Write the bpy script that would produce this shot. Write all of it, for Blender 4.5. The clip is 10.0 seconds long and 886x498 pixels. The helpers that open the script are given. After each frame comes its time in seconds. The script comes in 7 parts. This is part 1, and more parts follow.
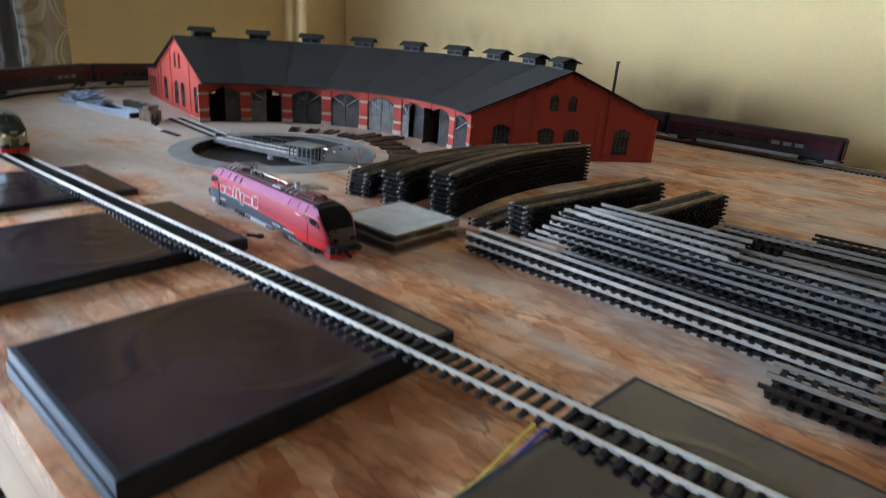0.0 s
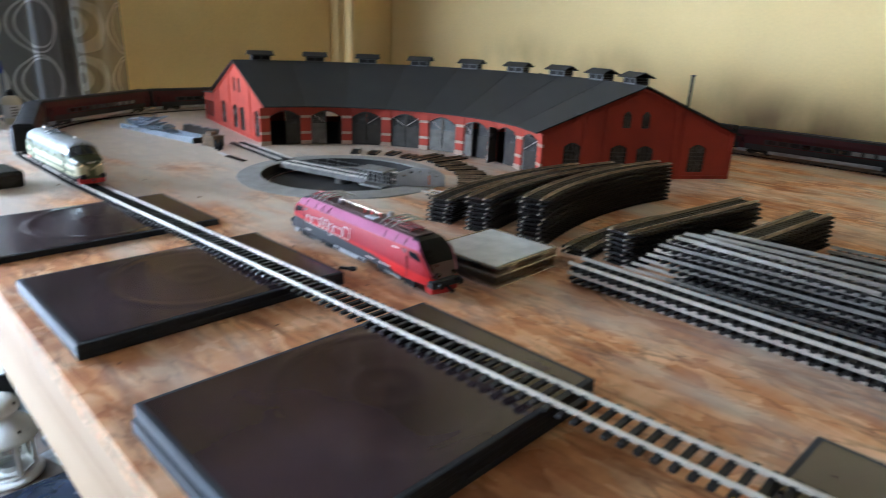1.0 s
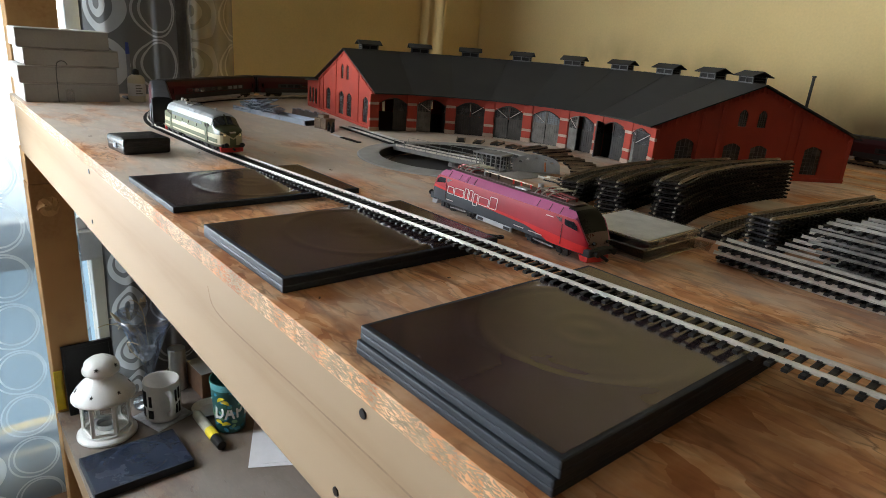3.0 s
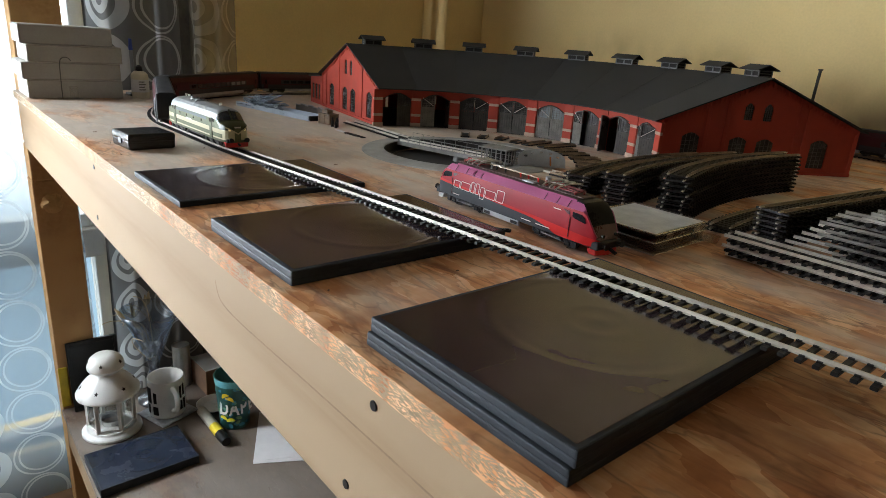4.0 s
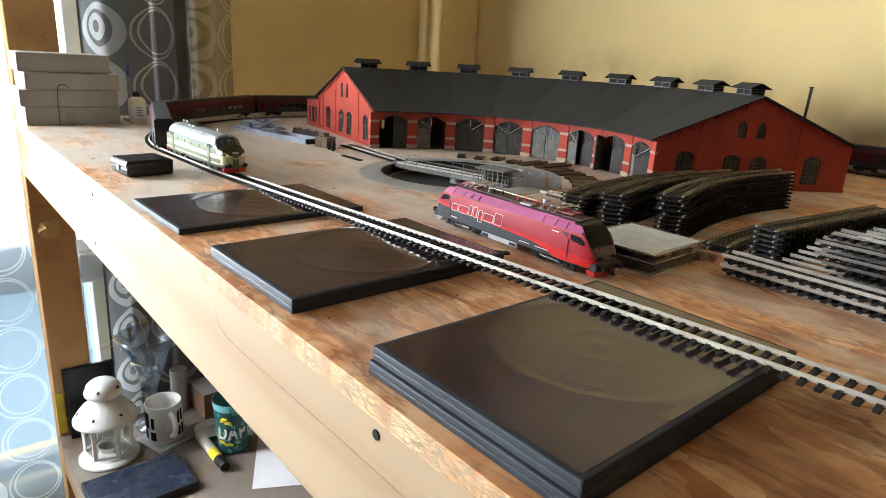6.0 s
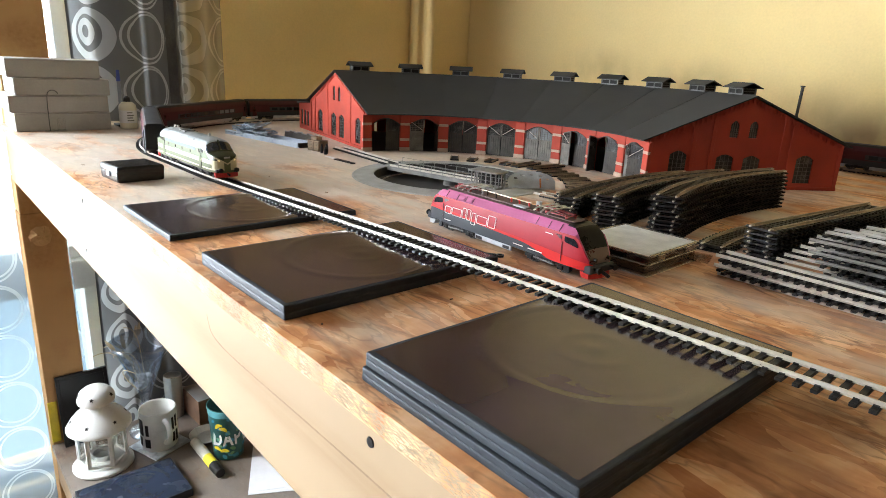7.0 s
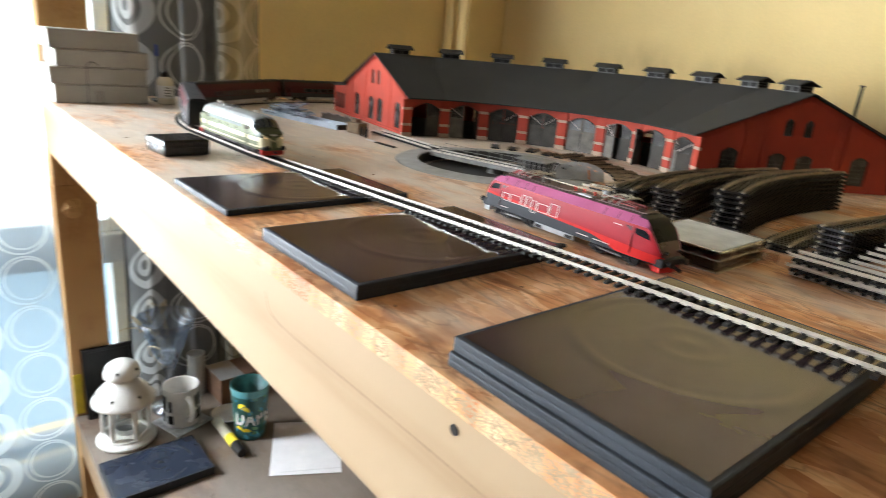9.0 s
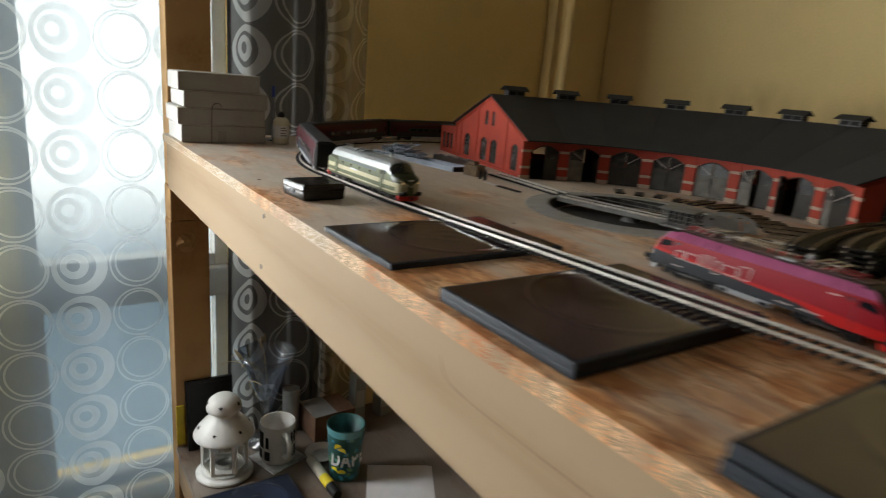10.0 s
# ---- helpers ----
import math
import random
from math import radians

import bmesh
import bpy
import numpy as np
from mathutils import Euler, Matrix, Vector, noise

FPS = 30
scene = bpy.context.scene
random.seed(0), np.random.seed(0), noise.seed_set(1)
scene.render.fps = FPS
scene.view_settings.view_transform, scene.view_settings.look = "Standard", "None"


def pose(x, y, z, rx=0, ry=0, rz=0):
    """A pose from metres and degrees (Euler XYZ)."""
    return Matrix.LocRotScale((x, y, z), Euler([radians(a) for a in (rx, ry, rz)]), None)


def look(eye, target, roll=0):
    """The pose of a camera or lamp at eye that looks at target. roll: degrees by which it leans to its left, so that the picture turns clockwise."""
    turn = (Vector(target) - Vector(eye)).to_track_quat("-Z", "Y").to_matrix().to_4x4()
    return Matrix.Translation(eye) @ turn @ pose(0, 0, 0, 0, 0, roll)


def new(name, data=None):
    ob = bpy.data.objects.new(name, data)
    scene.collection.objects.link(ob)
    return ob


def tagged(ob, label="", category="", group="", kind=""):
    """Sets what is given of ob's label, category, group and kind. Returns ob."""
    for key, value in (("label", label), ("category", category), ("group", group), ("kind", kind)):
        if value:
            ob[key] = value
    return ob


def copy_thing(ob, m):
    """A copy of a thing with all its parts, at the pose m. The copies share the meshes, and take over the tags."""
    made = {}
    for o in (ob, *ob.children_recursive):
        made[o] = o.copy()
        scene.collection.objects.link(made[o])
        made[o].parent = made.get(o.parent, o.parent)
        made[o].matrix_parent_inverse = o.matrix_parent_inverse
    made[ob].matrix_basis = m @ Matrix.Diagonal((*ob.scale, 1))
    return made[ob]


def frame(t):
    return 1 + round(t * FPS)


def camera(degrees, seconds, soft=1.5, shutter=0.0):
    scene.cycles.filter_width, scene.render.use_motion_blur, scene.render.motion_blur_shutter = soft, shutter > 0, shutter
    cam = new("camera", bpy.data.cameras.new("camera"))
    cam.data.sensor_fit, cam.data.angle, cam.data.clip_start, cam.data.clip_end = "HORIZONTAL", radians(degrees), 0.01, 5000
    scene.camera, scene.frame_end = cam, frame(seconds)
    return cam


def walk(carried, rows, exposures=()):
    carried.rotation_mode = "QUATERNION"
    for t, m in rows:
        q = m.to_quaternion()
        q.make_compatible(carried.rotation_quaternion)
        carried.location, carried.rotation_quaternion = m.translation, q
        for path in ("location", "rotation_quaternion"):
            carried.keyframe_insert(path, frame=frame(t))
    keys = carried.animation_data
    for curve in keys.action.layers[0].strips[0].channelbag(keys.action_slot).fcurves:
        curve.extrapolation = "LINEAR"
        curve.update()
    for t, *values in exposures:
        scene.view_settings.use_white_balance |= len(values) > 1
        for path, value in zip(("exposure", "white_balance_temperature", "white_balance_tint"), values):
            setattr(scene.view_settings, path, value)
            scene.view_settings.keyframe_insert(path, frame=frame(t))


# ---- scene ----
# camera and its path: seconds, x, y, z, yaw (to the left from +y), pitch, roll
cam = camera(70.5, 10.0, 0.7, 0.6)
ROWS = [
    (0.0, 0.1686, -0.0573, 0.1817, 41.69, -19.60, 4.10),
    (0.5, 0.1364, -0.0518, 0.1987, 41.10, -18.61, 1.25),
    (1.0, 0.1070, -0.0761, 0.1847, 44.65, -18.61, 2.44),
    (1.5, 0.0908, -0.1114, 0.1702, 47.41, -19.10, 3.98),
    (2.0, 0.0827, -0.1372, 0.1639, 48.31, -18.34, 4.47),
    (2.5, 0.0772, -0.1505, 0.1596, 49.07, -18.15, 4.55),
    (4.0, 0.0704, -0.1590, 0.1523, 49.45, -18.49, 4.16),
    (4.5, 0.0748, -0.1610, 0.1532, 49.34, -18.34, 4.04),
    (5.0, 0.0752, -0.1597, 0.1537, 49.15, -18.20, 3.77),
    (5.5, 0.0709, -0.1615, 0.1563, 49.57, -17.13, 3.56),
    (7.0, 0.0672, -0.1578, 0.1580, 48.77, -16.68, 2.85),
    (7.5, 0.0559, -0.1596, 0.1581, 49.34, -16.52, 2.48),
    (8.0, 0.0296, -0.1572, 0.1566, 46.06, -16.16, 1.50),
    (8.5, 0.0241, -0.1549, 0.1535, 45.04, -16.19, 4.10),
    (9.0, 0.0329, -0.1810, 0.1469, 49.85, -17.55, 5.02),
    (9.5, 0.0473, -0.2020, 0.1706, 55.70, -15.21, 5.17),
    (10.0, -0.0486, -0.2296, 0.1506, 56.17, -15.09, 4.80),
]


def stand(x, y, z, yaw, pitch, roll):
    yw, pt = radians(yaw), radians(pitch)
    ahead = Vector((-math.sin(yw) * math.cos(pt), math.cos(yw) * math.cos(pt), math.sin(pt)))
    return look((x, y, z), Vector((x, y, z)) + ahead, roll)


walk(cam, [(r[0], stand(*r[1:])) for r in ROWS],
     [(0.0, 0.68, 5250, 10), (0.5, 0.90, 5200, 10), (1.0, 0.80, 5400, 10), (2.0, 0.38, 6000, 10), (2.7, 0.12, 6400, 10), (4.0, 0.05, 6500, 10), (4.8, 0.18, 6500, 10), (5.4, 0.6, 6500, 10), (6.8, 1.05, 6500, 10), (7.5, 1.15, 6500, 10), (8.0, 0.85, 6450, 10), (8.5, 0.90, 6350, 10), (9.0, 0.96, 6600, 10), (9.5, 0.30, 6700, 10), (10.0, -0.52, 7100, 10)])

# ---- light: overcast daylight through one curtained window ----
world = bpy.data.worlds.new("sky")
scene.world = world
world.use_nodes = True
wn = world.node_tree.nodes
sky = wn.new("ShaderNodeTexSky")
sky.sky_type, sky.sun_disc = "NISHITA", False
sky.sun_elevation, sky.sun_rotation = radians(35), radians(250)
world.node_tree.links.new(sky.outputs[0], wn["Background"].inputs[0])
wn["Background"].inputs[1].default_value = 0.12

sun = new("sun", bpy.data.lights.new("sun", "SUN"))
sun.data.energy, sun.data.angle, sun.data.color = 1.0, radians(12), (1.0, 0.95, 0.88)
sun.matrix_world = look((-6, -3, 4), (0, 0, 0))

WINDOW_Y0, WINDOW_Y1, WINDOW_Z0, WINDOW_Z1 = -1.70, 0.165, -0.345, 1.30
PIER_Y0, PIER_Y1 = -0.40, -0.270
daylight = new("window_daylight", bpy.data.lights.new("window_daylight", "AREA"))
daylight.data.shape, daylight.data.size, daylight.data.size_y = "RECTANGLE", 0.92, 0.88
daylight.data.energy, daylight.data.color = 172.0, (0.93, 0.96, 1.0)
daylight.matrix_world = look((-1.575, -0.91, 0.13), (0.0, -0.91, 0.13))


# ---- materials ----
def mat(name, colour, rough=0.5, metal=0.0, vary=0.15, scale=40.0, bump=0.0, fine=None, coat=0.0, spec=0.5, island=0.0, second=None):
    """A surface with large soft variation, fine grain and a little relief."""
    m = bpy.data.materials.new(name)
    m.use_nodes = True
    n, l = m.node_tree.nodes, m.node_tree.links
    b = n["Principled BSDF"]
    b.inputs["Roughness"].default_value, b.inputs["Metallic"].default_value = rough, metal
    b.inputs["Coat Weight"].default_value, b.inputs["Specular IOR Level"].default_value = coat, spec
    co = n.new("ShaderNodeTexCoord")
    big, small = n.new("ShaderNodeTexNoise"), n.new("ShaderNodeTexNoise")
    big.inputs["Scale"].default_value, small.inputs["Scale"].default_value = scale, fine or scale * 12
    big.inputs["Detail"].default_value, small.inputs["Detail"].default_value = 5.0, 3.0
    for t in (big, small):
        l.new(co.outputs["Object"], t.inputs["Vector"])
    add = n.new("ShaderNodeMath")
    add.operation = "MULTIPLY_ADD"
    l.new(small.outputs[0], add.inputs[0])
    add.inputs[1].default_value = 0.5
    l.new(big.outputs[0], add.inputs[2])
    ramp = n.new("ShaderNodeMapRange")
    l.new(add.outputs[0], ramp.inputs[0])
    ramp.inputs[1].default_value, ramp.inputs[2].default_value = 0.45, 1.05
    mix = n.new("ShaderNodeMix")
    mix.data_type = "RGBA"
    l.new(ramp.outputs[0], mix.inputs[0])
    dark = second or tuple(max(0.0, c * (1 - 2 * vary)) for c in colour)
    mix.inputs[6].default_value = (*dark, 1)
    mix.inputs[7].default_value = (*[min(1.0, c * (1 + vary)) for c in colour], 1)
    out = mix.outputs[2]
    if island:
        info, hsv, rg = n.new("ShaderNodeObjectInfo"), n.new("ShaderNodeHueSaturation"), n.new("ShaderNodeMapRange")
        l.new(info.outputs["Random"], rg.inputs[0])
        rg.inputs[3].default_value, rg.inputs[4].default_value = 1 - island, 1 + island
        l.new(rg.outputs[0], hsv.inputs["Value"])
        l.new(out, hsv.inputs["Color"])
        out = hsv.outputs[0]
    l.new(out, b.inputs["Base Color"])
    rr = n.new("ShaderNodeMapRange")
    l.new(add.outputs[0], rr.inputs[0])
    rr.inputs[1].default_value, rr.inputs[2].default_value = 0.4, 1.1
    rr.inputs[3].default_value, rr.inputs[4].default_value = max(0.03, rough - 0.08), min(1.0, rough + 0.08)
    l.new(rr.outputs[0], b.inputs["Roughness"])
    if bump:
        bm_ = n.new("ShaderNodeBump")
        bm_.inputs["Strength"].default_value, bm_.inputs["Distance"].default_value = 0.6, bump
        l.new(add.outputs[0], bm_.inputs["Height"])
        l.new(bm_.outputs[0], b.inputs["Normal"])
    return m


def osb_mat(name, tint=(1.0, 1.0, 1.0), rough=0.30, grime=0.0):
    """Oriented strand board: long wood flakes lying over one another, mostly along the board."""
    m = bpy.data.materials.new(name)
    m.use_nodes = True
    n, l = m.node_tree.nodes, m.node_tree.links
    b = n["Principled BSDF"]
    co = n.new("ShaderNodeTexCoord")

    def mapped(turn, scale, shift=0.0):
        mp = n.new("ShaderNodeMapping")
        mp.inputs["Location"].default_value = (shift, shift * 0.7, 0)
        mp.inputs["Rotation"].default_value = (0, 0, radians(turn))
        mp.inputs["Scale"].default_value = scale
        l.new(co.outputs["Object"], mp.inputs["Vector"])
        return mp.outputs[0]

    def noise(vec, scale, detail=3.0):
        t = n.new("ShaderNodeTexNoise")
        t.inputs["Scale"].default_value, t.inputs["Detail"].default_value = scale, detail
        l.new(vec, t.inputs["Vector"])
        return t

    def calc(kind, u, v, w=None):
        x = n.new("ShaderNodeMath")
        x.operation = kind
        for k, s in enumerate((u, v, w)):
            if s is None:
                continue
            if isinstance(s, (int, float)):
                x.inputs[k].default_value = s
            else:
                l.new(s, x.inputs[k])
        return x.outputs[0]

    def step(src, lo, hi, to0=0.0, to1=1.0):
        r = n.new("ShaderNodeMapRange")
        l.new(src, r.inputs[0])
        for k, q in enumerate((lo, hi, to0, to1)):
            r.inputs[1 + k].default_value = q
        return r.outputs[0]

    def blend(f, u, v):
        x = n.new("ShaderNodeMix")
        x.data_type = "RGBA"
        l.new(f, x.inputs[0])
        for k, s in ((6, u), (7, v)):
            if isinstance(s, tuple):
                x.inputs[k].default_value = (*s, 1)
            else:
                l.new(s, x.inputs[k])
        return x.outputs[2]

    top = None
    for k, (turn, sx, sy) in enumerate(((66, 24, 54), (-33, 24, 60), (88, 24, 56), (20, 32, 74), (-64, 22, 60))):
        vec = mapped(turn, (sx, sy, 3), 3.7 * k)
        wob = noise(vec, 1.3, 2.0)
        sh = n.new("ShaderNodeVectorMath")
        sh.operation = "MULTIPLY_ADD"
        l.new(wob.outputs["Color"], sh.inputs[0])
        sh.inputs[1].default_value = (0.5, 0.9, 0)
        l.new(vec, sh.inputs[2])
        vo = n.new("ShaderNodeTexVoronoi")
        vo.distance = "CHEBYCHEV"
        vo.inputs["Scale"].default_value = 1.0
        l.new(sh.outputs[0], vo.inputs["Vector"])
        sp = n.new("ShaderNodeSeparateColor")
        l.new(vo.outputs["Color"], sp.inputs[0])
        fib = noise(mapped(turn, (sx * 2.5, sy * 6, 3), 3.7 * k), 1.0, 4.0)
        pk = n.new("ShaderNodeCombineColor")
        l.new(sp.outputs[0], pk.inputs[0]), l.new(sp.outputs[1], pk.inputs[1]), l.new(fib.outputs[0], pk.inputs[2])
        if top is None:
            top = pk.outputs[0]
        else:
            old = n.new("ShaderNodeSeparateColor")
            l.new(top, old.inputs[0])
            over = calc("GREATER_THAN", calc("SUBTRACT", sp.outputs[1], old.outputs[1]), 0.10)
            top = blend(over, top, pk.outputs[0])
    sep = n.new("ShaderNodeSeparateColor")
    l.new(top, sep.inputs[0])
    stain = noise(co.outputs["Object"], 4.5, 5.0)
    mottle = noise(mapped(-41, (34, 15, 10), 4.0), 1.0, 8.0)
    tone = calc("MULTIPLY_ADD", sep.outputs[0], 0.36, calc("MULTIPLY_ADD", sep.outputs[2], 0.16, calc("MULTIPLY_ADD", mottle.outputs[0], 0.85, calc("MULTIPLY", stain.outputs[0], 0.70))))
    tone = calc("SUBTRACT", tone, 0.44)
    ramp = n.new("ShaderNodeValToRGB")
    e = ramp.color_ramp.elements
    e[0].position, e[1].position = 0.14, 0.86
    t0, t1, t2 = tint
    e[0].color, e[1].color = (0.19 * t0, 0.070 * t1, 0.028 * t2, 1), (0.74 * t0, 0.57 * t1, 0.39 * t2, 1)
    for q, c in ((0.36, (0.40, 0.175, 0.070)), (0.58, (0.56, 0.315, 0.155))):
        s = e.new(q)
        s.color = (c[0] * t0, c[1] * t1, c[2] * t2, 1)
    l.new(tone, ramp.inputs[0])
    # thin dark lines and scuffs along the board, darker resin patches
    lines = noise(mapped(3, (2.2, 75, 1)), 1.0, 3.0)
    patch = noise(mapped(-12, (9, 20, 1), 5.0), 1.0, 5.0)
    col = blend(step(lines.outputs[0], 0.68, 0.75, 0.0, 0.25), ramp.outputs[0], (0.09 * t0, 0.038 * t1, 0.018 * t2))
    col = blend(step(patch.outputs[0], 0.55, 0.70, 0.0, 0.7), col, (0.16 * t0, 0.058 * t1, 0.022 * t2))
    pale = noise(mapped(30, (7, 11, 1), 2.0), 1.0, 7.0)
    col = blend(step(pale.outputs[0], 0.54, 0.72, 0.0, 0.45), col, (0.66 * t0, 0.43 * t1, 0.24 * t2))
    for turn, sc, amount in ((44, (20, 62, 3), 0.7), (-50, (16, 48, 3), 0.6), (82, (7, 26, 3), 0.75)):
        wob = noise(mapped(turn, sc, 3.7), 1.6, 4.0)
        sh = n.new("ShaderNodeVectorMath")
        sh.operation = "MULTIPLY_ADD"
        l.new(wob.outputs["Color"], sh.inputs[0])
        sh.inputs[1].default_value = (0.9, 1.4, 0)
        l.new(mapped(turn, sc, 1.1), sh.inputs[2])
        edge = n.new("ShaderNodeTexVoronoi")
        edge.feature = "DISTANCE_TO_EDGE"
        edge.inputs["Scale"].default_value = 0.8
        l.new(sh.outputs[0], edge.inputs["Vector"])
        broken = noise(mapped(turn + 20, (14, 14, 1), 6.0), 1.0, 3.0)
        thin = calc("MULTIPLY", step(edge.outputs["Distance"], 0.0, 0.05, amount, 0.0), step(broken.outputs[0], 0.42, 0.62))
        col = blend(thin, col, (0.13 * t0, 0.05 * t1, 0.02 * t2))
    # pale dust and window sheen, both painted in, growing towards the far end and back
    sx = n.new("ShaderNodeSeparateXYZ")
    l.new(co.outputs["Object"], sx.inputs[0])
    sheen_dust = noise(mapped(15, (6, 14, 1), 7.0), 1.0, 6.0)
    col = blend(step(calc("ADD", sheen_dust.outputs[0], calc("ADD", step(sx.outputs[0], -0.32, -0.85, 0.0, 0.28), step(sx.outputs[1], 0.13, 0.30, 0.0, 0.14))), 0.56, 0.80, 0.0, 0.85), col, (0.62, 0.55, 0.46) if not grime else (0.20, 0.17, 0.14))
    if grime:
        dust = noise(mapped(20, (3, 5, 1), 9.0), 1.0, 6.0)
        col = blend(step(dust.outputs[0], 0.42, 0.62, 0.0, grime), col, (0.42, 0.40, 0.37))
    b.inputs["Specular IOR Level"].default_value = 0.22
    l.new(col, b.inputs["Base Color"])
    l.new(calc("ADD", step(sep.outputs[1], 0.3, 1.0, rough - 0.10, rough + 0.14), step(stain.outputs[0], 0.3, 0.7, -0.05, 0.08)), b.inputs["Roughness"])
    bp = n.new("ShaderNodeBump")
    bp.inputs["Strength"].default_value, bp.inputs["Distance"].default_value = 0.55, 0.0010
    l.new(calc("MULTIPLY_ADD", sep.outputs[2], 0.35, sep.outputs[1]), bp.inputs["Height"])
    l.new(bp.outputs[0], b.inputs["Normal"])
    return m


def timber_mat(name, light, dark, turn=(0, 0, 0), rough=0.7, grain=1.0):
    """Planed softwood: growth rings stretched along the board, a few knots."""
    m = bpy.data.materials.new(name)
    m.use_nodes = True
    n, l = m.node_tree.nodes, m.node_tree.links
    b = n["Principled BSDF"]
    co, mp = n.new("ShaderNodeTexCoord"), n.new("ShaderNodeMapping")
    mp.inputs["Rotation"].default_value = [radians(a) for a in turn]
    mp.inputs["Scale"].default_value = (1.2, 14, 14)
    l.new(co.outputs["Object"], mp.inputs["Vector"])
    wa, no, kn = n.new("ShaderNodeTexWave"), n.new("ShaderNodeTexNoise"), n.new("ShaderNodeTexVoronoi")
    wa.bands_direction = "Z"
    wa.inputs["Scale"].default_value, wa.inputs["Distortion"].default_value = 0.35 * grain, 9.0
    wa.inputs["Detail"].default_value, wa.inputs["Detail Scale"].default_value = 3.0, 0.8
    l.new(mp.outputs[0], wa.inputs["Vector"])
    no.inputs["Scale"].default_value = 9.0
    no.inputs["Detail"].default_value = 8.0
    l.new(mp.outputs[0], no.inputs["Vector"])
    kn.inputs["Scale"].default_value = 5.0
    l.new(co.outputs["Object"], kn.inputs["Vector"])
    knot = n.new("ShaderNodeMapRange")
    l.new(kn.outputs["Distance"], knot.inputs[0])
    knot.inputs[1].default_value, knot.inputs[2].default_value = 0.015, 0.07
    knot.inputs[3].default_value, knot.inputs[4].default_value = 0.8, 0.0
    mul = n.new("ShaderNodeMath")
    mul.operation = "MULTIPLY"
    wp = n.new("ShaderNodeMath")
    wp.operation = "POWER"
    l.new(wa.outputs["Fac"], wp.inputs[0])
    wp.inputs[1].default_value = 2.5
    l.new(wp.outputs[0], mul.inputs[0]), l.new(no.outputs[0], mul.inputs[1])
    mx = n.new("ShaderNodeMath")
    mx.operation = "MAXIMUM"
    l.new(mul.outputs[0], mx.inputs[0]), l.new(knot.outputs[0], mx.inputs[1])
    mix = n.new("ShaderNodeMix")
    mix.data_type = "RGBA"
    l.new(mx.outputs[0], mix.inputs[0])
    mix.inputs[6].default_value, mix.inputs[7].default_value = (*light, 1), (*dark, 1)
    l.new(mix.outputs[2], b.inputs["Base Color"])
    b.inputs["Roughness"].default_value, b.inputs["Specular IOR Level"].default_value = rough, 0.12
    bp = n.new("ShaderNodeBump")
    bp.inputs["Strength"].default_value, bp.inputs["Distance"].default_value = 0.3, 0.0006
    l.new(mx.outputs[0], bp.inputs["Height"])
    l.new(bp.outputs[0], b.inputs["Normal"])
    return m


def curtain_mat(name, cloth, ring, clear, ring_clear):
    """Sheer cloth, partly see-through, printed with columns of eccentric rings."""
    m = bpy.data.materials.new(name)
    m.use_nodes = True
    n, l = m.node_tree.nodes, m.node_tree.links
    n.remove(n["Principled BSDF"])
    out = n["Material Output"]
    uv, sp = n.new("ShaderNodeUVMap"), n.new("ShaderNodeSeparateXYZ")
    l.new(uv.outputs[0], sp.inputs[0])

    def op(kind, a, c=None):
        x = n.new("ShaderNodeMath")
        x.operation = kind
        for k, v in enumerate((a, c)):
            if v is None:
                continue
            if isinstance(v, (int, float)):
                x.inputs[k].default_value = v
            else:
                l.new(v, x.inputs[k])
        return x.outputs[0]

    # one column of thick rings, one of thin ones, 0.095 m apart
    u, v = op("DIVIDE", sp.outputs[0], 0.114), op("DIVIDE", sp.outputs[1], 0.117)
    col = op("FLOOR", u)
    thin = op("FLOORED_MODULO", col, 2.0)
    fu, fv = op("SUBTRACT", op("FRACT", u), 0.5), op("SUBTRACT", op("FRACT", v), 0.5)

    def disc(cx, cy, r):
        d = op("SQRT", op("ADD", op("POWER", op("SUBTRACT", fu, cx), 2.0), op("POWER", op("SUBTRACT", fv, cy), 2.0)))
        return op("LESS_THAN", d, r)

    thick = op("ADD", op("SUBTRACT", disc(0, 0, 0.48), disc(-0.06, 0.03, 0.33)), op("SUBTRACT", disc(-0.1, 0.05, 0.24), disc(-0.12, 0.06, 0.11)))
    lines = op("ADD", op("SUBTRACT", disc(0, 0, 0.49), disc(0, 0, 0.455)), op("SUBTRACT", disc(0.03, 0.02, 0.42), disc(0.03, 0.02, 0.385)))
    mask = op("ADD", op("MULTIPLY", thick, op("SUBTRACT", 1.0, thin)), op("MULTIPLY", lines, thin))
    mask = op("MINIMUM", mask, 1.0)
    colr = n.new("ShaderNodeMix")
    colr.data_type = "RGBA"
    l.new(mask, colr.inputs[0])
    colr.inputs[6].default_value, colr.inputs[7].default_value = (*cloth, 1), (*ring, 1)
    di, tr, tp = n.new("ShaderNodeBsdfDiffuse"), n.new("ShaderNodeBsdfTranslucent"), n.new("ShaderNodeBsdfTransparent")
    l.new(colr.outputs[2], di.inputs[0]), l.new(colr.outputs[2], tr.inputs[0])
    a, c = n.new("ShaderNodeMixShader"), n.new("ShaderNodeMixShader")
    a.inputs[0].default_value = 0.55
    l.new(di.outputs[0], a.inputs[1]), l.new(tr.outputs[0], a.inputs[2])
    op_ = op("ADD", clear, op("MULTIPLY", mask, ring_clear - clear))
    l.new(op_, c.inputs[0])
    l.new(a.outputs[0], c.inputs[1]), l.new(tp.outputs[0], c.inputs[2])
    l.new(c.outputs[0], out.inputs[0])
    return m


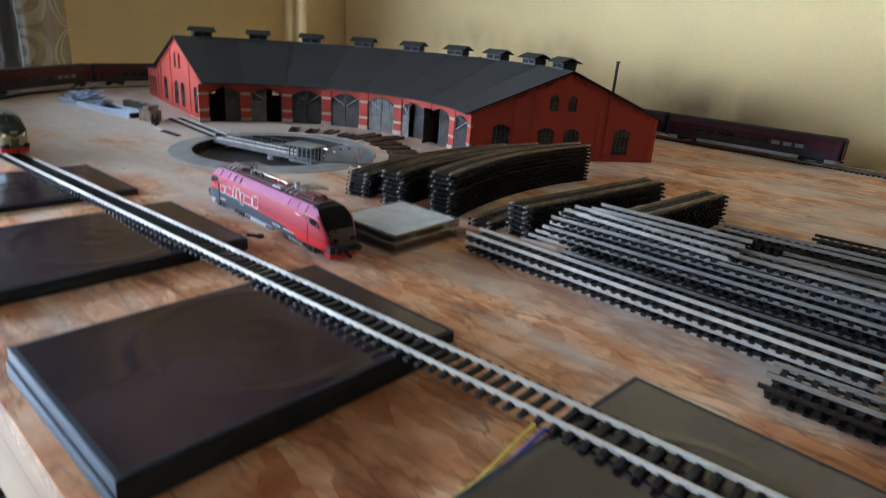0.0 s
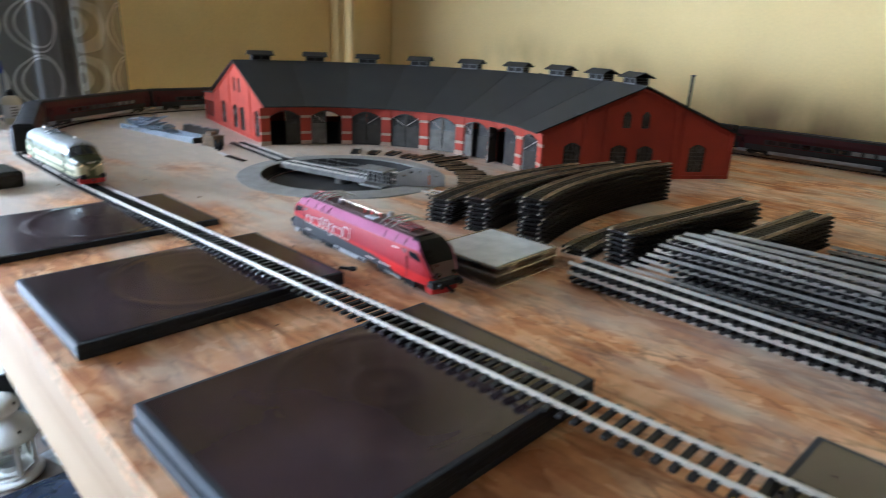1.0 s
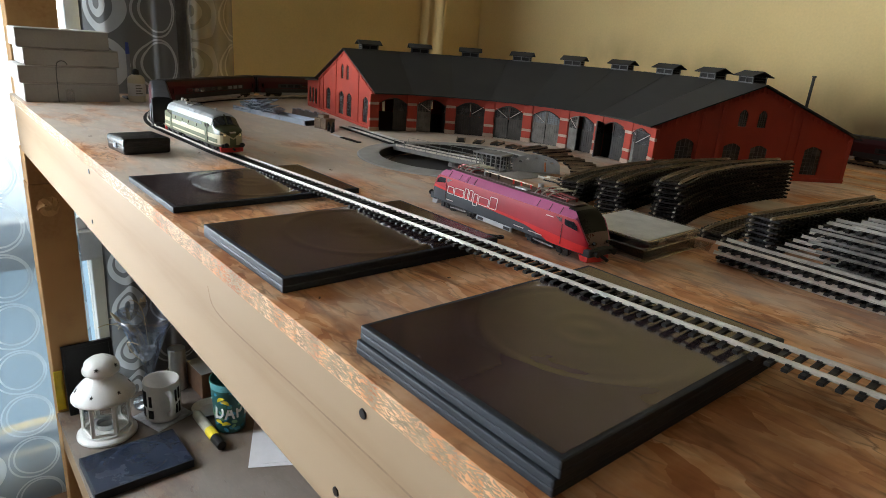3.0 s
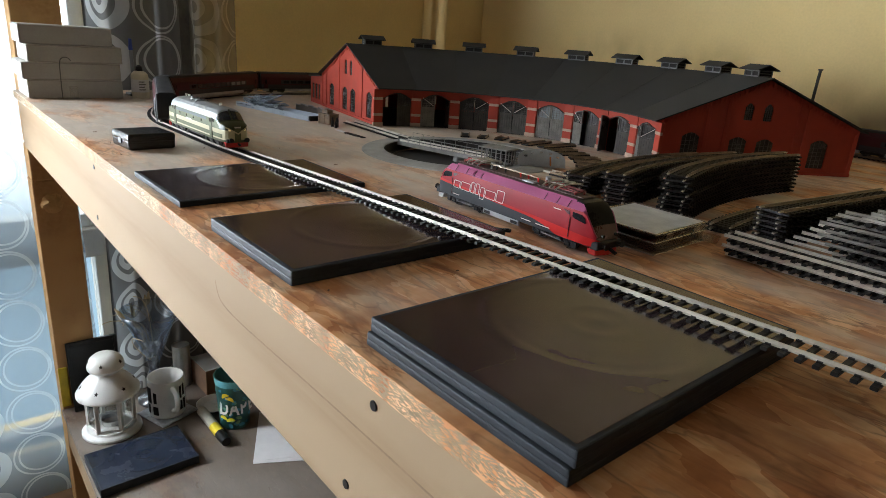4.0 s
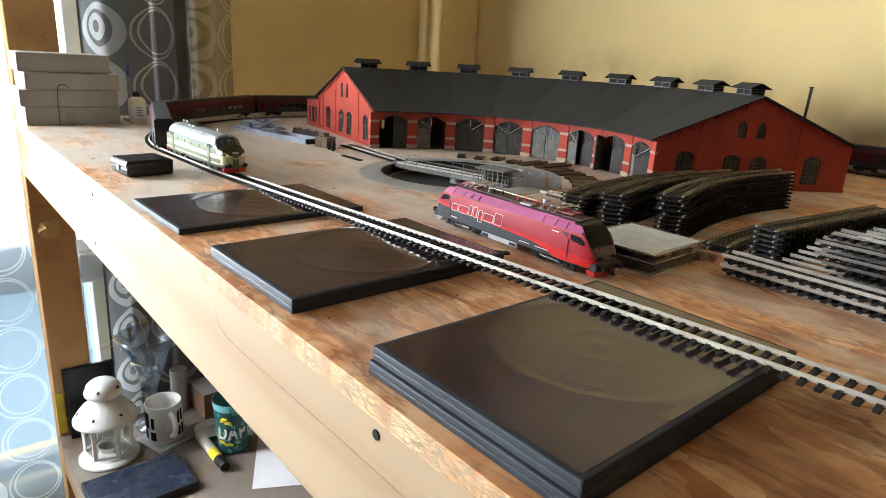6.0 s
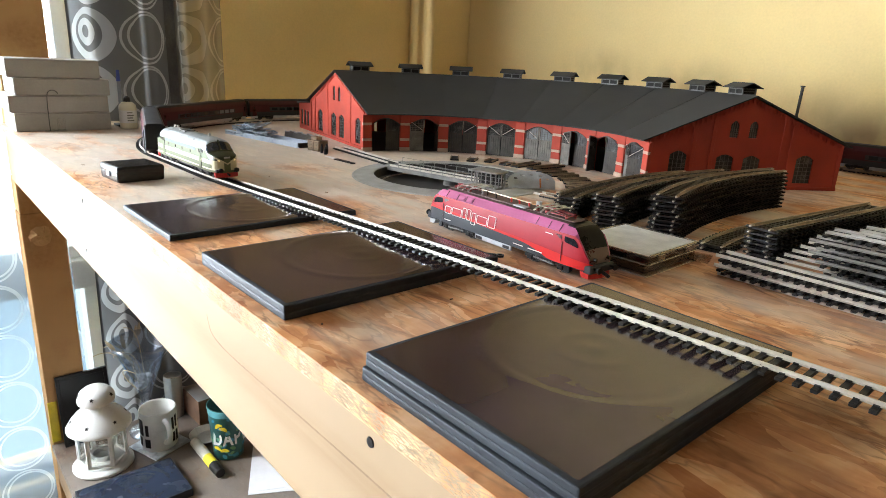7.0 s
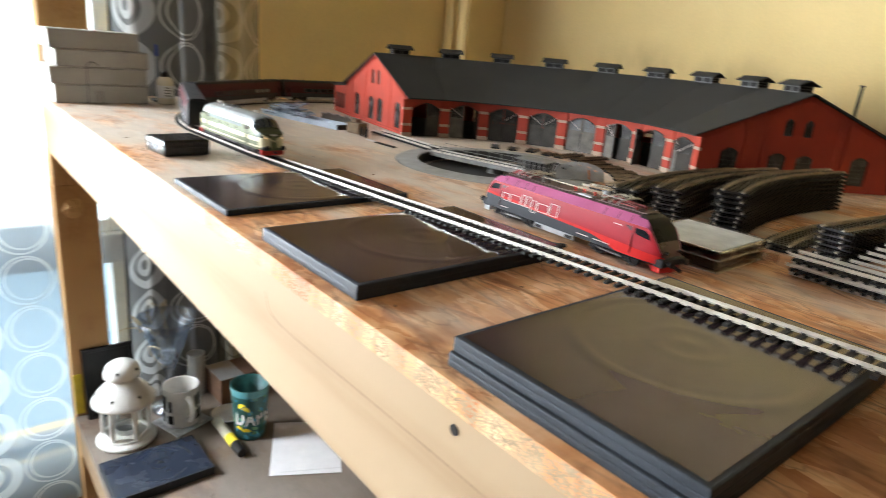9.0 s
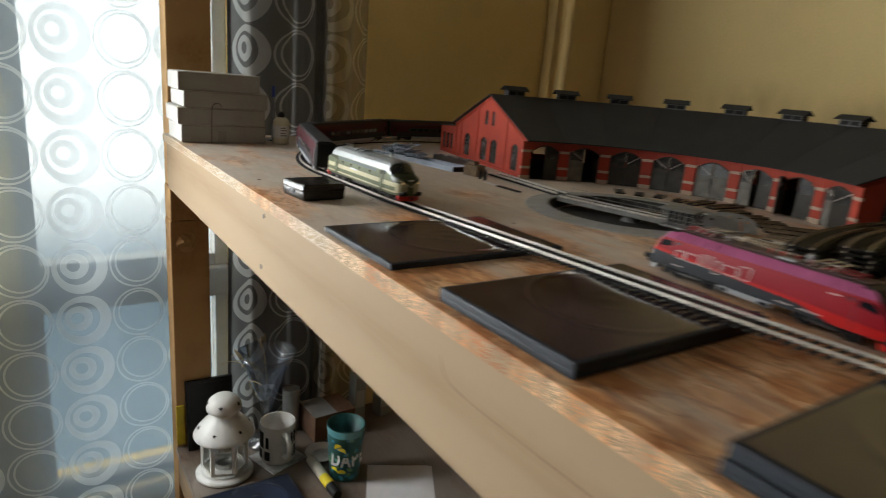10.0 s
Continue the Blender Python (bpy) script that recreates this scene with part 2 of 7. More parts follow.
def thin_glass(name, tint, gloss, floor_=0.05):
    """A thin clear sheet: light passes straight through, with a faint gloss."""
    m = bpy.data.materials.new(name)
    m.use_nodes = True
    n, l = m.node_tree.nodes, m.node_tree.links
    n.remove(n["Principled BSDF"])
    tp, gl, lw, mx = n.new("ShaderNodeBsdfTransparent"), n.new("ShaderNodeBsdfGlossy"), n.new("ShaderNodeLayerWeight"), n.new("ShaderNodeMixShader")
    tp.inputs[0].default_value = (*tint, 1)
    gl.inputs["Roughness"].default_value = gloss
    lw.inputs[0].default_value = 0.35
    pw, sh = n.new("ShaderNodeMath"), n.new("ShaderNodeMath")
    pw.operation, sh.operation = "POWER", "MULTIPLY_ADD"
    l.new(lw.outputs["Facing"], pw.inputs[0])
    pw.inputs[1].default_value = 3.0
    l.new(pw.outputs[0], sh.inputs[0])
    sh.inputs[1].default_value, sh.inputs[2].default_value = 0.55, floor_
    l.new(sh.outputs[0], mx.inputs[0]), l.new(tp.outputs[0], mx.inputs[1]), l.new(gl.outputs[0], mx.inputs[2])
    l.new(mx.outputs[0], n["Material Output"].inputs[0])
    return m


def sky_glow(name):
    """Overcast sky above, a dim bluish distance below."""
    m = bpy.data.materials.new(name)
    m.use_nodes = True
    n, l = m.node_tree.nodes, m.node_tree.links
    n.remove(n["Principled BSDF"])
    co, sp, rp, em = n.new("ShaderNodeTexCoord"), n.new("ShaderNodeSeparateXYZ"), n.new("ShaderNodeValToRGB"), n.new("ShaderNodeEmission")
    mr = n.new("ShaderNodeMapRange")
    l.new(co.outputs["Object"], sp.inputs[0])
    l.new(sp.outputs[2], mr.inputs[0])
    mr.inputs[1].default_value, mr.inputs[2].default_value = -3.5, 1.5
    l.new(mr.outputs[0], rp.inputs[0])
    e = rp.color_ramp.elements
    e[0].position, e[1].position = 0.49, 0.60
    e[0].color, e[1].color = (0.10, 0.15, 0.195, 1), (0.86, 0.94, 1.0, 1)
    l.new(rp.outputs[0], em.inputs[0])
    em.inputs[1].default_value = 5.0
    l.new(em.outputs[0], n["Material Output"].inputs[0])
    return m


def glow_mat(name, colour, strength):
    m = bpy.data.materials.new(name)
    m.use_nodes = True
    b = m.node_tree.nodes["Principled BSDF"]
    b.inputs["Base Color"].default_value = (*colour, 1)
    b.inputs["Emission Color"].default_value, b.inputs["Emission Strength"].default_value = (*colour, 1), strength
    return m


def smudge_shadow_wall_mat(name):
    """Ochre wall paint with rubbed sooty smudges and a soft shadow painted in, low on the wall, each of its own width.
    """
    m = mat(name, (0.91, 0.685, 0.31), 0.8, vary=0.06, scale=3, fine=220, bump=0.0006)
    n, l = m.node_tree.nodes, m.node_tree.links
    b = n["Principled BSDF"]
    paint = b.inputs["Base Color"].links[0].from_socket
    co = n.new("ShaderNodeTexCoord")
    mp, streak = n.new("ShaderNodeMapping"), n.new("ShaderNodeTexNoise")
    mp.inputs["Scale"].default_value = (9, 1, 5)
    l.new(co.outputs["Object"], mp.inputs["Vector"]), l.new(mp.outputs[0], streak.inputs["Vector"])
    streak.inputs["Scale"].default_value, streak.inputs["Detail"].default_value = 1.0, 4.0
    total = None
    # patches hold dirt and a soft wall shadow painted into the colour
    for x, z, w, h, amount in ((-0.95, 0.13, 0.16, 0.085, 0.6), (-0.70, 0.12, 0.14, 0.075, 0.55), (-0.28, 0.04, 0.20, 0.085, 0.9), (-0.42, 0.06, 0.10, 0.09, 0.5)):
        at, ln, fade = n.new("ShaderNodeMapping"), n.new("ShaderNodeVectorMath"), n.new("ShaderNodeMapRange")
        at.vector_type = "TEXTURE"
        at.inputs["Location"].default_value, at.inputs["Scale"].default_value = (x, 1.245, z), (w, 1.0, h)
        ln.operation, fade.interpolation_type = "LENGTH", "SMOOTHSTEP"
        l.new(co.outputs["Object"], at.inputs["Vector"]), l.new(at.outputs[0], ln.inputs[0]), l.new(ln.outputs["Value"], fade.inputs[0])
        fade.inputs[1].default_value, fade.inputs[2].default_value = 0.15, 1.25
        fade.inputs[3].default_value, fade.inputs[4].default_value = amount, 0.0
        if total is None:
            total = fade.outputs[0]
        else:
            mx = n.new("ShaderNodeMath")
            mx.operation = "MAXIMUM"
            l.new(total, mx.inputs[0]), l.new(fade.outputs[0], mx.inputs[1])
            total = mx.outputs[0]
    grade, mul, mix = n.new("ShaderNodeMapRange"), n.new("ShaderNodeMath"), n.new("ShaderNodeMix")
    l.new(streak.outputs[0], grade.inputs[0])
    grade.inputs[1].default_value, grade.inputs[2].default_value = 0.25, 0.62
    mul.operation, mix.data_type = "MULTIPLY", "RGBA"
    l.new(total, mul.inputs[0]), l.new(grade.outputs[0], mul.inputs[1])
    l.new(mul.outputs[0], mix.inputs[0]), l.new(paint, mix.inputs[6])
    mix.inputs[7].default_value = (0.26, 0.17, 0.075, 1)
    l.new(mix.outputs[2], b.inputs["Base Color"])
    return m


M_OSB = osb_mat("osb_board", (1.18, 0.96, 0.80), 0.48)
# darker, greyer tint of the same board for the lower shelf
M_OSB_LOW = osb_mat("dark_osb_board", (0.32, 0.28, 0.255), 0.36, 0.2)
M_OSB_EDGE = mat("osb_edge", (0.39, 0.28, 0.16), 0.85, vary=0.2, scale=90, fine=600)
M_PINE = timber_mat("pine_plank", (0.345, 0.245, 0.150), (0.26, 0.165, 0.088))
M_CRACK = mat("brown_grain_line", (0.26, 0.165, 0.09), 0.9, vary=0.2)
M_CHIP = mat("dark_wood_chip", (0.20, 0.12, 0.07), 0.9, vary=0.2)
M_POST = timber_mat("pine_post", (0.58, 0.35, 0.155), (0.36, 0.175, 0.06), turn=(0, 90, 0))
M_WALL = mat("ochre_wall_paint", (0.91, 0.685, 0.31), 0.8, vary=0.06, scale=3, fine=220, bump=0.0006)
M_WALL_SMUDGE_SHADOW = smudge_shadow_wall_mat("smudge_shadow_ochre_wall_paint")
# walls and ceiling out of view are added dark to cut bounce light
M_ROOM = mat("bounce_cut_wall_paint", (0.10, 0.085, 0.068), 0.85, vary=0.1, scale=3)
M_CEIL = mat("bounce_cut_ceiling_paint", (0.20, 0.185, 0.165), 0.85, vary=0.04, scale=4)
M_FLOOR = timber_mat("floor_boards", (0.16, 0.095, 0.055), (0.09, 0.05, 0.025))
M_WHITE = mat("white_paint", (0.78, 0.77, 0.74), 0.45, vary=0.05, scale=20)
M_CASE = mat("black_case_plastic", (0.026, 0.031, 0.038), 0.60, vary=0.2, scale=30, spec=0.25)
M_BOXBLACK = mat("gloss_black_box", (0.009, 0.009, 0.010), 0.22, vary=0.2, scale=30, spec=0.5)
M_CASE_LID = mat("clear_film_on_case", (0.046, 0.029, 0.033), 0.15, vary=0.35, scale=9, bump=0.0007, fine=16, spec=0.55)
# bluish film colour stands in for the curtain's reflection
M_CASE_BLUE_SHEEN = mat("blue_sheen_case_film", (0.020, 0.027, 0.045), 0.24, vary=0.06, scale=12, fine=40, spec=0.6)
M_BRICK = mat("red_brick_paint", (0.42, 0.050, 0.026), 0.85, vary=0.12, scale=30, fine=900, bump=0.0003)
M_CREAM = mat("cream_stone", (0.52, 0.38, 0.28), 0.8, vary=0.12, scale=60, fine=600)
M_ROOF = mat("grey_roof_felt", (0.027, 0.0255, 0.0225), 0.85, vary=0.25, scale=18, fine=500, bump=0.0003)
M_DOOR = mat("brown_grey_door", (0.052, 0.043, 0.034), 0.75, vary=0.3, scale=60, fine=700)
M_DOOR_GREY = mat("dark_grey_door", (0.085, 0.078, 0.066), 0.75, vary=0.3, scale=60, fine=700)
M_DOOR_PALE = mat("weathered_grey_door", (0.19, 0.175, 0.15), 0.75, vary=0.3, scale=60, fine=700)
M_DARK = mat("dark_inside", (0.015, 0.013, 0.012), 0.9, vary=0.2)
M_WINDARK = mat("smoky_window", (0.060, 0.058, 0.055), 0.25, vary=0.3, scale=60)
# pale tone paints the sky's reflection into these panes
M_PANE_REFLECTION = mat("painted_reflection_pane", (0.24, 0.26, 0.27), 0.1, vary=0.1)
M_IRON = mat("grey_window_iron", (0.12, 0.12, 0.115), 0.6, vary=0.2, scale=90)
M_SLEEPER = mat("black_sleeper_plastic", (0.007, 0.006, 0.0055), 0.5, vary=0.3, scale=200, spec=0.35)
M_RAIL_DULL = mat("tarnished_rail", (0.43, 0.41, 0.37), 0.34, metal=0.72, vary=0.10, scale=60)
M_RAIL = mat("nickel_rail", (0.68, 0.63, 0.55), 0.34, metal=0.55, vary=0.12, scale=60)
M_STUB = mat("rusty_brown_rail", (0.32, 0.235, 0.15), 0.6, metal=0.3, vary=0.3, scale=60)
# rails of the lower layers: shade within the stacks put into colour
M_RAIL_DARK = mat("shaded_rail", (0.075, 0.062, 0.048), 0.45, metal=0.9, vary=0.3, scale=60)
M_RAIL_OLD = mat("dull_brass_rail", (0.36, 0.29, 0.22), 0.36, metal=0.9, vary=0.3, scale=60)
M_GREY = mat("grey_model_plastic", (0.23, 0.222, 0.205), 0.6, vary=0.2, scale=70)
M_PALEGREY = mat("pale_grey_plastic", (0.42, 0.43, 0.44), 0.5, vary=0.15, scale=70)
M_RIM = mat("pale_grey_rim", (0.34, 0.33, 0.31), 0.65, vary=0.15, scale=50)
M_PIT = mat("dark_pit", (0.034, 0.030, 0.026), 0.8, vary=0.3, scale=40)
M_RJ_RED = mat("gloss_red", (0.27, 0.006, 0.013), 0.50, vary=0.08, scale=30, spec=0.18)
M_RJ_BRIGHT = mat("bright_red_stripe", (0.50, 0.013, 0.011), 0.50, vary=0.06, spec=0.18)
M_RJ_NOSE = mat("dark_maroon_nose", (0.055, 0.006, 0.010), 0.3, vary=0.1)
# maroon lightened to pink: window sheen painted on the roof slopes
M_RJ_ROOF_SHEEN = mat("maroon_roof_sheen", (0.34, 0.075, 0.16), 0.42, vary=0.08, spec=0.3)
M_RJ_GREY = mat("anthracite", (0.035, 0.038, 0.043), 0.5, vary=0.15, spec=0.2)
M_BLACK = mat("black_plastic", (0.007, 0.007, 0.0075), 0.4, vary=0.2, spec=0.35)
M_GLASSDARK = mat("tinted_glass", (0.02, 0.025, 0.03), 0.06, vary=0.1, spec=0.8)
M_SCREEN = mat("black_windscreen", (0.006, 0.006, 0.008), 0.30, vary=0.1, spec=0.06)
M_SILVER = mat("silver_trim", (0.60, 0.60, 0.58), 0.32, metal=0.8, vary=0.1)
M_LETTER = mat("pale_lettering", (0.70, 0.60, 0.55), 0.5, vary=0.05)
M_GREEN = mat("olive_green", (0.115, 0.132, 0.068), 0.5, vary=0.12, scale=60, spec=0.2)
M_CREAMY = mat("cream_stripe", (0.50, 0.46, 0.29), 0.5, vary=0.08, spec=0.2)
M_ROOFSILVER = mat("silver_roof", (0.26, 0.27, 0.265), 0.38, metal=0.3, vary=0.12, scale=60)
M_CARDBOARD = mat("grey_cardboard", (0.38, 0.37, 0.345), 0.75, vary=0.08, scale=25)
M_CARDLID = mat("pale_box_lid", (0.58, 0.56, 0.52), 0.7, vary=0.06, scale=25)
M_CLEAR = thin_glass("clear_plastic", (0.93, 0.94, 0.93), 0.08)
M_BOXCLEAR = thin_glass("clear_box_plastic", (0.92, 0.92, 0.90), 0.06, 0.07)
M_BOXRIM = thin_glass("clear_box_rim", (0.92, 0.92, 0.90), 0.25, 0.35)
M_PAPER = mat("white_paper", (0.75, 0.74, 0.74), 0.8, vary=0.04)
# red set darker to put the train's unlit side into the paint
M_COACH_RED = mat("shaded_coach_red", (0.060, 0.007, 0.011), 0.45, vary=0.1, scale=40, spec=0.25)
M_COACH_ROOF = mat("coach_roof_grey", (0.024, 0.024, 0.026), 0.55, vary=0.12, scale=40, spec=0.25)
# one sheer in three tones: shade and ochre wall light put into colour
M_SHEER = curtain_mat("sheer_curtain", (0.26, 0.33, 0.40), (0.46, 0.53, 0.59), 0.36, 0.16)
M_SHEER_SHADED = curtain_mat("shaded_sheer_curtain", (0.33, 0.335, 0.345), (0.70, 0.715, 0.73), 0.30, 0.06)
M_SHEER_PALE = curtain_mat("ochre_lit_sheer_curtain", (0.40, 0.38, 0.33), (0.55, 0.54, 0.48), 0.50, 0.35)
M_DRAPE = mat("dark_grey_drape", (0.15, 0.15, 0.155), 0.9, vary=0.2, scale=15)
M_YELLOW = mat("yellow_card", (0.80, 0.62, 0.03), 0.5)
M_SKYGLOW = sky_glow("bright_overcast")


# ---- building helpers ----
def part(name, bm, material, parent=None, label=""):
    me = bpy.data.meshes.new(name)
    bmesh.ops.recalc_face_normals(bm, faces=bm.faces)
    bm.to_mesh(me)
    bm.free()
    me.materials.append(material)
    ob = new(name, me)
    if parent is not None:
        ob.parent = parent
    if label:
        tagged(ob, label)
    return ob


def thing(name, label, category, m=None, group="", kind=""):
    ob = new(name)
    ob.empty_display_size = 0.02
    if m is not None:
        ob.matrix_world = m
    return tagged(ob, label, category, group, kind)


def block(bm, x0, x1, y0, y1, z0, z1, bevel=0.0, seg=2, m=None):
    r = bmesh.ops.create_cube(bm, size=1.0)
    bmesh.ops.scale(bm, vec=(x1 - x0, y1 - y0, z1 - z0), verts=r["verts"])
    bmesh.ops.translate(bm, vec=((x0 + x1) / 2, (y0 + y1) / 2, (z0 + z1) / 2), verts=r["verts"])
    vs = r["verts"]
    if bevel:
        es = list({e for v in vs for e in v.link_edges})
        q = bmesh.ops.bevel(bm, geom=es, offset=bevel, segments=seg, affect="EDGES", profile=0.6)
        vs = list({v for f in q["faces"] for v in f.verts} | {v for v in vs if v.is_valid})
    if m is not None:
        bmesh.ops.transform(bm, matrix=m, verts=vs)
    return bm


def cube(x0, x1, y0, y1, z0, z1, bevel=0.0, seg=2):
    return block(bmesh.new(), x0, x1, y0, y1, z0, z1, bevel, seg)


def rod(bm, a, b, r, n=8, r2=None):
    a, b = Vector(a), Vector(b)
    d = b - a
    m = Matrix.Translation((a + b) / 2) @ d.to_track_quat("Z", "Y").to_matrix().to_4x4()
    bmesh.ops.create_cone(bm, cap_ends=True, segments=n, radius1=r, radius2=r if r2 is None else r2, depth=d.length, matrix=m)
    return bm


def lathe(bm, profile, n=24, at=(0, 0, 0), close=False):
    """Turns (radius, height) pairs round the z axis."""
    rings = []
    for r, z in profile:
        if r < 1e-6:
            rings.append([bm.verts.new((at[0], at[1], at[2] + z))])
        else:
            rings.append([bm.verts.new((at[0] + r * math.cos(2 * math.pi * k / n), at[1] + r * math.sin(2 * math.pi * k / n), at[2] + z)) for k in range(n)])
    for p, q in zip(rings, rings[1:]):
        for k in range(n):
            j = (k + 1) % n
            if len(p) == 1 and len(q) > 1:
                bm.faces.new((p[0], q[k], q[j]))
            elif len(q) == 1 and len(p) > 1:
                bm.faces.new((p[k], q[0], p[j]))
            elif len(p) > 1:
                bm.faces.new((p[k], q[k], q[j], p[j]))
    return bm


def plate(bm, outer, holes, thick, m=None):
    """A flat plate in x and z with holes through it, from y = 0 to y = thick."""
    edges, verts = [], []
    for ring in [outer] + holes:
        vs = [bm.verts.new((x, 0, z)) for x, z in ring]
        verts += vs
        edges += [bm.edges.new((vs[k], vs[(k + 1) % len(vs)])) for k in range(len(vs))]
    r = bmesh.ops.triangle_fill(bm, use_beauty=True, use_dissolve=False, edges=edges)
    faces = [g for g in r["geom"] if isinstance(g, bmesh.types.BMFace)]
    e = bmesh.ops.extrude_face_region(bm, geom=faces, use_keep_orig=True)
    ev = [g for g in e["geom"] if isinstance(g, bmesh.types.BMVert)]
    bmesh.ops.translate(bm, vec=(0, thick, 0), verts=ev)
    if m is not None:
        bmesh.ops.transform(bm, matrix=m, verts=verts + ev)
    return bm


def arch(x0, x1, z0, zs, rise, n=6):
    """An opening with a low arched head, as a ring of (x, z), from z0 up to the springing zs."""
    pts = [(x0, z0), (x1, z0)]
    for k in range(n + 1):
        a = k / n
        pts.append((x1 + (x0 - x1) * a, zs + rise * math.sin(math.pi * a)))
    return pts


def sweep(bm, sections, closed_ends=True):
    """Skins a list of equal rings of points."""
    rings = [[bm.verts.new(p) for p in s] for s in sections]
    n = len(rings[0])
    for p, q in zip(rings, rings[1:]):
        for k in range(n):
            j = (k + 1) % n
            bm.faces.new((p[k], p[j], q[j], q[k]))
    if closed_ends:
        bm.faces.new(rings[0][::-1])
        bm.faces.new(rings[-1])
    return bm


def tube(points, r, name, material, parent=None, label=""):
    cu = bpy.data.curves.new(name, "CURVE")
    cu.dimensions, cu.bevel_depth, cu.bevel_resolution = "3D", r, 2
    s = cu.splines.new("NURBS")
    s.points.add(len(points) - 1)
    for p, q in zip(s.points, points):
        p.co = (*q, 1)
    s.use_endpoint_u, s.order_u = True, 3
    me = bpy.data.meshes.new_from_object(bpy.data.objects.new("c", cu))
    me.name = name
    me.materials.append(material)
    ob = new(name, me)
    if parent is not None:
        ob.parent = parent
    if label:
        tagged(ob, label)
    return ob


def wear(bm, amount, scale):
    for v in bm.verts:
        v.co += Vector((noise.noise(v.co * scale), noise.noise(v.co * scale + Vector((7, 3, 1))), noise.noise(v.co * scale + Vector((1, 9, 4))))) * amount
    return bm


# ---- room ----
X_WIN, Y_BACK, Z_FLOOR, Z_CEIL, X_EAST, Y_SOUTH = -1.58, 1.245, -1.02, 1.55, 2.6, -2.5


# the opening below the transom is added to backlight the lower curtain
LOWER_Z0 = -0.905


def window_wall():
    bm = bmesh.new()
    outer = [(-2.6, Z_FLOOR), (Y_BACK + 0.1, Z_FLOOR), (Y_BACK + 0.1, Z_CEIL), (-2.6, Z_CEIL)]
    holes = [[(a, LOWER_Z0), (b, LOWER_Z0), (b, WINDOW_Z1), (a, WINDOW_Z1)] for a, b in ((WINDOW_Y0, PIER_Y0), (PIER_Y1, WINDOW_Y1))]
    plate(bm, outer, holes, 0.16, Matrix(((0, -1, 0, X_WIN), (1, 0, 0, 0), (0, 0, 1, 0), (0, 0, 0, 1))))
    return tagged(part("wall_west", bm, M_WALL), "ochre painted plaster wall round the window", "wall", kind="structure")


window_wall()
tagged(part("wall_north", cube(X_WIN - 0.1, X_EAST, Y_BACK, Y_BACK + 0.12, Z_FLOOR, Z_CEIL), M_WALL_SMUDGE_SHADOW), "ochre painted plaster wall with sooty smudges and painted soft shadow behind the layout", "wall", kind="structure")
tagged(part("wall_east", cube(X_EAST, X_EAST + 0.12, Y_SOUTH, Y_BACK + 0.12, Z_FLOOR, Z_CEIL), M_ROOM), "unseen wall, painted dark to cut bounce light", "wall", kind="structure")
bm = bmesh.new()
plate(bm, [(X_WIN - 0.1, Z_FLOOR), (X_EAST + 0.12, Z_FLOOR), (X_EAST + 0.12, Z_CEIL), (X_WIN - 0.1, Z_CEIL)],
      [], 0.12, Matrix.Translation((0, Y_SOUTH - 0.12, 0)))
tagged(part("wall_south", bm, M_ROOM), "unseen wall, painted dark to cut bounce light", "wall", kind="structure")
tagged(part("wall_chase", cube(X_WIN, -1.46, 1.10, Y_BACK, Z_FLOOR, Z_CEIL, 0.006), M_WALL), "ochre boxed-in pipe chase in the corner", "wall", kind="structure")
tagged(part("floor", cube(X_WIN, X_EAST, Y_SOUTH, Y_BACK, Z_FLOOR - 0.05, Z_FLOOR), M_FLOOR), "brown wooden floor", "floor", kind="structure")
tagged(part("ceiling", cube(X_WIN - 0.1, X_EAST + 0.1, Y_SOUTH - 0.1, Y_BACK + 0.1, Z_CEIL, Z_CEIL + 0.08), M_CEIL), "unseen ceiling, painted dark to cut bounce light", "ceiling", kind="structure")


def window(name, y0, y1):
    w = thing(name, "white framed window behind sheer curtains, bright daylight outside", "window", kind="structure")
    z0, z1, x = WINDOW_Z0, WINDOW_Z1, X_WIN - 0.06
    f = 0.032
    for n_, b in (("frame_post", (y0, y0 + f, z0, z1)), ("frame_post", (y1 - f, y1, z0, z1)), ("frame_rail", (y0 + f, y1 - f, z0, z0 + f)), ("frame_rail", (y0 + f, y1 - f, z1 - f, z1))):
        part(n_, cube(x - 0.03, x + 0.03, b[0], b[1], b[2], b[3], 0.004), M_WHITE, w)
    g = part("pane", cube(x - 0.004, x + 0.004, y0 + f, y1 - f, z0 + f, z1 - f), M_CLEAR, w)
    g.visible_shadow = False
    part("transom", cube(x - 0.04, x + 0.05, y0, y1, z0 - 0.075, z0 - 0.0005, 0.006), M_WHITE, w)
    for n_, b in (("frame_post", (y0, y0 + f, LOWER_Z0, z0 - 0.0755)), ("frame_post", (y1 - f, y1, LOWER_Z0, z0 - 0.0755)), ):
        part(n_, cube(x - 0.03, x + 0.03, b[0], b[1], b[2], b[3], 0.004), M_WHITE, w)
    # grey takes the bright lit streak off this rail
    part("bottom_rail", cube(x - 0.02, x + 0.03, y0 + f, y1 - f, LOWER_Z0, LOWER_Z0 + 0.03, 0.004), M_GREY, w, "bottom rail, painted grey to dull its lit top")
    g = part("backlight_pane", cube(x - 0.004, x + 0.004, y0 + f, y1 - f, LOWER_Z0 + 0.0305, z0 - 0.076), M_CLEAR, w)
    g.visible_shadow = False


window("window_1", PIER_Y1, WINDOW_Y1)
window("window_2", WINDOW_Y0, PIER_Y0)
tagged(part("backdrop", cube(-4.0, -3.98, -9, 6, -7.0, 7.0), M_SKYGLOW), "bright overcast sky outside the window", "backdrop", kind="structure")


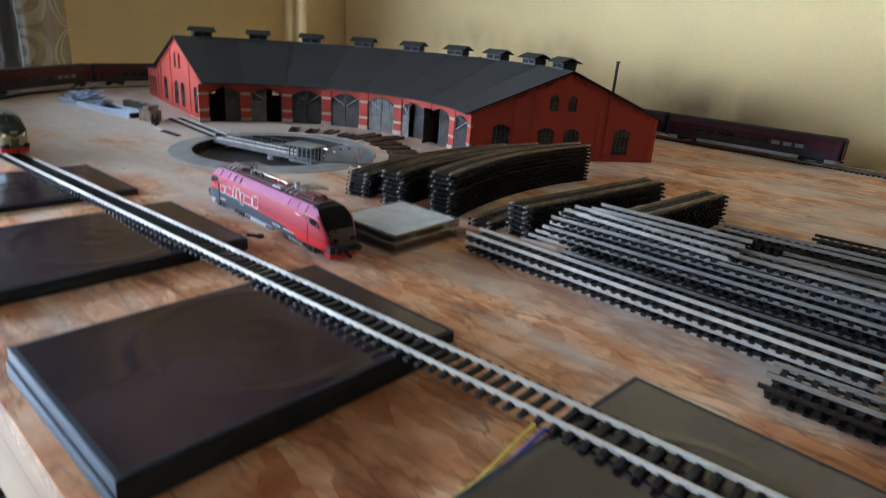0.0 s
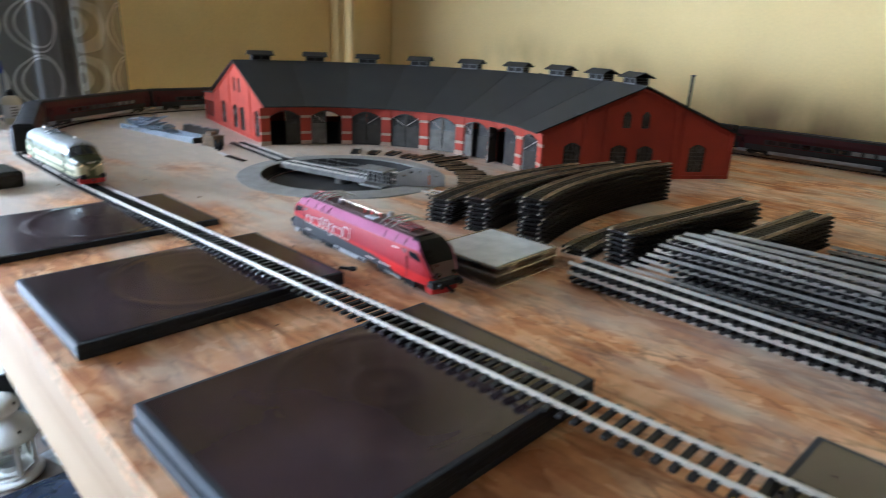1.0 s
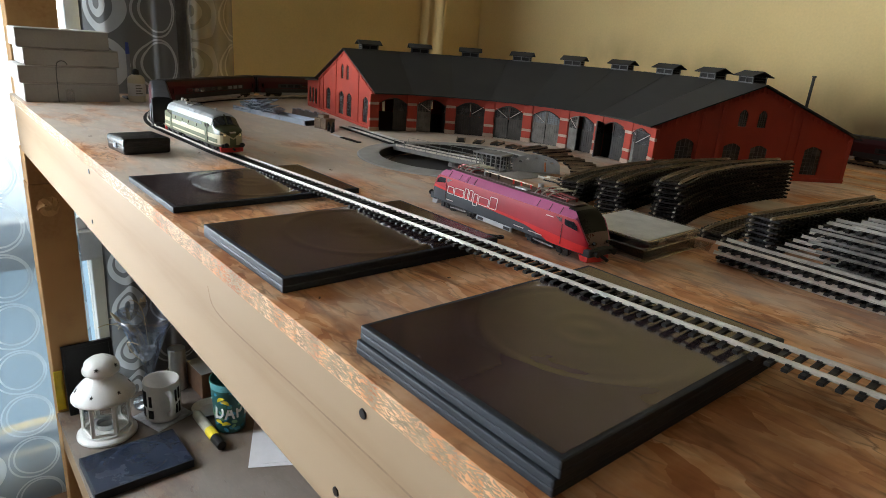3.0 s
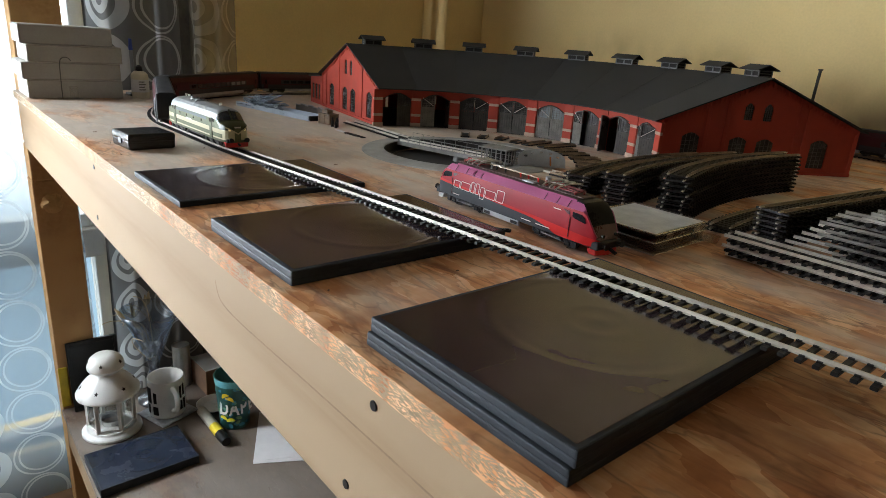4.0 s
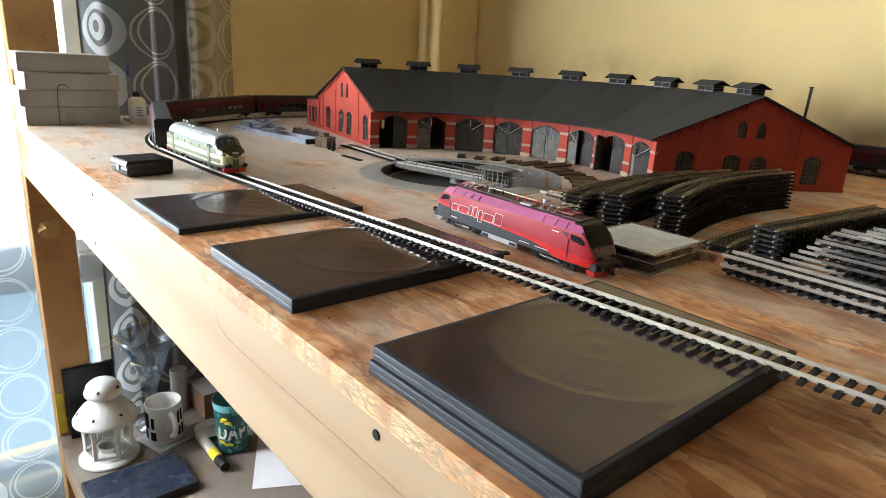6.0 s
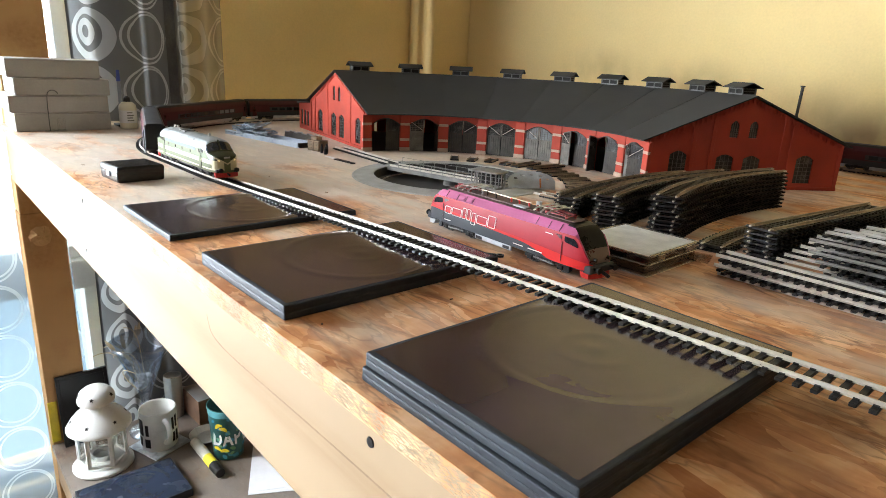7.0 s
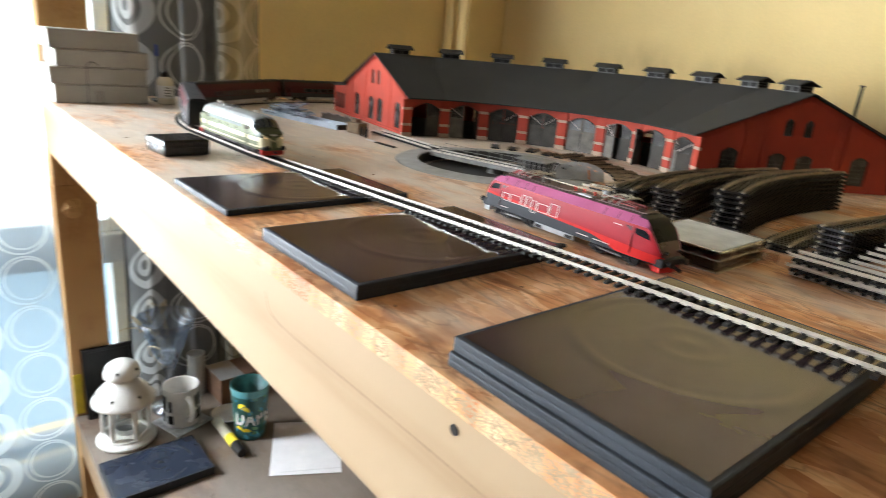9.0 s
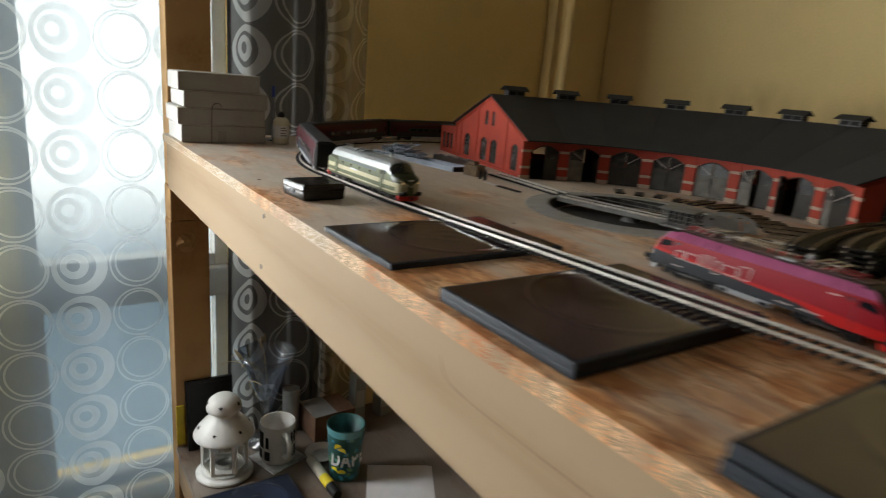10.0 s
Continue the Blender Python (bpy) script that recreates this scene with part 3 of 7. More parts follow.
def hanging(name, y0, y1, z0, z1, x, depth, folds, material, phase=0.0):
    """A curtain in soft folds, the print running along the cloth."""
    bm = bmesh.new()
    uv = bm.loops.layers.uv.new("UVMap")
    n, rows = int(folds * 14), 10
    grid, along = [], []
    s, last = 0.0, None
    for k in range(n + 1):
        a = k / n
        y = y0 + (y1 - y0) * a
        ph = 2 * math.pi * folds * (a + 0.03 * math.sin(9 * a + phase)) + phase
        xx = x + depth * math.sin(ph) + 0.3 * depth * math.sin(2.3 * ph)
        if last:
            s += math.hypot(y - last[0], xx - last[1])
        last = (y, xx)
        along.append(s)
        grid.append([bm.verts.new((x + (xx - x) * (0.6 + 0.4 * (1 - r / rows)), y + 0.01 * math.sin(3 * r / rows + a * 9), z0 + (z1 - z0) * r / rows)) for r in range(rows + 1)])
    for k in range(n):
        for r in range(rows):
            f = bm.faces.new((grid[k][r], grid[k + 1][r], grid[k + 1][r + 1], grid[k][r + 1]))
            f.smooth = True
            for loop, (kk, rr) in zip(f.loops, ((k, r), (k + 1, r), (k + 1, r + 1), (k, r + 1))):
                loop[uv].uv = (along[kk], z0 + (z1 - z0) * rr / rows)
    return part(name, bm, material)


tagged(hanging("sheer_curtain", -1.80, 0.10, -1.005, 1.3, X_WIN + 0.07, 0.010, 6, M_SHEER), "sheer white curtain printed with pale eccentric rings", "curtain")
tagged(hanging("sheer_curtain", 0.135, 0.345, -0.98, 1.3, X_WIN + 0.085, 0.010, 2, M_SHEER_SHADED, 1.0), "sheer curtain with pale printed rings, in folds, painted in a shaded grey tone", "curtain")
tagged(hanging("sheer_curtain", 0.350, 0.475, -0.98, 1.3, X_WIN + 0.080, 0.012, 2, M_SHEER_PALE, 2.0), "pale sheer curtain edge, ochre light painted in, hanging before the ochre wall", "curtain")
tagged(hanging("drape", 0.14, 0.40, -0.98, 1.3, X_WIN + 0.035, 0.006, 4, M_DRAPE, 0.5), "dark grey drape hanging behind the sheer curtain", "curtain")

# ---- workbench: timber frame with strand board tops ----
BENCH_X0, BENCH_X1, BENCH_Y1 = -1.44, 1.3, 1.215
TT_X, TT_Y, PIT_R = -0.594, 0.431, 0.1115


def bench():
    b = thing("workbench", "home-made pine workbench topped with strand board", "table", pose(0, 0, 0))
    ring = [(TT_X + PIT_R * math.cos(2 * math.pi * k / 64), TT_Y + PIT_R * math.sin(2 * math.pi * k / 64)) for k in range(64)]
    flat = Matrix(((1, 0, 0, 0), (0, 0, 1, 0), (0, -1, 0, 0), (0, 0, 0, 1)))
    bm = plate(bmesh.new(), [(BENCH_X0, -0.006), (BENCH_X1, -0.006), (BENCH_X1, BENCH_Y1), (BENCH_X0, BENCH_Y1)], [ring], 0.014, flat)
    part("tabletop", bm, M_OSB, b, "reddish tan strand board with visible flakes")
    # frayed front edge of the board: torn fibres
    rnd = random.Random(4)
    vs, fs = [], []
    for k in range(11000):
        x, ln, h = rnd.uniform(BENCH_X0, 0.35), rnd.uniform(0.0008, 0.006), rnd.uniform(0.0002, 0.0007)
        z, out, sl = rnd.uniform(-0.0135, -0.0004 - h), rnd.uniform(0.00005, 0.00022), rnd.uniform(-0.5, 0.5)
        n0 = len(vs)
        for px in (0, ln):
            for py, pz in ((-0.0055, 0), (-0.006 - out, 0), (-0.006 - out * 0.6, h), (-0.0055, h)):
                vs.append((x + px, py, min(-0.0002, max(-0.0139, z + pz + sl * px))))
        fs += [tuple(n0 + q for q in f) for f in ((0, 1, 2, 3), (7, 6, 5, 4), (0, 4, 5, 1), (1, 5, 6, 2), (2, 6, 7, 3))]
    me = bpy.data.meshes.new("frayed_edge")
    me.from_pydata(vs, [], fs)
    me.materials.append(M_OSB_EDGE)
    fray = new("frayed_edge", me)
    fray.parent = b
    tagged(fray, "torn fibrous board edge", kind="stuff")
    part("front_rail", cube(BENCH_X0 + 0.005, BENCH_X1, 0.0, 0.042, -0.112, -0.0142, 0.003), M_PINE, b, "pale planed pine plank with knots")
    part("back_rail", cube(BENCH_X0 + 0.005, BENCH_X1, BENCH_Y1 - 0.045, BENCH_Y1, -0.112, -0.0142, 0.003), M_PINE, b)
    part("cross_rail", cube(-1.500, -1.437, 0.004, BENCH_Y1, -0.185, -0.1125, 0.003), M_POST, b)
    for x in (-0.5, 0.4):
        part("cross_rail", cube(x, x + 0.045, 0.0425, BENCH_Y1 - 0.0455, -0.112, -0.0142, 0.003), M_PINE, b)
    part("post", cube(-1.503, -1.441, 0.006, 0.093, -0.112, 1.2, 0.003), M_POST, b, "upright pine post rising past the tabletop")
    part("post", cube(-1.500, -1.440, 0.003, 0.082, Z_FLOOR, -0.1855, 0.003), M_POST, b, "pine leg with a large knot")
    part("post", cube(-1.500, -1.440, BENCH_Y1 - 0.09, BENCH_Y1, Z_FLOOR, -0.1855, 0.003), M_POST, b)
    part("post", cube(1.2, 1.26, 0.045, 0.13, Z_FLOOR, -0.1125, 0.003), M_POST, b)
    part("lower_shelf", cube(-1.44, 1.2, 0.0, 0.95, -0.744, -0.73), M_OSB_LOW, b, "dark grey-brown strand board shelf")
    part("shelf_rail", cube(-1.44, 1.2, 0.004, 0.042, -0.83, -0.7445, 0.003), M_PINE, b)
    crack = [(-0.383, -0.036), (-0.380, -0.044), (-0.374, -0.0505), (-0.350, -0.0535), (-0.300, -0.0530), (-0.220, -0.0510), (-0.120, -0.0500), (0.02, -0.0520), (0.25, -0.056)]
    tube([(x, 0.0023, z) for x, z in crack], 0.0026, "grain_crack", M_CRACK, b, "brown line along the grain")
    # screw holes and a knot in the front rail
    for x, z in ((-0.161, -0.0285), (-0.186, -0.094), (-0.797, -0.094), (-0.786, -0.0266)):
        bm = bmesh.new()
        lathe(bm, [(0.0, 0.0003), (0.0028, 0.0003), (0.0031, -0.0004)], 14)
        o = part("screw_hole", bm, M_BLACK, b)
        o.matrix_local = pose(x, -0.0004, z, 90, 0, 0)
    bm = bmesh.new()
    lathe(bm, [(0.0, 0.004), (0.009, 0.006), (0.017, 0.003), (0.022, 0.0)], 16)
    wear(bm, 0.004, 160)
    o = part("knot", bm, M_POST, b, "rough broken knot")
    o.matrix_local = pose(-1.440, 0.035, -0.235, 0, 90, 0)



bench()

# ---- flat black disc cases that carry the ramp ----
def disc_case(x, y, z, h, turn, label, layers=1, film=None):
    """Closed plastic disc cases lying flat: rounded tray and lid with a groove between, and a taut film over the disc."""
    c = thing("disc_case", label, "disc case", pose(x, y, z, 0, 0, turn), "black disc cases")
    w, d = 0.1335, 0.188
    step = h / layers
    for k in range(layers):
        a, b = k * step, (k + 1) * step
        mid = a + step * 0.50
        # the upper case of a stack lies a little askew
        sx, sy = (0.0012, 0.0014) if k % 2 else (0.0, 0.0)
        r = min(0.0011, step * 0.13)
        part("tray", cube(-w / 2 + sx, w / 2 + sx, -d / 2 + sy, d / 2 + sy, a, mid, r, 2), M_CASE, c)
        part("seam", cube(-w / 2 + 0.0004 + sx, w / 2 - 0.0004 + sx, -d / 2 + 0.0004 + sy, d / 2 - 0.0004 + sy, mid - r, mid + r), M_CASE, c)
        part("lid", cube(-w / 2 + 0.0001 + sx, w / 2 - 0.0001 + sx, -d / 2 + 0.0001 + sy, d / 2 - 0.0001 + sy, mid - r * 0.55, b - 0.0004, r, 2), M_CASE, c)
    bm = bmesh.new()
    # film: raised over the round disc, with a dimple at its hub, sinking to the rim
    nx, ny = 40, 56
    fw, fd = w / 2 - 0.0032, d / 2 - 0.0034
    grid = []
    for i in range(nx + 1):
        row = []
        for j in range(ny + 1):
            px, py = -fw + 2 * fw * i / nx, -fd + 2 * fd * j / ny
            q = math.hypot(px, py - 0.006)
            ring = 0.00060 * math.exp(-((q - 0.0585) / 0.0030) ** 2) + 0.00012 * math.exp(-((q - 0.049) / 0.0025) ** 2)
            hub = 0.00040 * math.exp(-(q / 0.005) ** 2) + 0.00022 * math.exp(-((q - 0.019) / 0.003) ** 2)
            row.append(bm.verts.new((px + sx, py + sy, h - 0.0002 + ring + hub)))
        grid.append(row)
    for i in range(nx):
        for j in range(ny):
            bm.faces.new((grid[i][j], grid[i + 1][j], grid[i + 1][j + 1], grid[i][j + 1])).smooth = True
    part("film", bm, film or M_CASE_LID, c, "taut glossy clear film showing the disc's round rim")
    return c


disc_case(-0.1080, 0.0972, 0.0, 0.0165, 0.4, "two stacked black plastic disc cases under the ramp", 2)
disc_case(-0.3305, 0.0980, 0.0, 0.0105, 0.6, "glossy black plastic disc case under the ramp")
disc_case(-0.5360, 0.0960, 0.0, 0.0058, 0.8, "thin black plastic disc case under the ramp's foot")
disc_case(0.122, 0.122, 0.0, 0.0225, -2.0, "stack of black plastic disc cases at the ramp's top", 3)

# ---- track ----
PITCH, GAUGE, TIE_L, TIE_W, TIE_H = 0.0078, 0.0175, 0.030, 0.0033, 0.0020


def tie_mesh():
    bm = bmesh.new()
    block(bm, -TIE_W / 2, TIE_W / 2, -TIE_L / 2, TIE_L / 2, 0, TIE_H, 0.0003, 1)
    for s in (-1, 1):
        for e in (-1, 1):
            block(bm, -0.0013, 0.0013, s * GAUGE / 2 + e * 0.0018 - 0.0006, s * GAUGE / 2 + e * 0.0018 + 0.0006, TIE_H - 0.0001, TIE_H + 0.0009)
    me = bpy.data.meshes.new("sleeper")
    bm.to_mesh(me)
    bm.free()
    me.materials.append(M_SLEEPER)
    return me


TIE = tie_mesh()
RAIL_SECTION = [(-0.0011, 0.0), (0.0011, 0.0), (0.0011, 0.0004), (0.0003, 0.0008), (0.0003, 0.0018), (0.00048, 0.0020), (0.00048, 0.0026), (-0.00048, 0.0026), (-0.00048, 0.0020), (-0.0003, 0.0018), (-0.0003, 0.0008), (-0.0011, 0.0004)]


def spot(length, radius, s, off):
    """Where a piece of track lies at s along it, off to its left, and its heading. radius 0: straight along x; else it bends left."""
    if not radius:
        return s, off, 0.0
    a = s / radius
    return (radius - off) * math.sin(a), radius - (radius - off) * math.cos(a), a


def rail_part(length, radius, off, material, parent, over=0.0):
    n = 1 if not radius else 14
    secs = []
    for k in range(n + 1):
        x, y, a = spot(length, radius, -over + (length + 2 * over) * k / n, off)
        secs.append([(x - p * math.sin(a), y + p * math.cos(a), TIE_H + q) for p, q in RAIL_SECTION])
    return part("rail", sweep(bmesh.new(), secs), material, parent)


def track(label, length, radius=0.0, m=None, rails=None, single=True, group="", over=0.0, joiners=False):
    """A length of model track: two rails on black plastic sleepers."""
    t = thing("track_section", label, "model track", m, group)
    for s in (-1, 1):
        rail_part(length, radius, s * GAUGE / 2, rails or M_RAIL, t, over)
    if joiners:
        for s in (-1, 1):
            for at, w in ((0.0, -0.0025), (length, 0.0025)):
                x, y, a = spot(length, radius, at, s * GAUGE / 2)
                bm = block(bmesh.new(), min(w, -w * 1.6), max(w, -w * 1.6), -0.0010, 0.0010, TIE_H, TIE_H + 0.0016, 0.0003, 1, pose(x, y, 0, 0, 0, math.degrees(a)))
                part("rail_joiner", bm, M_RAIL, t)
    n = int(round(length / PITCH))
    if single:
        for k in range(n):
            x, y, a = spot(length, radius, (k + 0.5) * length / n, 0)
            o = new("sleeper", TIE)
            o.parent, o.matrix_basis = t, pose(x, y, 0, 0, 0, math.degrees(a))
    else:
        bm = bmesh.new()
        for k in range(n):
            x, y, a = spot(length, radius, (k + 0.5) * length / n, 0)
            block(bm, -TIE_W / 2, TIE_W / 2, -TIE_L / 2, TIE_L / 2, 0, TIE_H, m=pose(x, y, 0, 0, 0, math.degrees(a)))
        for s in (-1, 1):
            prev = None
            for k in range(n):
                x, y, a = spot(length, radius, (k + 0.5) * length / n, s * 0.006)
                if prev:
                    block(bm, -0.003, 0.003, -0.0008, 0.0008, 0.0002, 0.0012, m=pose((x + prev[0]) / 2, (y + prev[1]) / 2, 0, 0, 0, math.degrees(a)))
                prev = (x, y)
        tagged(part("sleeper_strip", bm, M_SLEEPER, t), kind="stuff")
    return t


# the running line: a gentle ramp along the bench front, then round the end and along the back wall
LINE_Y0, LINE_SLOPE, RAMP, RAMP_X = 0.157, 0.024, 0.0275, -0.757
SECTION = 26 * PITCH


def line_at(x):
    return Vector((x, LINE_Y0 + LINE_SLOPE * x, max(0.0004, RAMP * (x - RAMP_X))))


first = None
for k in range(7):
    a, b = line_at(-0.93 + k * SECTION), line_at(-0.93 + (k + 1) * SECTION)
    d = b - a
    m = pose(*a, 0, -math.degrees(math.asin(d.z / d.length)), math.degrees(math.atan2(d.y, d.x)))
    if first is None:
        first = track("nickel-silver model track on black sleepers, on a ramp", SECTION, m=m, group="running line")
    else:
        copy_thing(first, m)
LOOP_R, END_RUN = 0.4375, 0.145
FOOT = line_at(-0.93)
LOOP_C = Vector((FOOT.x, FOOT.y + LOOP_R, 0))
arc = None
for k in range(6):
    # each piece is laid from its far end, bending left towards the foot of the ramp
    a = radians(270 - (k + 1) * 30)
    m = pose(LOOP_C.x + LOOP_R * math.cos(a), LOOP_C.y + LOOP_R * math.sin(a) + (END_RUN if k > 2 else 0.0), 0.0004, 0, 0, math.degrees(a) + 90)
    arc = track("curved model track round the bench end", LOOP_R * math.pi / 6, LOOP_R, m, single=False, group="running line") if arc is None else copy_thing(arc, m)
track("short straight model track along the bench end", END_RUN, 0.0, pose(FOOT.x - LOOP_R, LOOP_C.y + END_RUN, 0.0004, 0, 0, -90), single=False, group="running line")
back = None
for k in range(9):
    m = pose(-0.93 + k * SECTION, LOOP_C.y + LOOP_R + END_RUN, 0.0004)
    back = track("straight model track along the back wall", SECTION, 0.0, m, single=False, group="running line", rails=M_RAIL_OLD) if back is None else copy_thing(back, m)

# ---- roundhouse ----
HUB, STALLS, A_LEFT, A_STEP = Vector((-0.576, 0.4082, 0)), 8, 169.5, -14.19
R_IN, R_RIDGE, R_OUT, Z_EAVE, Z_RIDGE = 0.282, 0.430, 0.582, 0.0667, 0.130


def polar(r, deg, z=0.0):
    return Vector((HUB.x + r * math.cos(radians(deg)), HUB.y + r * math.sin(radians(deg)), z))


def facing(p, q, z=0.0):
    """A frame whose x runs from p to q and whose y points away to the left of it."""
    d = (q - p).normalized()
    return Matrix(((d.x, -d.y, 0, p.x), (d.y, d.x, 0, p.y), (0, 0, 1, z), (0, 0, 0, 1)))


def window_part(parent, frame_m, x0, x1, z0, zs, rise, material=None, bars=3, rows=6):
    """An arched iron window set in a wall opening: dark pane and a lattice of bars."""
    bm = bmesh.new()
    plate(bm, arch(x0 + 0.0001, x1 - 0.0001, z0 + 0.0001, zs, rise - 0.0001), [], 0.0006, frame_m @ Matrix.Translation((0, 0.0016, 0)))
    w = part("window", bm, M_WINDARK, parent)
    bm = bmesh.new()
    for k in range(1, bars + 1):
        x = x0 + (x1 - x0) * k / (bars + 1)
        block(bm, x - 0.0003, x + 0.0003, 0.0009, 0.0015, z0, zs + rise * math.sin(math.pi * k / (bars + 1)), m=frame_m)
    for k in range(1, rows):
        z = z0 + (zs - z0) * k / rows
        block(bm, x0, x1, 0.0010, 0.0014, z - 0.0002, z + 0.0002, m=frame_m)
    part("lattice", bm, material or M_IRON, w)


def door_leaf(parent, hinge, width, height, turn, material, mirror, pane, brace):
    """One plank gate leaf with a glazed top following the arch, hung at hinge and swung by turn degrees; brace 1: a pale strut across the glass."""
    s = -1 if mirror else 1
    span = lambda a, b: (min(s * a, s * b), max(s * a, s * b))
    head = lambda x: height * (0.90 + 0.10 * math.sin(math.pi / 2 * min(1.0, x / width)))
    sill = height * 0.60
    bm = bmesh.new()
    n = 6
    for k in range(n):
        block(bm, *span(width * k / n, width * (k + 1) / n - 0.0003), 0, 0.0014, 0, sill)
    block(bm, *span(0, width), -0.0005, 0.0017, sill - 0.001, sill + 0.0012)
    block(bm, *span(0, width), -0.0005, 0.0017, 0.001, 0.005)
    for x in (0.0, width - 0.0020):
        block(bm, *span(x, x + 0.0020), -0.0004, 0.0016, sill, head(x + 0.001))
    for k in range(6):
        u, v = width * k / 6, width * (k + 1) / 6
        sweep(bm, [[(s * x, y, z) for y, z in ((-0.0004, head(x) - 0.0016), (0.0016, head(x) - 0.0016), (0.0016, head(x)), (-0.0004, head(x)))] for x in (u, v)])
    leaf = part("gate_leaf", bm, material, parent, "plank gate leaf with glazed top")
    leaf.matrix_local = hinge @ pose(0, 0, 0, 0, 0, turn)
    bm = bmesh.new()
    for k in range(1, 5):
        x = width * k / 5
        block(bm, *span(x - 0.0002, x + 0.0002), 0.0002, 0.0008, sill, head(x) - 0.001)
    for k in range(1, 5):
        z = sill + (height * 0.93 - sill) * k / 5
        block(bm, *span(0.001, width - 0.001), 0.0003, 0.0007, z - 0.0002, z + 0.0002)
    part("glazing_bar", bm, material, leaf)
    ring = [(s * 0.001, sill), (s * (width - 0.001), sill)] + [(s * (width - 0.001) * (1 - k / 5) + s * 0.001 * k / 5, head(width * (1 - k / 5)) - 0.001) for k in range(6)]
    part("glass", plate(bmesh.new(), ring, [], 0.0003, Matrix.Translation((0, 0.0010, 0))), pane, leaf)
    if brace:
        part("brace", rod(bmesh.new(), (s * 0.0025, -0.0009, height * 0.90), (s * (width - 0.0025), -0.0009, height * 0.66), 0.0005, 6), M_LETTER, leaf, "pale diagonal strut")


def gable(parent, p, q, flip, name, windows, uppers):
    """A brick end wall from the inner corner p to the outer corner q, with pilasters, a stepped cornice and arched windows."""
    L = (q - p).length
    mid = L * (R_RIDGE - R_IN) / (R_OUT - R_IN)
    m = facing(p, q)
    if flip:
        m = facing(q, p)
    fx = (lambda x: L - x) if flip else (lambda x: x)
    span = lambda a, b: (min(fx(a), fx(b)), max(fx(a), fx(b)))
    outer = [(0, 0), (L, 0), (L, Z_EAVE), (fx(mid), Z_RIDGE - 0.001), (0, Z_EAVE)]
    holes = []
    for (a, b, z0, zs, rise) in windows + uppers:
        a, b = span(a, b)
        holes.append(arch(a, b, z0, zs, rise))
    bm = plate(bmesh.new(), outer, holes, 0.0032, m)
    g = part("end_wall", bm, M_BRICK, parent, "red brick end wall with arched windows")
    for (a, b, z0, zs, rise) in windows + uppers:
        a, b = span(a, b)
        window_part(g, m, a, b, z0, zs, rise)
    cuts = [0.0, 0.064, mid - 0.056, mid + 0.052, L - 0.086, L - 0.007] if not flip else [0.0, 0.072, 0.192, 0.268, L - 0.007]
    for x in cuts:
        a, b = span(x, x + 0.006)
        c = (x + 0.003)
        top = Z_EAVE + (Z_RIDGE - Z_EAVE) * (c / mid if c < mid else (L - c) / (L - mid)) - 0.006
        part("pilaster", block(bmesh.new(), a, b, -0.0014, 0.0002, 0, top, 0.0003, 1, m), M_BRICK, g)
    a, b = span(0, L)
    part("plinth", block(bmesh.new(), a, b, -0.0016, 0.0002, 0, 0.005, 0.0003, 1, m), M_BRICK, g)
    n = 46
    for k in range(n):
        x = L * (k + 0.5) / n
        top = Z_EAVE + (Z_RIDGE - Z_EAVE) * (x / mid if x < mid else (L - x) / (L - mid))
        a, b = span(x - 0.0013, x + 0.0013)
        part("cornice_brick", block(bmesh.new(), a, b, -0.0015, 0.0002, top - 0.0075, top - 0.0018, m=m), M_BRICK, g)


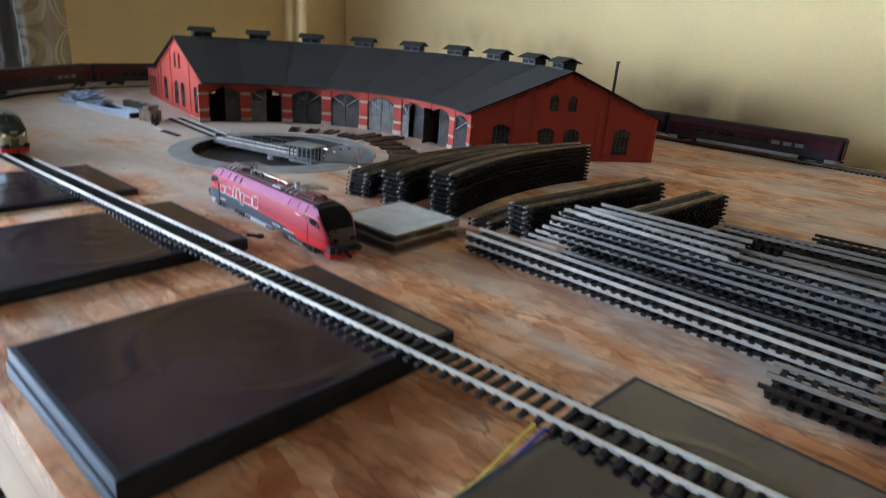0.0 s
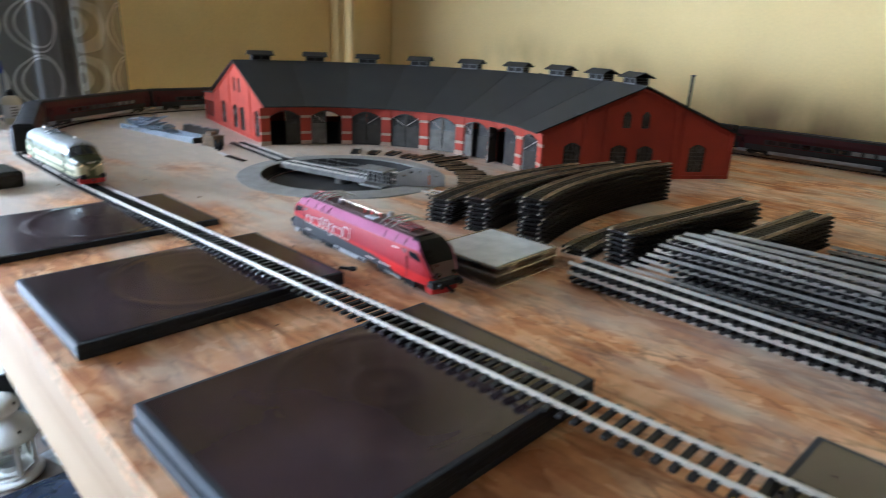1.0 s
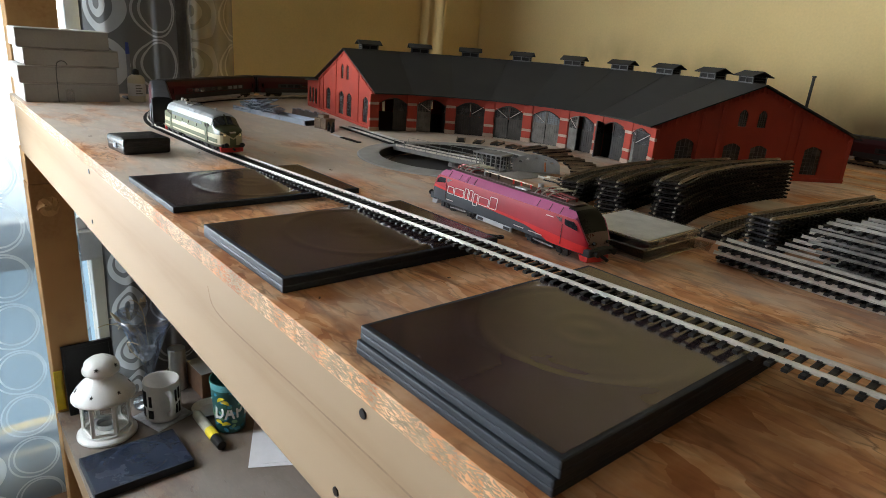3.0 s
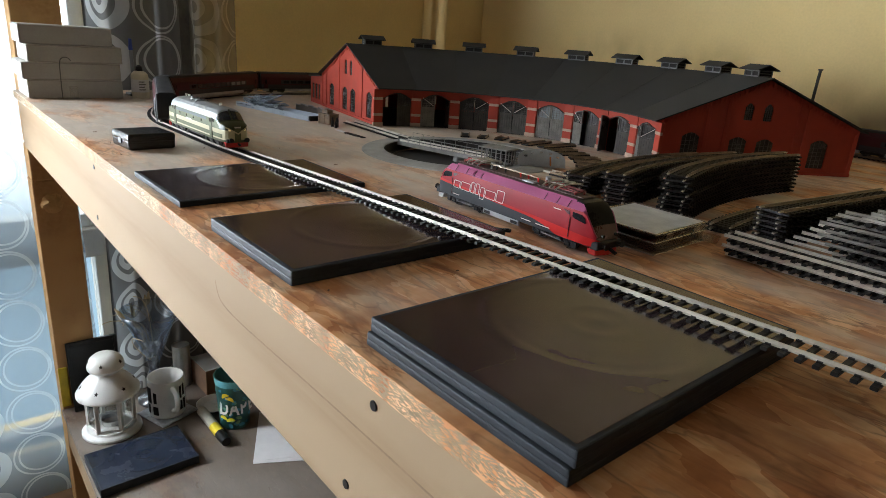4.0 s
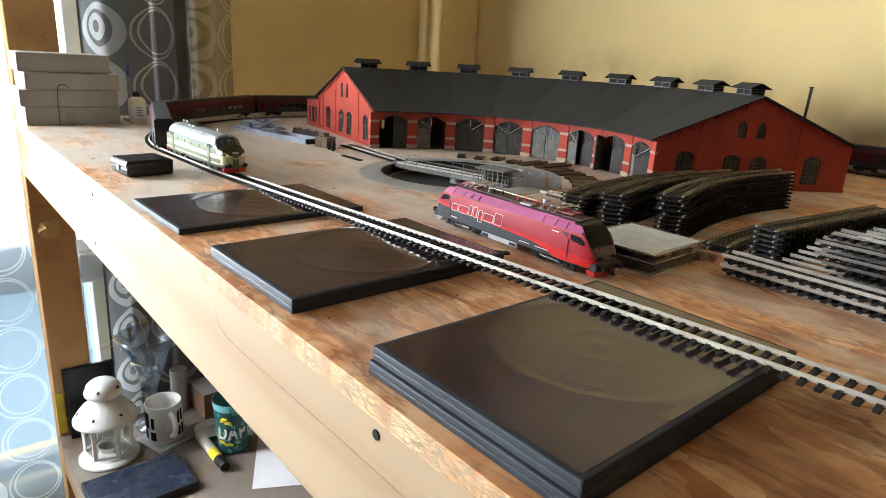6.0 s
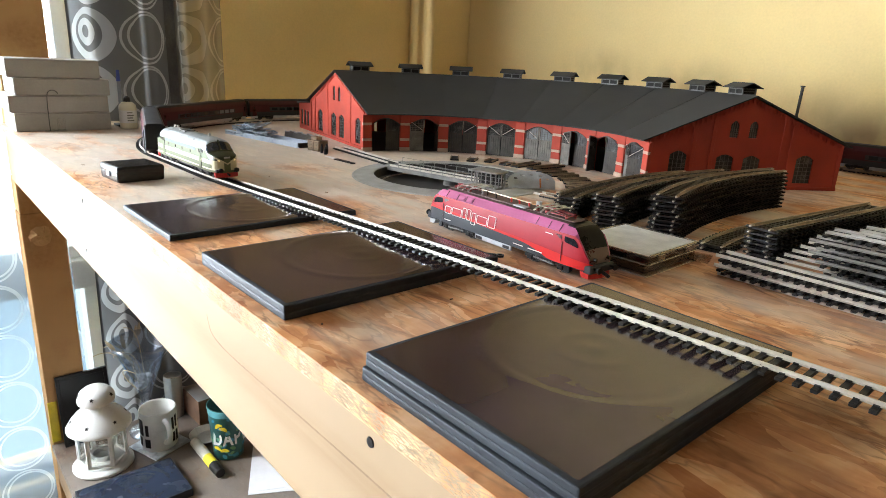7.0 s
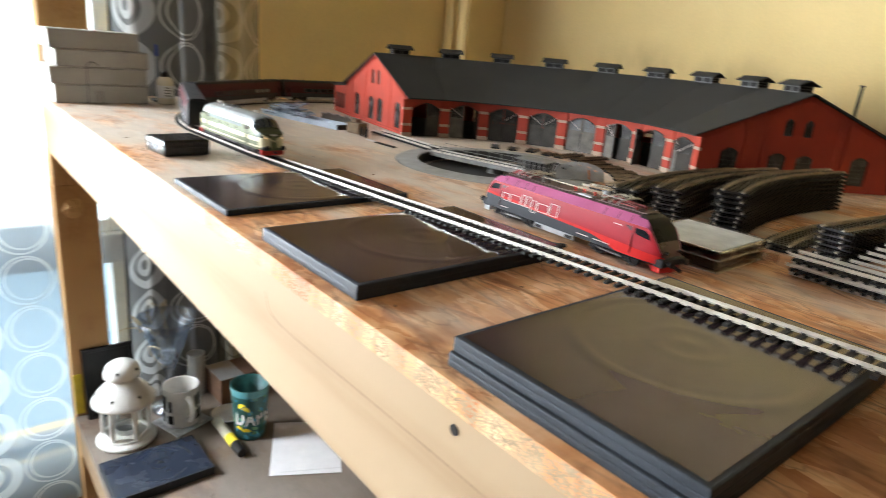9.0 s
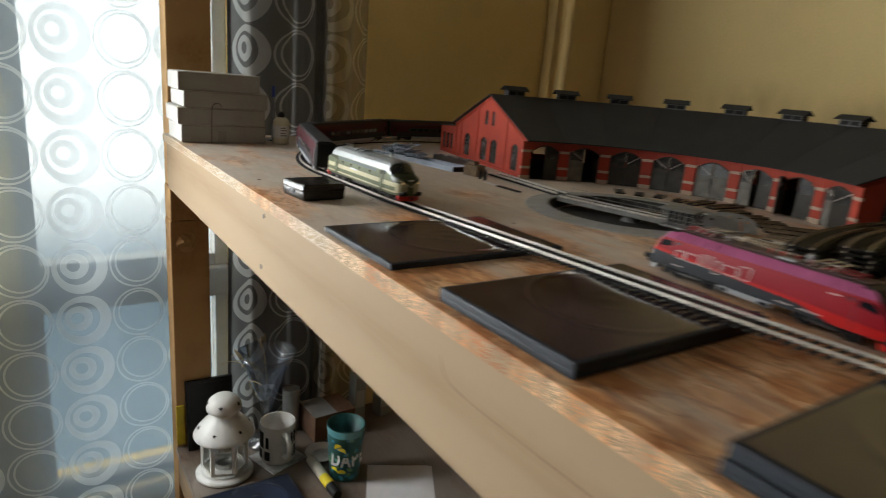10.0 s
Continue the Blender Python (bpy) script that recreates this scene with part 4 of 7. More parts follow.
def roundhouse():
    r = thing("roundhouse", "red brick model roundhouse of eight stalls with dark grey felt roof", "model building")
    angles = [A_LEFT + A_STEP * k for k in range(STALLS + 1)]
    # per stall: how far each leaf is swung inwards, its paint, its glass, its strut
    d, g, p_ = M_DOOR, M_DOOR_GREY, M_DOOR_PALE
    leaf_state = [(80, 0, g, d, 0, 0), (0, 82, p_, d, 1, 0), (0, 0, d, d, 0, 1), (0, 0, g, g, 1, 1), (0, 0, p_, p_, 1, 0), (-20, 0, p_, d, 1, 0), (-68, -8, d, d, 0, 0), (-4, -30, p_, d, 1, 1)]
    for k in range(STALLS):
        p, q = polar(R_IN, angles[k]), polar(R_IN, angles[k + 1])
        w = (q - p).length
        m = facing(p, q)
        o0, o1 = 0.0092, w - 0.0092
        ring = [(0, 0)] + [(o0, 0)] + [pt for pt in reversed(arch(o0, o1, 0, 0.047, 0.0105, 8)[2:])] + [(o1, 0)] + [(w, 0), (w, Z_EAVE), (0, Z_EAVE)]
        front = part("front_wall", plate(bmesh.new(), ring, [], 0.004, m), M_BRICK, r, "brick front bay with an arched gateway")
        # iron arch over the gate
        bm = bmesh.new()
        pts = arch(o0, o1, 0, 0.047, 0.0105, 10)[2:]
        mx = (o0 + o1) / 2
        rings = []
        for x, z in pts:
            d = Vector((x - mx, 0, z - 0.030)).normalized() * 0.0008
            rings.append([m @ (Vector((x, -0.0008, z)) + d * math.cos(q) + Vector((0, 0.0008 * math.sin(q), 0))) for q in (0, 1.047, 2.094, 3.142, 4.189, 5.236)])
        sweep(bm, rings)
        part("arch_band", bm, M_DOOR, front)
        half = (o1 - o0) / 2 - 0.0004
        tl, tr, ml, mr, bl, br_ = leaf_state[k]
        pane = M_PANE_REFLECTION if k == 4 else M_WINDARK
        door_leaf(r, m @ pose(o0, 0.001, 0.0012), half, 0.0560, tl, ml, False, pane, bl)
        door_leaf(r, m @ pose(o1, 0.001, 0.0012), half, 0.0560, -tr, mr, True, pane, br_)
    for k in range(STALLS + 1):
        p = polar(R_IN, angles[k])
        d = (HUB - p).normalized()
        m = Matrix(((-d.y, -d.x, 0, p.x), (d.x, -d.y, 0, p.y), (0, 0, 1, 0), (0, 0, 0, 1)))
        col = part("pillar", block(bmesh.new(), -0.0082, 0.0082, -0.0024, 0.003, 0, Z_EAVE - 0.004, 0.0004, 1, m), M_BRICK, r)
        for z, h, o in ((0.0004, 0.0068, 0.0010), (0.0185, 0.0044, 0.0003), (0.0455, 0.0044, 0.0003)):
            part("stone_band", block(bmesh.new(), -0.0082 - o, 0.0082 + o, -0.0026 - o, 0.001, z, z + h, 0.0003, 1, m), M_CREAM, col)
    # roof: one felt panel a stall and slope
    for k in range(STALLS):
        a, b = angles[k], angles[k + 1]
        if k == 0:
            a += 0.7
        if k == STALLS - 1:
            b -= 0.7
        for r0, z0, r1, z1 in ((R_IN - 0.009, Z_EAVE - 0.0035, R_RIDGE, Z_RIDGE), (R_RIDGE, Z_RIDGE, R_OUT + 0.009, Z_EAVE - 0.003)):
            bm = bmesh.new()
            top = [polar(r0, a - 0.05, z0), polar(r1, a - 0.05, z1), polar(r1, b + 0.05, z1), polar(r0, b + 0.05, z0)]
            vs = [bm.verts.new(v + Vector((0, 0, 0.0025))) for v in top] + [bm.verts.new(v + Vector((0, 0, 0.0006))) for v in top]
            bm.faces.new(vs[:4])
            bm.faces.new(vs[7:3:-1])
            for i in range(4):
                j = (i + 1) % 4
                bm.faces.new((vs[i], vs[4 + i], vs[4 + j], vs[j]))
            part("roof_panel", bm, M_ROOF, r)
        bm = bmesh.new()
        rod(bm, polar(R_IN - 0.008, b, Z_EAVE - 0.0012), polar(R_RIDGE, b, Z_RIDGE + 0.0024), 0.0007, 5)
        if k < STALLS - 1:
            part("roof_seam", bm, M_ROOF, r)
        else:
            bm.free()
    gable(r, polar(R_IN, angles[-1]), polar(R_OUT, angles[-1]), False, "end_wall",
          [(0.034, 0.060, 0.010, 0.046, 0.006), (0.105, 0.131, 0.010, 0.044, 0.005), (0.146, 0.172, 0.010, 0.043, 0.005), (0.229, 0.256, 0.010, 0.045, 0.006)],
          [(0.119, 0.132, 0.073, 0.091, 0.006), (0.148, 0.161, 0.073, 0.091, 0.006)])
    gable(r, polar(R_IN, angles[0]), polar(R_OUT, angles[0]), True, "end_wall",
          [(0.028, 0.052, 0.009, 0.048, 0.006), (0.108, 0.134, 0.009, 0.046, 0.006), (0.150, 0.176, 0.009, 0.046, 0.006), (0.226, 0.252, 0.009, 0.046, 0.006)],
          [(0.126, 0.138, 0.076, 0.098, 0.005), (0.154, 0.166, 0.076, 0.098, 0.005)])
    # dark sheet over the shed floor puts the inner shade into colour
    bm = bmesh.new()
    for k in range(STALLS):
        vs = [bm.verts.new(polar(q, b, 0.0006)) for q, b in ((R_IN + 0.002, angles[k]), (R_OUT - 0.004, angles[k]), (R_OUT - 0.004, angles[k + 1]), (R_IN + 0.002, angles[k + 1]))]
        bm.faces.new(vs)
    bmesh.ops.remove_doubles(bm, verts=bm.verts[:], dist=0.0004)
    bmesh.ops.solidify(bm, geom=bm.faces[:], thickness=0.0005)
    part("shed_shade_sheet", bm, M_DARK, r, "dark floor sheet painted with the shed's inner shade")
    # rear walls
    for k in range(STALLS):
        p, q = polar(R_OUT - 0.002, angles[k] - 0.3), polar(R_OUT - 0.002, angles[k + 1] + 0.3)
        w = (q - p).length
        part("rear_wall", plate(bmesh.new(), [(0, 0), (w, 0), (w, Z_EAVE), (0, Z_EAVE)], [arch(0.03, 0.055, 0.012, 0.04, 0.005), arch(w - 0.055, w - 0.03, 0.012, 0.04, 0.005)], 0.003, facing(p, q)), M_BRICK, r)
    # roof ventilators along the ridge
    vent_at = [163.1, 149.8, 136.6, 123.1, 109.6, 97.0, 84.9, 72.9, 61.6]
    for a in vent_at:
        c = polar(R_RIDGE + 0.006, a)
        m = facing(c, c + Vector((math.cos(radians(a - 90)), math.sin(radians(a - 90)), 0)), Z_RIDGE) @ Matrix.Scale(1.22, 4)
        v = part("ventilator", block(bmesh.new(), -0.0125, 0.0125, -0.008, 0.008, -0.004, 0.0095, 0.0003, 1, m), M_DARK, r, "louvred roof ventilator")
        bm = bmesh.new()
        for s in (-1, 1):
            for zz in (0.002, 0.0085):
                block(bm, -0.0135, 0.0135, s * 0.0085 - 0.0007, s * 0.0085 + 0.0007, zz - 0.0008, zz + 0.0008, m=m)
            for xx in (-0.0128, 0, 0.0128):
                block(bm, xx - 0.0007, xx + 0.0007, s * 0.0085 - 0.0007, s * 0.0085 + 0.0007, 0.001, 0.0095, m=m)
            for e in range(3):
                block(bm, s * 0.0128 - 0.0006, s * 0.0128 + 0.0006, -0.0085, 0.0085, 0.002 + e * 0.003, 0.0028 + e * 0.003, m=m)
        part("louvre_frame", bm, M_IRON, v)
        bm = bmesh.new()
        prof = [(-0.0145, 0.0088), (0.0, 0.0145), (0.0145, 0.0088), (0.0145, 0.0098), (0.0, 0.0157), (-0.0145, 0.0098)]
        sweep(bm, [[m @ Vector((x, y, z)) for y, z in prof] for x in (-0.0185, 0.0185)])
        part("cap", bm, M_ROOF, v)
    # stove pipes
    for rr, a, h in ((0.453, 168.3, 0.010), (0.472, 106.1, 0.016), (0.456, 92.6, 0.014), (0.503, 57.0, 0.050)):
        z = Z_RIDGE - (Z_RIDGE - Z_EAVE) * (rr - R_RIDGE) / (R_OUT - R_RIDGE)
        bm = bmesh.new()
        b0 = polar(rr, a, z - 0.002)
        rod(bm, b0, b0 + Vector((0.001, 0, h)), 0.0021, 10)
        rod(bm, b0 + Vector((0.001, 0, h - 0.001)), b0 + Vector((0.001, 0, h + 0.001)), 0.0032, 10)
        part("stove_pipe", bm, M_DOOR, r)
    # low annex beside the far end wall
    p, q = polar(R_OUT + 0.0005, angles[0]), polar(R_OUT + 0.078, angles[0])
    m = facing(q, p)
    L = (q - p).length
    panes = [(0.012, 0.026), (0.033, 0.047), (0.054, 0.066)]
    an = part("annex_wall", plate(bmesh.new(), [(0, 0), (L, 0), (L, 0.060), (0, 0.054)], [arch(u, v, 0.010, 0.040, 0.003) for u, v in panes], 0.05, m), M_BRICK, r, "low flat-roofed brick annex")
    for u, v in panes:
        window_part(an, m, u, v, 0.010, 0.040, 0.003)
    bm = bmesh.new()
    sweep(bm, [[m @ Vector((x, y, z + (0.060 - 0.054) * x / L)) for y, z in ((-0.004, 0.0545), (0.053, 0.0545), (0.053, 0.0572), (-0.004, 0.0572))] for x in (-0.004, L)])
    part("annex_roof", bm, M_ROOF, r)
    return r


roundhouse()

# ---- turntable ----
TT = Vector((TT_X, TT_Y, 0))


def turntable():
    t = thing("turntable", "grey model turntable with railed bridge and control cabin over a pit", "model turntable", Matrix.Translation(TT))
    bm = lathe(bmesh.new(), [(0.1098, 0.0018), (0.1105, 0.0030), (0.116, 0.0030), (0.121, 0.0026), (0.139, 0.0014), (0.141, 0.0002)], 72)
    part("rim", bm, M_RIM, t, "flat pale grey rim with a raised lip")
    bm = lathe(bmesh.new(), [(0.0, -0.0110), (0.06, -0.0110), (0.095, -0.0105), (0.1094, -0.0100)], 72)
    bm2 = lathe(bmesh.new(), [(0.0, -0.011), (0.012, -0.011), (0.010, 0.0), (0.0, 0.0)], 20)
    part("pivot", bm2, M_GREY, t)
    part("pit_floor", bm, M_PIT, t, "dark pit floor")
    part("pit_wall", lathe(bmesh.new(), [(0.1094, -0.0108), (0.1094, 0.0017), (0.1104, 0.0019), (0.1104, -0.0108)], 72), M_PIT, t)
    bm = lathe(bmesh.new(), [(0.098, -0.0106), (0.0985, -0.0090), (0.100, -0.0090), (0.1005, -0.0106)], 72)
    part("ring_rail", bm, M_RAIL_OLD, t)
    br = part("bridge", cube(-0.1088, 0.1088, -0.014, 0.014, 0.0022, 0.0052, 0.0004, 1), M_GREY, t, "grey plank bridge deck")
    br.matrix_local = pose(0, 0, -0.0030, 0, 0, 12.5)
    for s in (-1, 1):
        bm = bmesh.new()
        sweep(bm, [[(x, s * GAUGE / 2 + p, 0.0052 + q) for p, q in RAIL_SECTION] for x in (-0.1088, 0.1088)])
        part("rail", bm, M_RAIL, br)
        part("girder", cube(-0.108, 0.108, s * 0.0155 - 0.001, s * 0.0155 + 0.001, 0.0004, 0.0062, 0.0003, 1), M_GREY, br)
        bm = bmesh.new()
        for k in range(11):
            x = -0.106 + k * 0.0205
            rod(bm, (x, s * 0.0165, 0.004), (x, s * 0.0165, 0.0165), 0.0004, 5)
        for z in (0.0105, 0.0163):
            rod(bm, (-0.106, s * 0.0165, z), (0.099, s * 0.0165, z), 0.00035, 5)
        part("railing", bm, M_GREY, br)
    bm = bmesh.new()
    for k in range(28):
        x = -0.111 + k * 0.008
        block(bm, x, x + 0.004, -0.0085, 0.0085, 0.0050, 0.0058)
    part("deck_plank", bm, M_DARK, br)
    # cabin on the near side of the bridge
    cb = part("cabin", cube(0.012, 0.046, -0.036, -0.0172, 0.0022, 0.0045, 0.0002, 1), M_GREY, br, "grey lattice-sided cabin")
    bm = bmesh.new()
    for k in range(6):
        for y in (-0.0355, -0.0165):
            block(bm, 0.012 + k * 0.0066, 0.0132 + k * 0.0066, y - 0.0005, y + 0.0005, 0.0045, 0.021)
    for k in range(4):
        for x in (0.0125, 0.0455):
            block(bm, x - 0.0005, x + 0.0005, -0.0355 + k * 0.0063, -0.0345 + k * 0.0063, 0.0045, 0.021)
    part("cabin_slat", bm, M_GREY, cb)
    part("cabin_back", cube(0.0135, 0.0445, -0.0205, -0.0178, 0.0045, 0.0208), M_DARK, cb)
    part("cabin_roof", cube(0.009, 0.049, -0.039, -0.0135, 0.021, 0.0228, 0.0004, 1), M_GREY, cb)
    cb.matrix_local = pose(0.042, 0.008, 0) @ Matrix.Scale(1.14, 4)
    return t


turntable()


def grey_plate():
    """A loose rounded grey kit part with a row of cut-outs, propped by the turntable."""
    bm = bmesh.new()
    n = 20
    outer = [(-0.034, 0.0), (0.034, 0.0)] + [(0.034 * math.cos(math.pi * k / n), 0.012 + 0.016 * math.sin(math.pi * k / n)) for k in range(n + 1)]
    holes = []
    for k in range(1, 6):
        a = math.pi * k / 6
        cx, cz = 0.026 * math.cos(a), 0.009 + 0.0135 * math.sin(a)
        holes.append([(cx + 0.0030 * math.cos(q * math.pi / 4), cz + 0.0020 * math.sin(q * math.pi / 4)) for q in range(8)])
    plate(bm, outer, holes, 0.0014)
    g = thing("kit_plate", "rounded grey plastic kit part with round cut-outs", "kit part", pose(-0.470, 0.462, 0.0034, -38, 0, 50) @ Matrix.Scale(0.92, 4))
    part("plate", bm, M_PALEGREY, g)
    part("orange_post", rod(bmesh.new(), (0.012, -0.004, 0.0), (0.012, -0.0035, 0.014), 0.0012, 8), mat("orange_plastic", (0.55, 0.16, 0.03), 0.5), g, "small orange post")


grey_plate()

# radial stub tracks before the gates
rnd = random.Random(11)
stub = None
for k in range(15):
    a = 150 - 10.0 * (k + 0.3) + rnd.uniform(-1.2, 1.2)
    if k in (0,):
        continue
    ln = rnd.uniform(0.045, 0.078) if k > 4 else rnd.uniform(0.028, 0.04)
    r0 = 0.152 + rnd.uniform(0, 0.012)
    p = TT + Vector((r0 * math.cos(radians(a)), r0 * math.sin(radians(a)), 0.0003))
    s = thing("stub_track", "short dark brown stub track lying towards the gates", "model track", pose(*p, 0, 0, a), "stub tracks")
    part("bed", cube(0, ln, -0.0075, 0.0075, 0, 0.0022, 0.0004, 1), M_SLEEPER, s)
    for e in (-1, 1):
        part("rail", sweep(bmesh.new(), [[(x, e * 0.0065 + u, 0.0021 + v * 0.8) for u, v in RAIL_SECTION] for x in (0.001, ln - 0.001)]), M_STUB, s)
# two bright rails lying beside them
for (x, y, a, ln) in ((-0.452, 0.463, 8, 0.07), (-0.455, 0.450, 4, 0.075), (-0.43, 0.478, 10, 0.06)):
    s = thing("loose_rail", "loose bright metal rail lying on the board", "rail", pose(x, y, 0.0004, 0, 0, a), "loose rails")
    part("rail", sweep(bmesh.new(), [[(q, u, v) for u, v in RAIL_SECTION] for q in (0, ln)]), M_RAIL, s)
# the lead-in track from the board's end
lead = track("model track leading onto the turntable", 0.190, 0.0, pose(-0.897, 0.4325, 0.0004, 0, -0.6, -6.5), single=False)
part("lead_ramp", cube(0, 0.17, -0.012, 0.012, -0.0002, 0.0014, 0.0003, 1), M_PALEGREY, lead)

# ---- stacks of track pieces ----
LAYER = 0.0047


def pile(proto, x, y, n, heading, jitter=0.0012, turn=0.5, z0=0.0004, seed=1, top=None, pairs=False):
    """Tracks on one another; in pairs every second one lies on its rails, its sleepers between those of the next."""
    r = random.Random(seed)
    for k in range(n):
        m = pose(x + r.uniform(-jitter, jitter), y + r.uniform(-jitter, jitter), z0 + k * (0.0043 if pairs else LAYER), 0, 0, heading + r.uniform(-turn, turn))
        if pairs and k % 2 == 0:
            m = m @ pose(PITCH / 2, 0, TIE_H + 0.0026, 180, 0, 0)
        kind = top if top is not None and k == n - 1 else proto
        if kind.get("used") is None:
            kind.matrix_basis = m
            kind["used"] = 1
        else:
            copy_thing(kind, m)


curve_top = track("curved model track with dull brass rails on a tall stack", 0.300, 0.573, single=False, rails=M_RAIL_OLD, group="stacked curved tracks", joiners=True)
curve_a = track("curved black model track in a tall stack", 0.300, 0.573, single=False, rails=M_RAIL_DARK, group="stacked curved tracks", joiners=True)
pile(curve_a, -0.255, 0.686, 10, 258.5, seed=1, top=curve_top)
pile(curve_a, -0.312, 0.672, 8, 258.5, seed=2, top=curve_top)
pile(curve_a, -0.362, 0.665, 6, 259.0, seed=3, top=curve_top)
curve_b = track("curved model track lying low beside the tall stack", 0.229, 0.4375, single=False, rails=M_RAIL_OLD, group="stacked curved tracks", joiners=True)
pile(curve_b, -0.170, 0.622, 2, 250.5, seed=4)
straight_top = track("straight model track with dull brass rails on a stack", 0.230, 0.0, single=False, rails=M_RAIL_OLD, group="stacked straight tracks", joiners=True)
straight_a = track("straight black model track in a stack", 0.230, 0.0, single=False, rails=M_RAIL_DARK, group="stacked straight tracks", joiners=True)
pile(straight_a, -0.152, 0.402, 7, 83.5, seed=5, top=straight_top)
pile(straight_a, -0.078, 0.408, 7, 85.0, seed=6, top=straight_top)
straight_b = track("straight nickel-silver model track in a neat stack", 0.300, 0.0, single=False, rails=M_RAIL, group="heaped straight tracks", over=0.003)
pile(straight_b, -0.154, 0.3465, 4, -0.6, 0.0008, 0.3, seed=7, pairs=True)
straight_c = track("straight nickel-silver model track in a loose heap", 0.300, 0.0, single=False, rails=M_RAIL_DULL, group="heaped straight tracks", over=0.003)
pile(straight_c, -0.098, 0.404, 10, 1.0, 0.010, 0.9, seed=8, pairs=True)
straight_d = track("straight model track in a loose heap, rails darkened as if shaded", 0.300, 0.0, single=False, rails=M_RAIL_DARK, group="heaped straight tracks", over=0.003)
pile(straight_d, 0.02, 0.442, 6, 1.5, 0.012, 1.6, seed=9, top=straight_c)
pile(straight_d, 0.105, 0.300, 3, 2.0, 0.004, 0.8, seed=12, top=straight_c)
pile(straight_d, -0.020, 0.560, 4, 3.0, 0.008, 2.0, seed=10, top=straight_c)
pile(straight_d, 0.055, 0.622, 3, 4.0, 0.008, 2.0, seed=13)
pile(straight_d, 0.06, 0.500, 5, 2.0, 0.010, 1.8, seed=14, top=straight_c)
short = track("short nickel-silver track lying across the heap", 0.115, 0.0, pose(-0.072, 0.385, 0.0432, 0, 0, -3.5), single=False, rails=M_RAIL_DULL, group="heaped straight tracks", over=0.004)
copy_thing(short, pose(-0.075, 0.412, 0.0434, 0, 0, 2.0))
for k in range(6):
    s = thing("loose_rail", "loose bright metal rail lying in the heap", "rail", pose(-0.135 + 0.004 * k, 0.388 + 0.0045 * k, 0.006 + 0.004 * k, 0, 0, 2 - k), "loose rails")
    part("rail", sweep(bmesh.new(), [[(q, u, v) for u, v in RAIL_SECTION] for q in (0, 0.05)]), M_RAIL, s)


# ---- rolling stock ----
def skin(stations, rows, pick, mats, name, parent, label=""):
    """A vehicle body: at each station (x, half width, height) a ring of rows (width share, height); pick(x, row) chooses the paint."""
    bm = bmesh.new()
    rings = []
    for st in stations:
        half = rows(*st)
        ring = [bm.verts.new((st[0], w, z)) for w, z in half] + [bm.verts.new((st[0], -w, z)) for w, z in reversed(half) if w > 1e-6]
        rings.append(ring)
    n, hn = len(rings[0]), len(rows(*stations[0]))
    for a, b, sa, sb in zip(rings, rings[1:], stations, stations[1:]):
        for k in range(n):
            j = (k + 1) % n
            f = bm.faces.new((a[k], a[j], b[j], b[k]))
            row = k if k < hn - 1 else hn - 2 if k == hn - 1 else 0 if k == n - 1 else n - 2 - k
            f.material_index = pick((sa[0] + sb[0]) / 2, row)
            f.smooth = True
    for r, st in ((rings[0][::-1], stations[0]), (rings[-1], stations[-1])):
        f = bm.faces.new(r)
        f.material_index = pick(st[0] * 1.02, 1)
    me = bpy.data.meshes.new(name)
    bmesh.ops.recalc_face_normals(bm, faces=bm.faces)
    bm.to_mesh(me)
    bm.free()
    for m in mats:
        me.materials.append(m)
    me.set_sharp_from_angle(angle=radians(18))
    ob = new(name, me)
    ob.parent = parent
    if label:
        tagged(ob, label)
    return ob


def bogie(parent, x, axles, spread, z=0.0, wheel_r=0.0062, material=None):
    b = part("bogie", cube(x - spread / 2 - 0.006, x + spread / 2 + 0.006, -0.0125, 0.0125, z + 0.0055, z + 0.0098, 0.0008, 1), material or M_BLACK, parent)
    for s in (-1, 1):
        bm = cube(x - spread / 2 - 0.007, x + spread / 2 + 0.007, s * 0.0135 - 0.0012, s * 0.0135 + 0.0012, z + 0.0048, z + 0.0085, 0.0005, 1)
        for k in range(axles):
            ax = x - spread / 2 + spread * k / (axles - 1)
            block(bm, ax - 0.0028, ax + 0.0028, s * 0.0145 - 0.0015, s * 0.0145 + 0.0015, z + 0.0035, z + 0.0075, 0.0004, 1)
            block(bm, ax + 0.0035, ax + 0.0050, s * 0.0140 - 0.0012, s * 0.0140 + 0.0012, z + 0.0030, z + 0.0070)
        part("side_frame", bm, material or M_BLACK, b)
    for k in range(axles):
        ax = x - spread / 2 + spread * k / (axles - 1)
        bm = bmesh.new()
        for s in (-1, 1):
            rod(bm, (ax, s * 0.0075, z + wheel_r), (ax, s * 0.0100, z + wheel_r), wheel_r, 18)
            rod(bm, (ax, s * 0.0070, z + wheel_r), (ax, s * 0.0076, z + wheel_r), wheel_r + 0.0007, 18)
        rod(bm, (ax, -0.008, z + wheel_r), (ax, 0.008, z + wheel_r), 0.0012, 8)
        part("wheelset", bm, M_WHEEL, b)


def buffers(parent, x, s, z=0.0122):
    for e in (-1, 1):
        bm = bmesh.new()
        rod(bm, (x, e * 0.0100, z), (x + s * 0.005, e * 0.0100, z), 0.0014, 10)
        rod(bm, (x + s * 0.0048, e * 0.0100, z), (x + s * 0.0058, e * 0.0100, z), 0.0029, 14)
        part("buffer", bm, M_BLACK, parent)


def mirror_x(st):
    return [(-x, w, h) for x, w, h in reversed(st)] + st


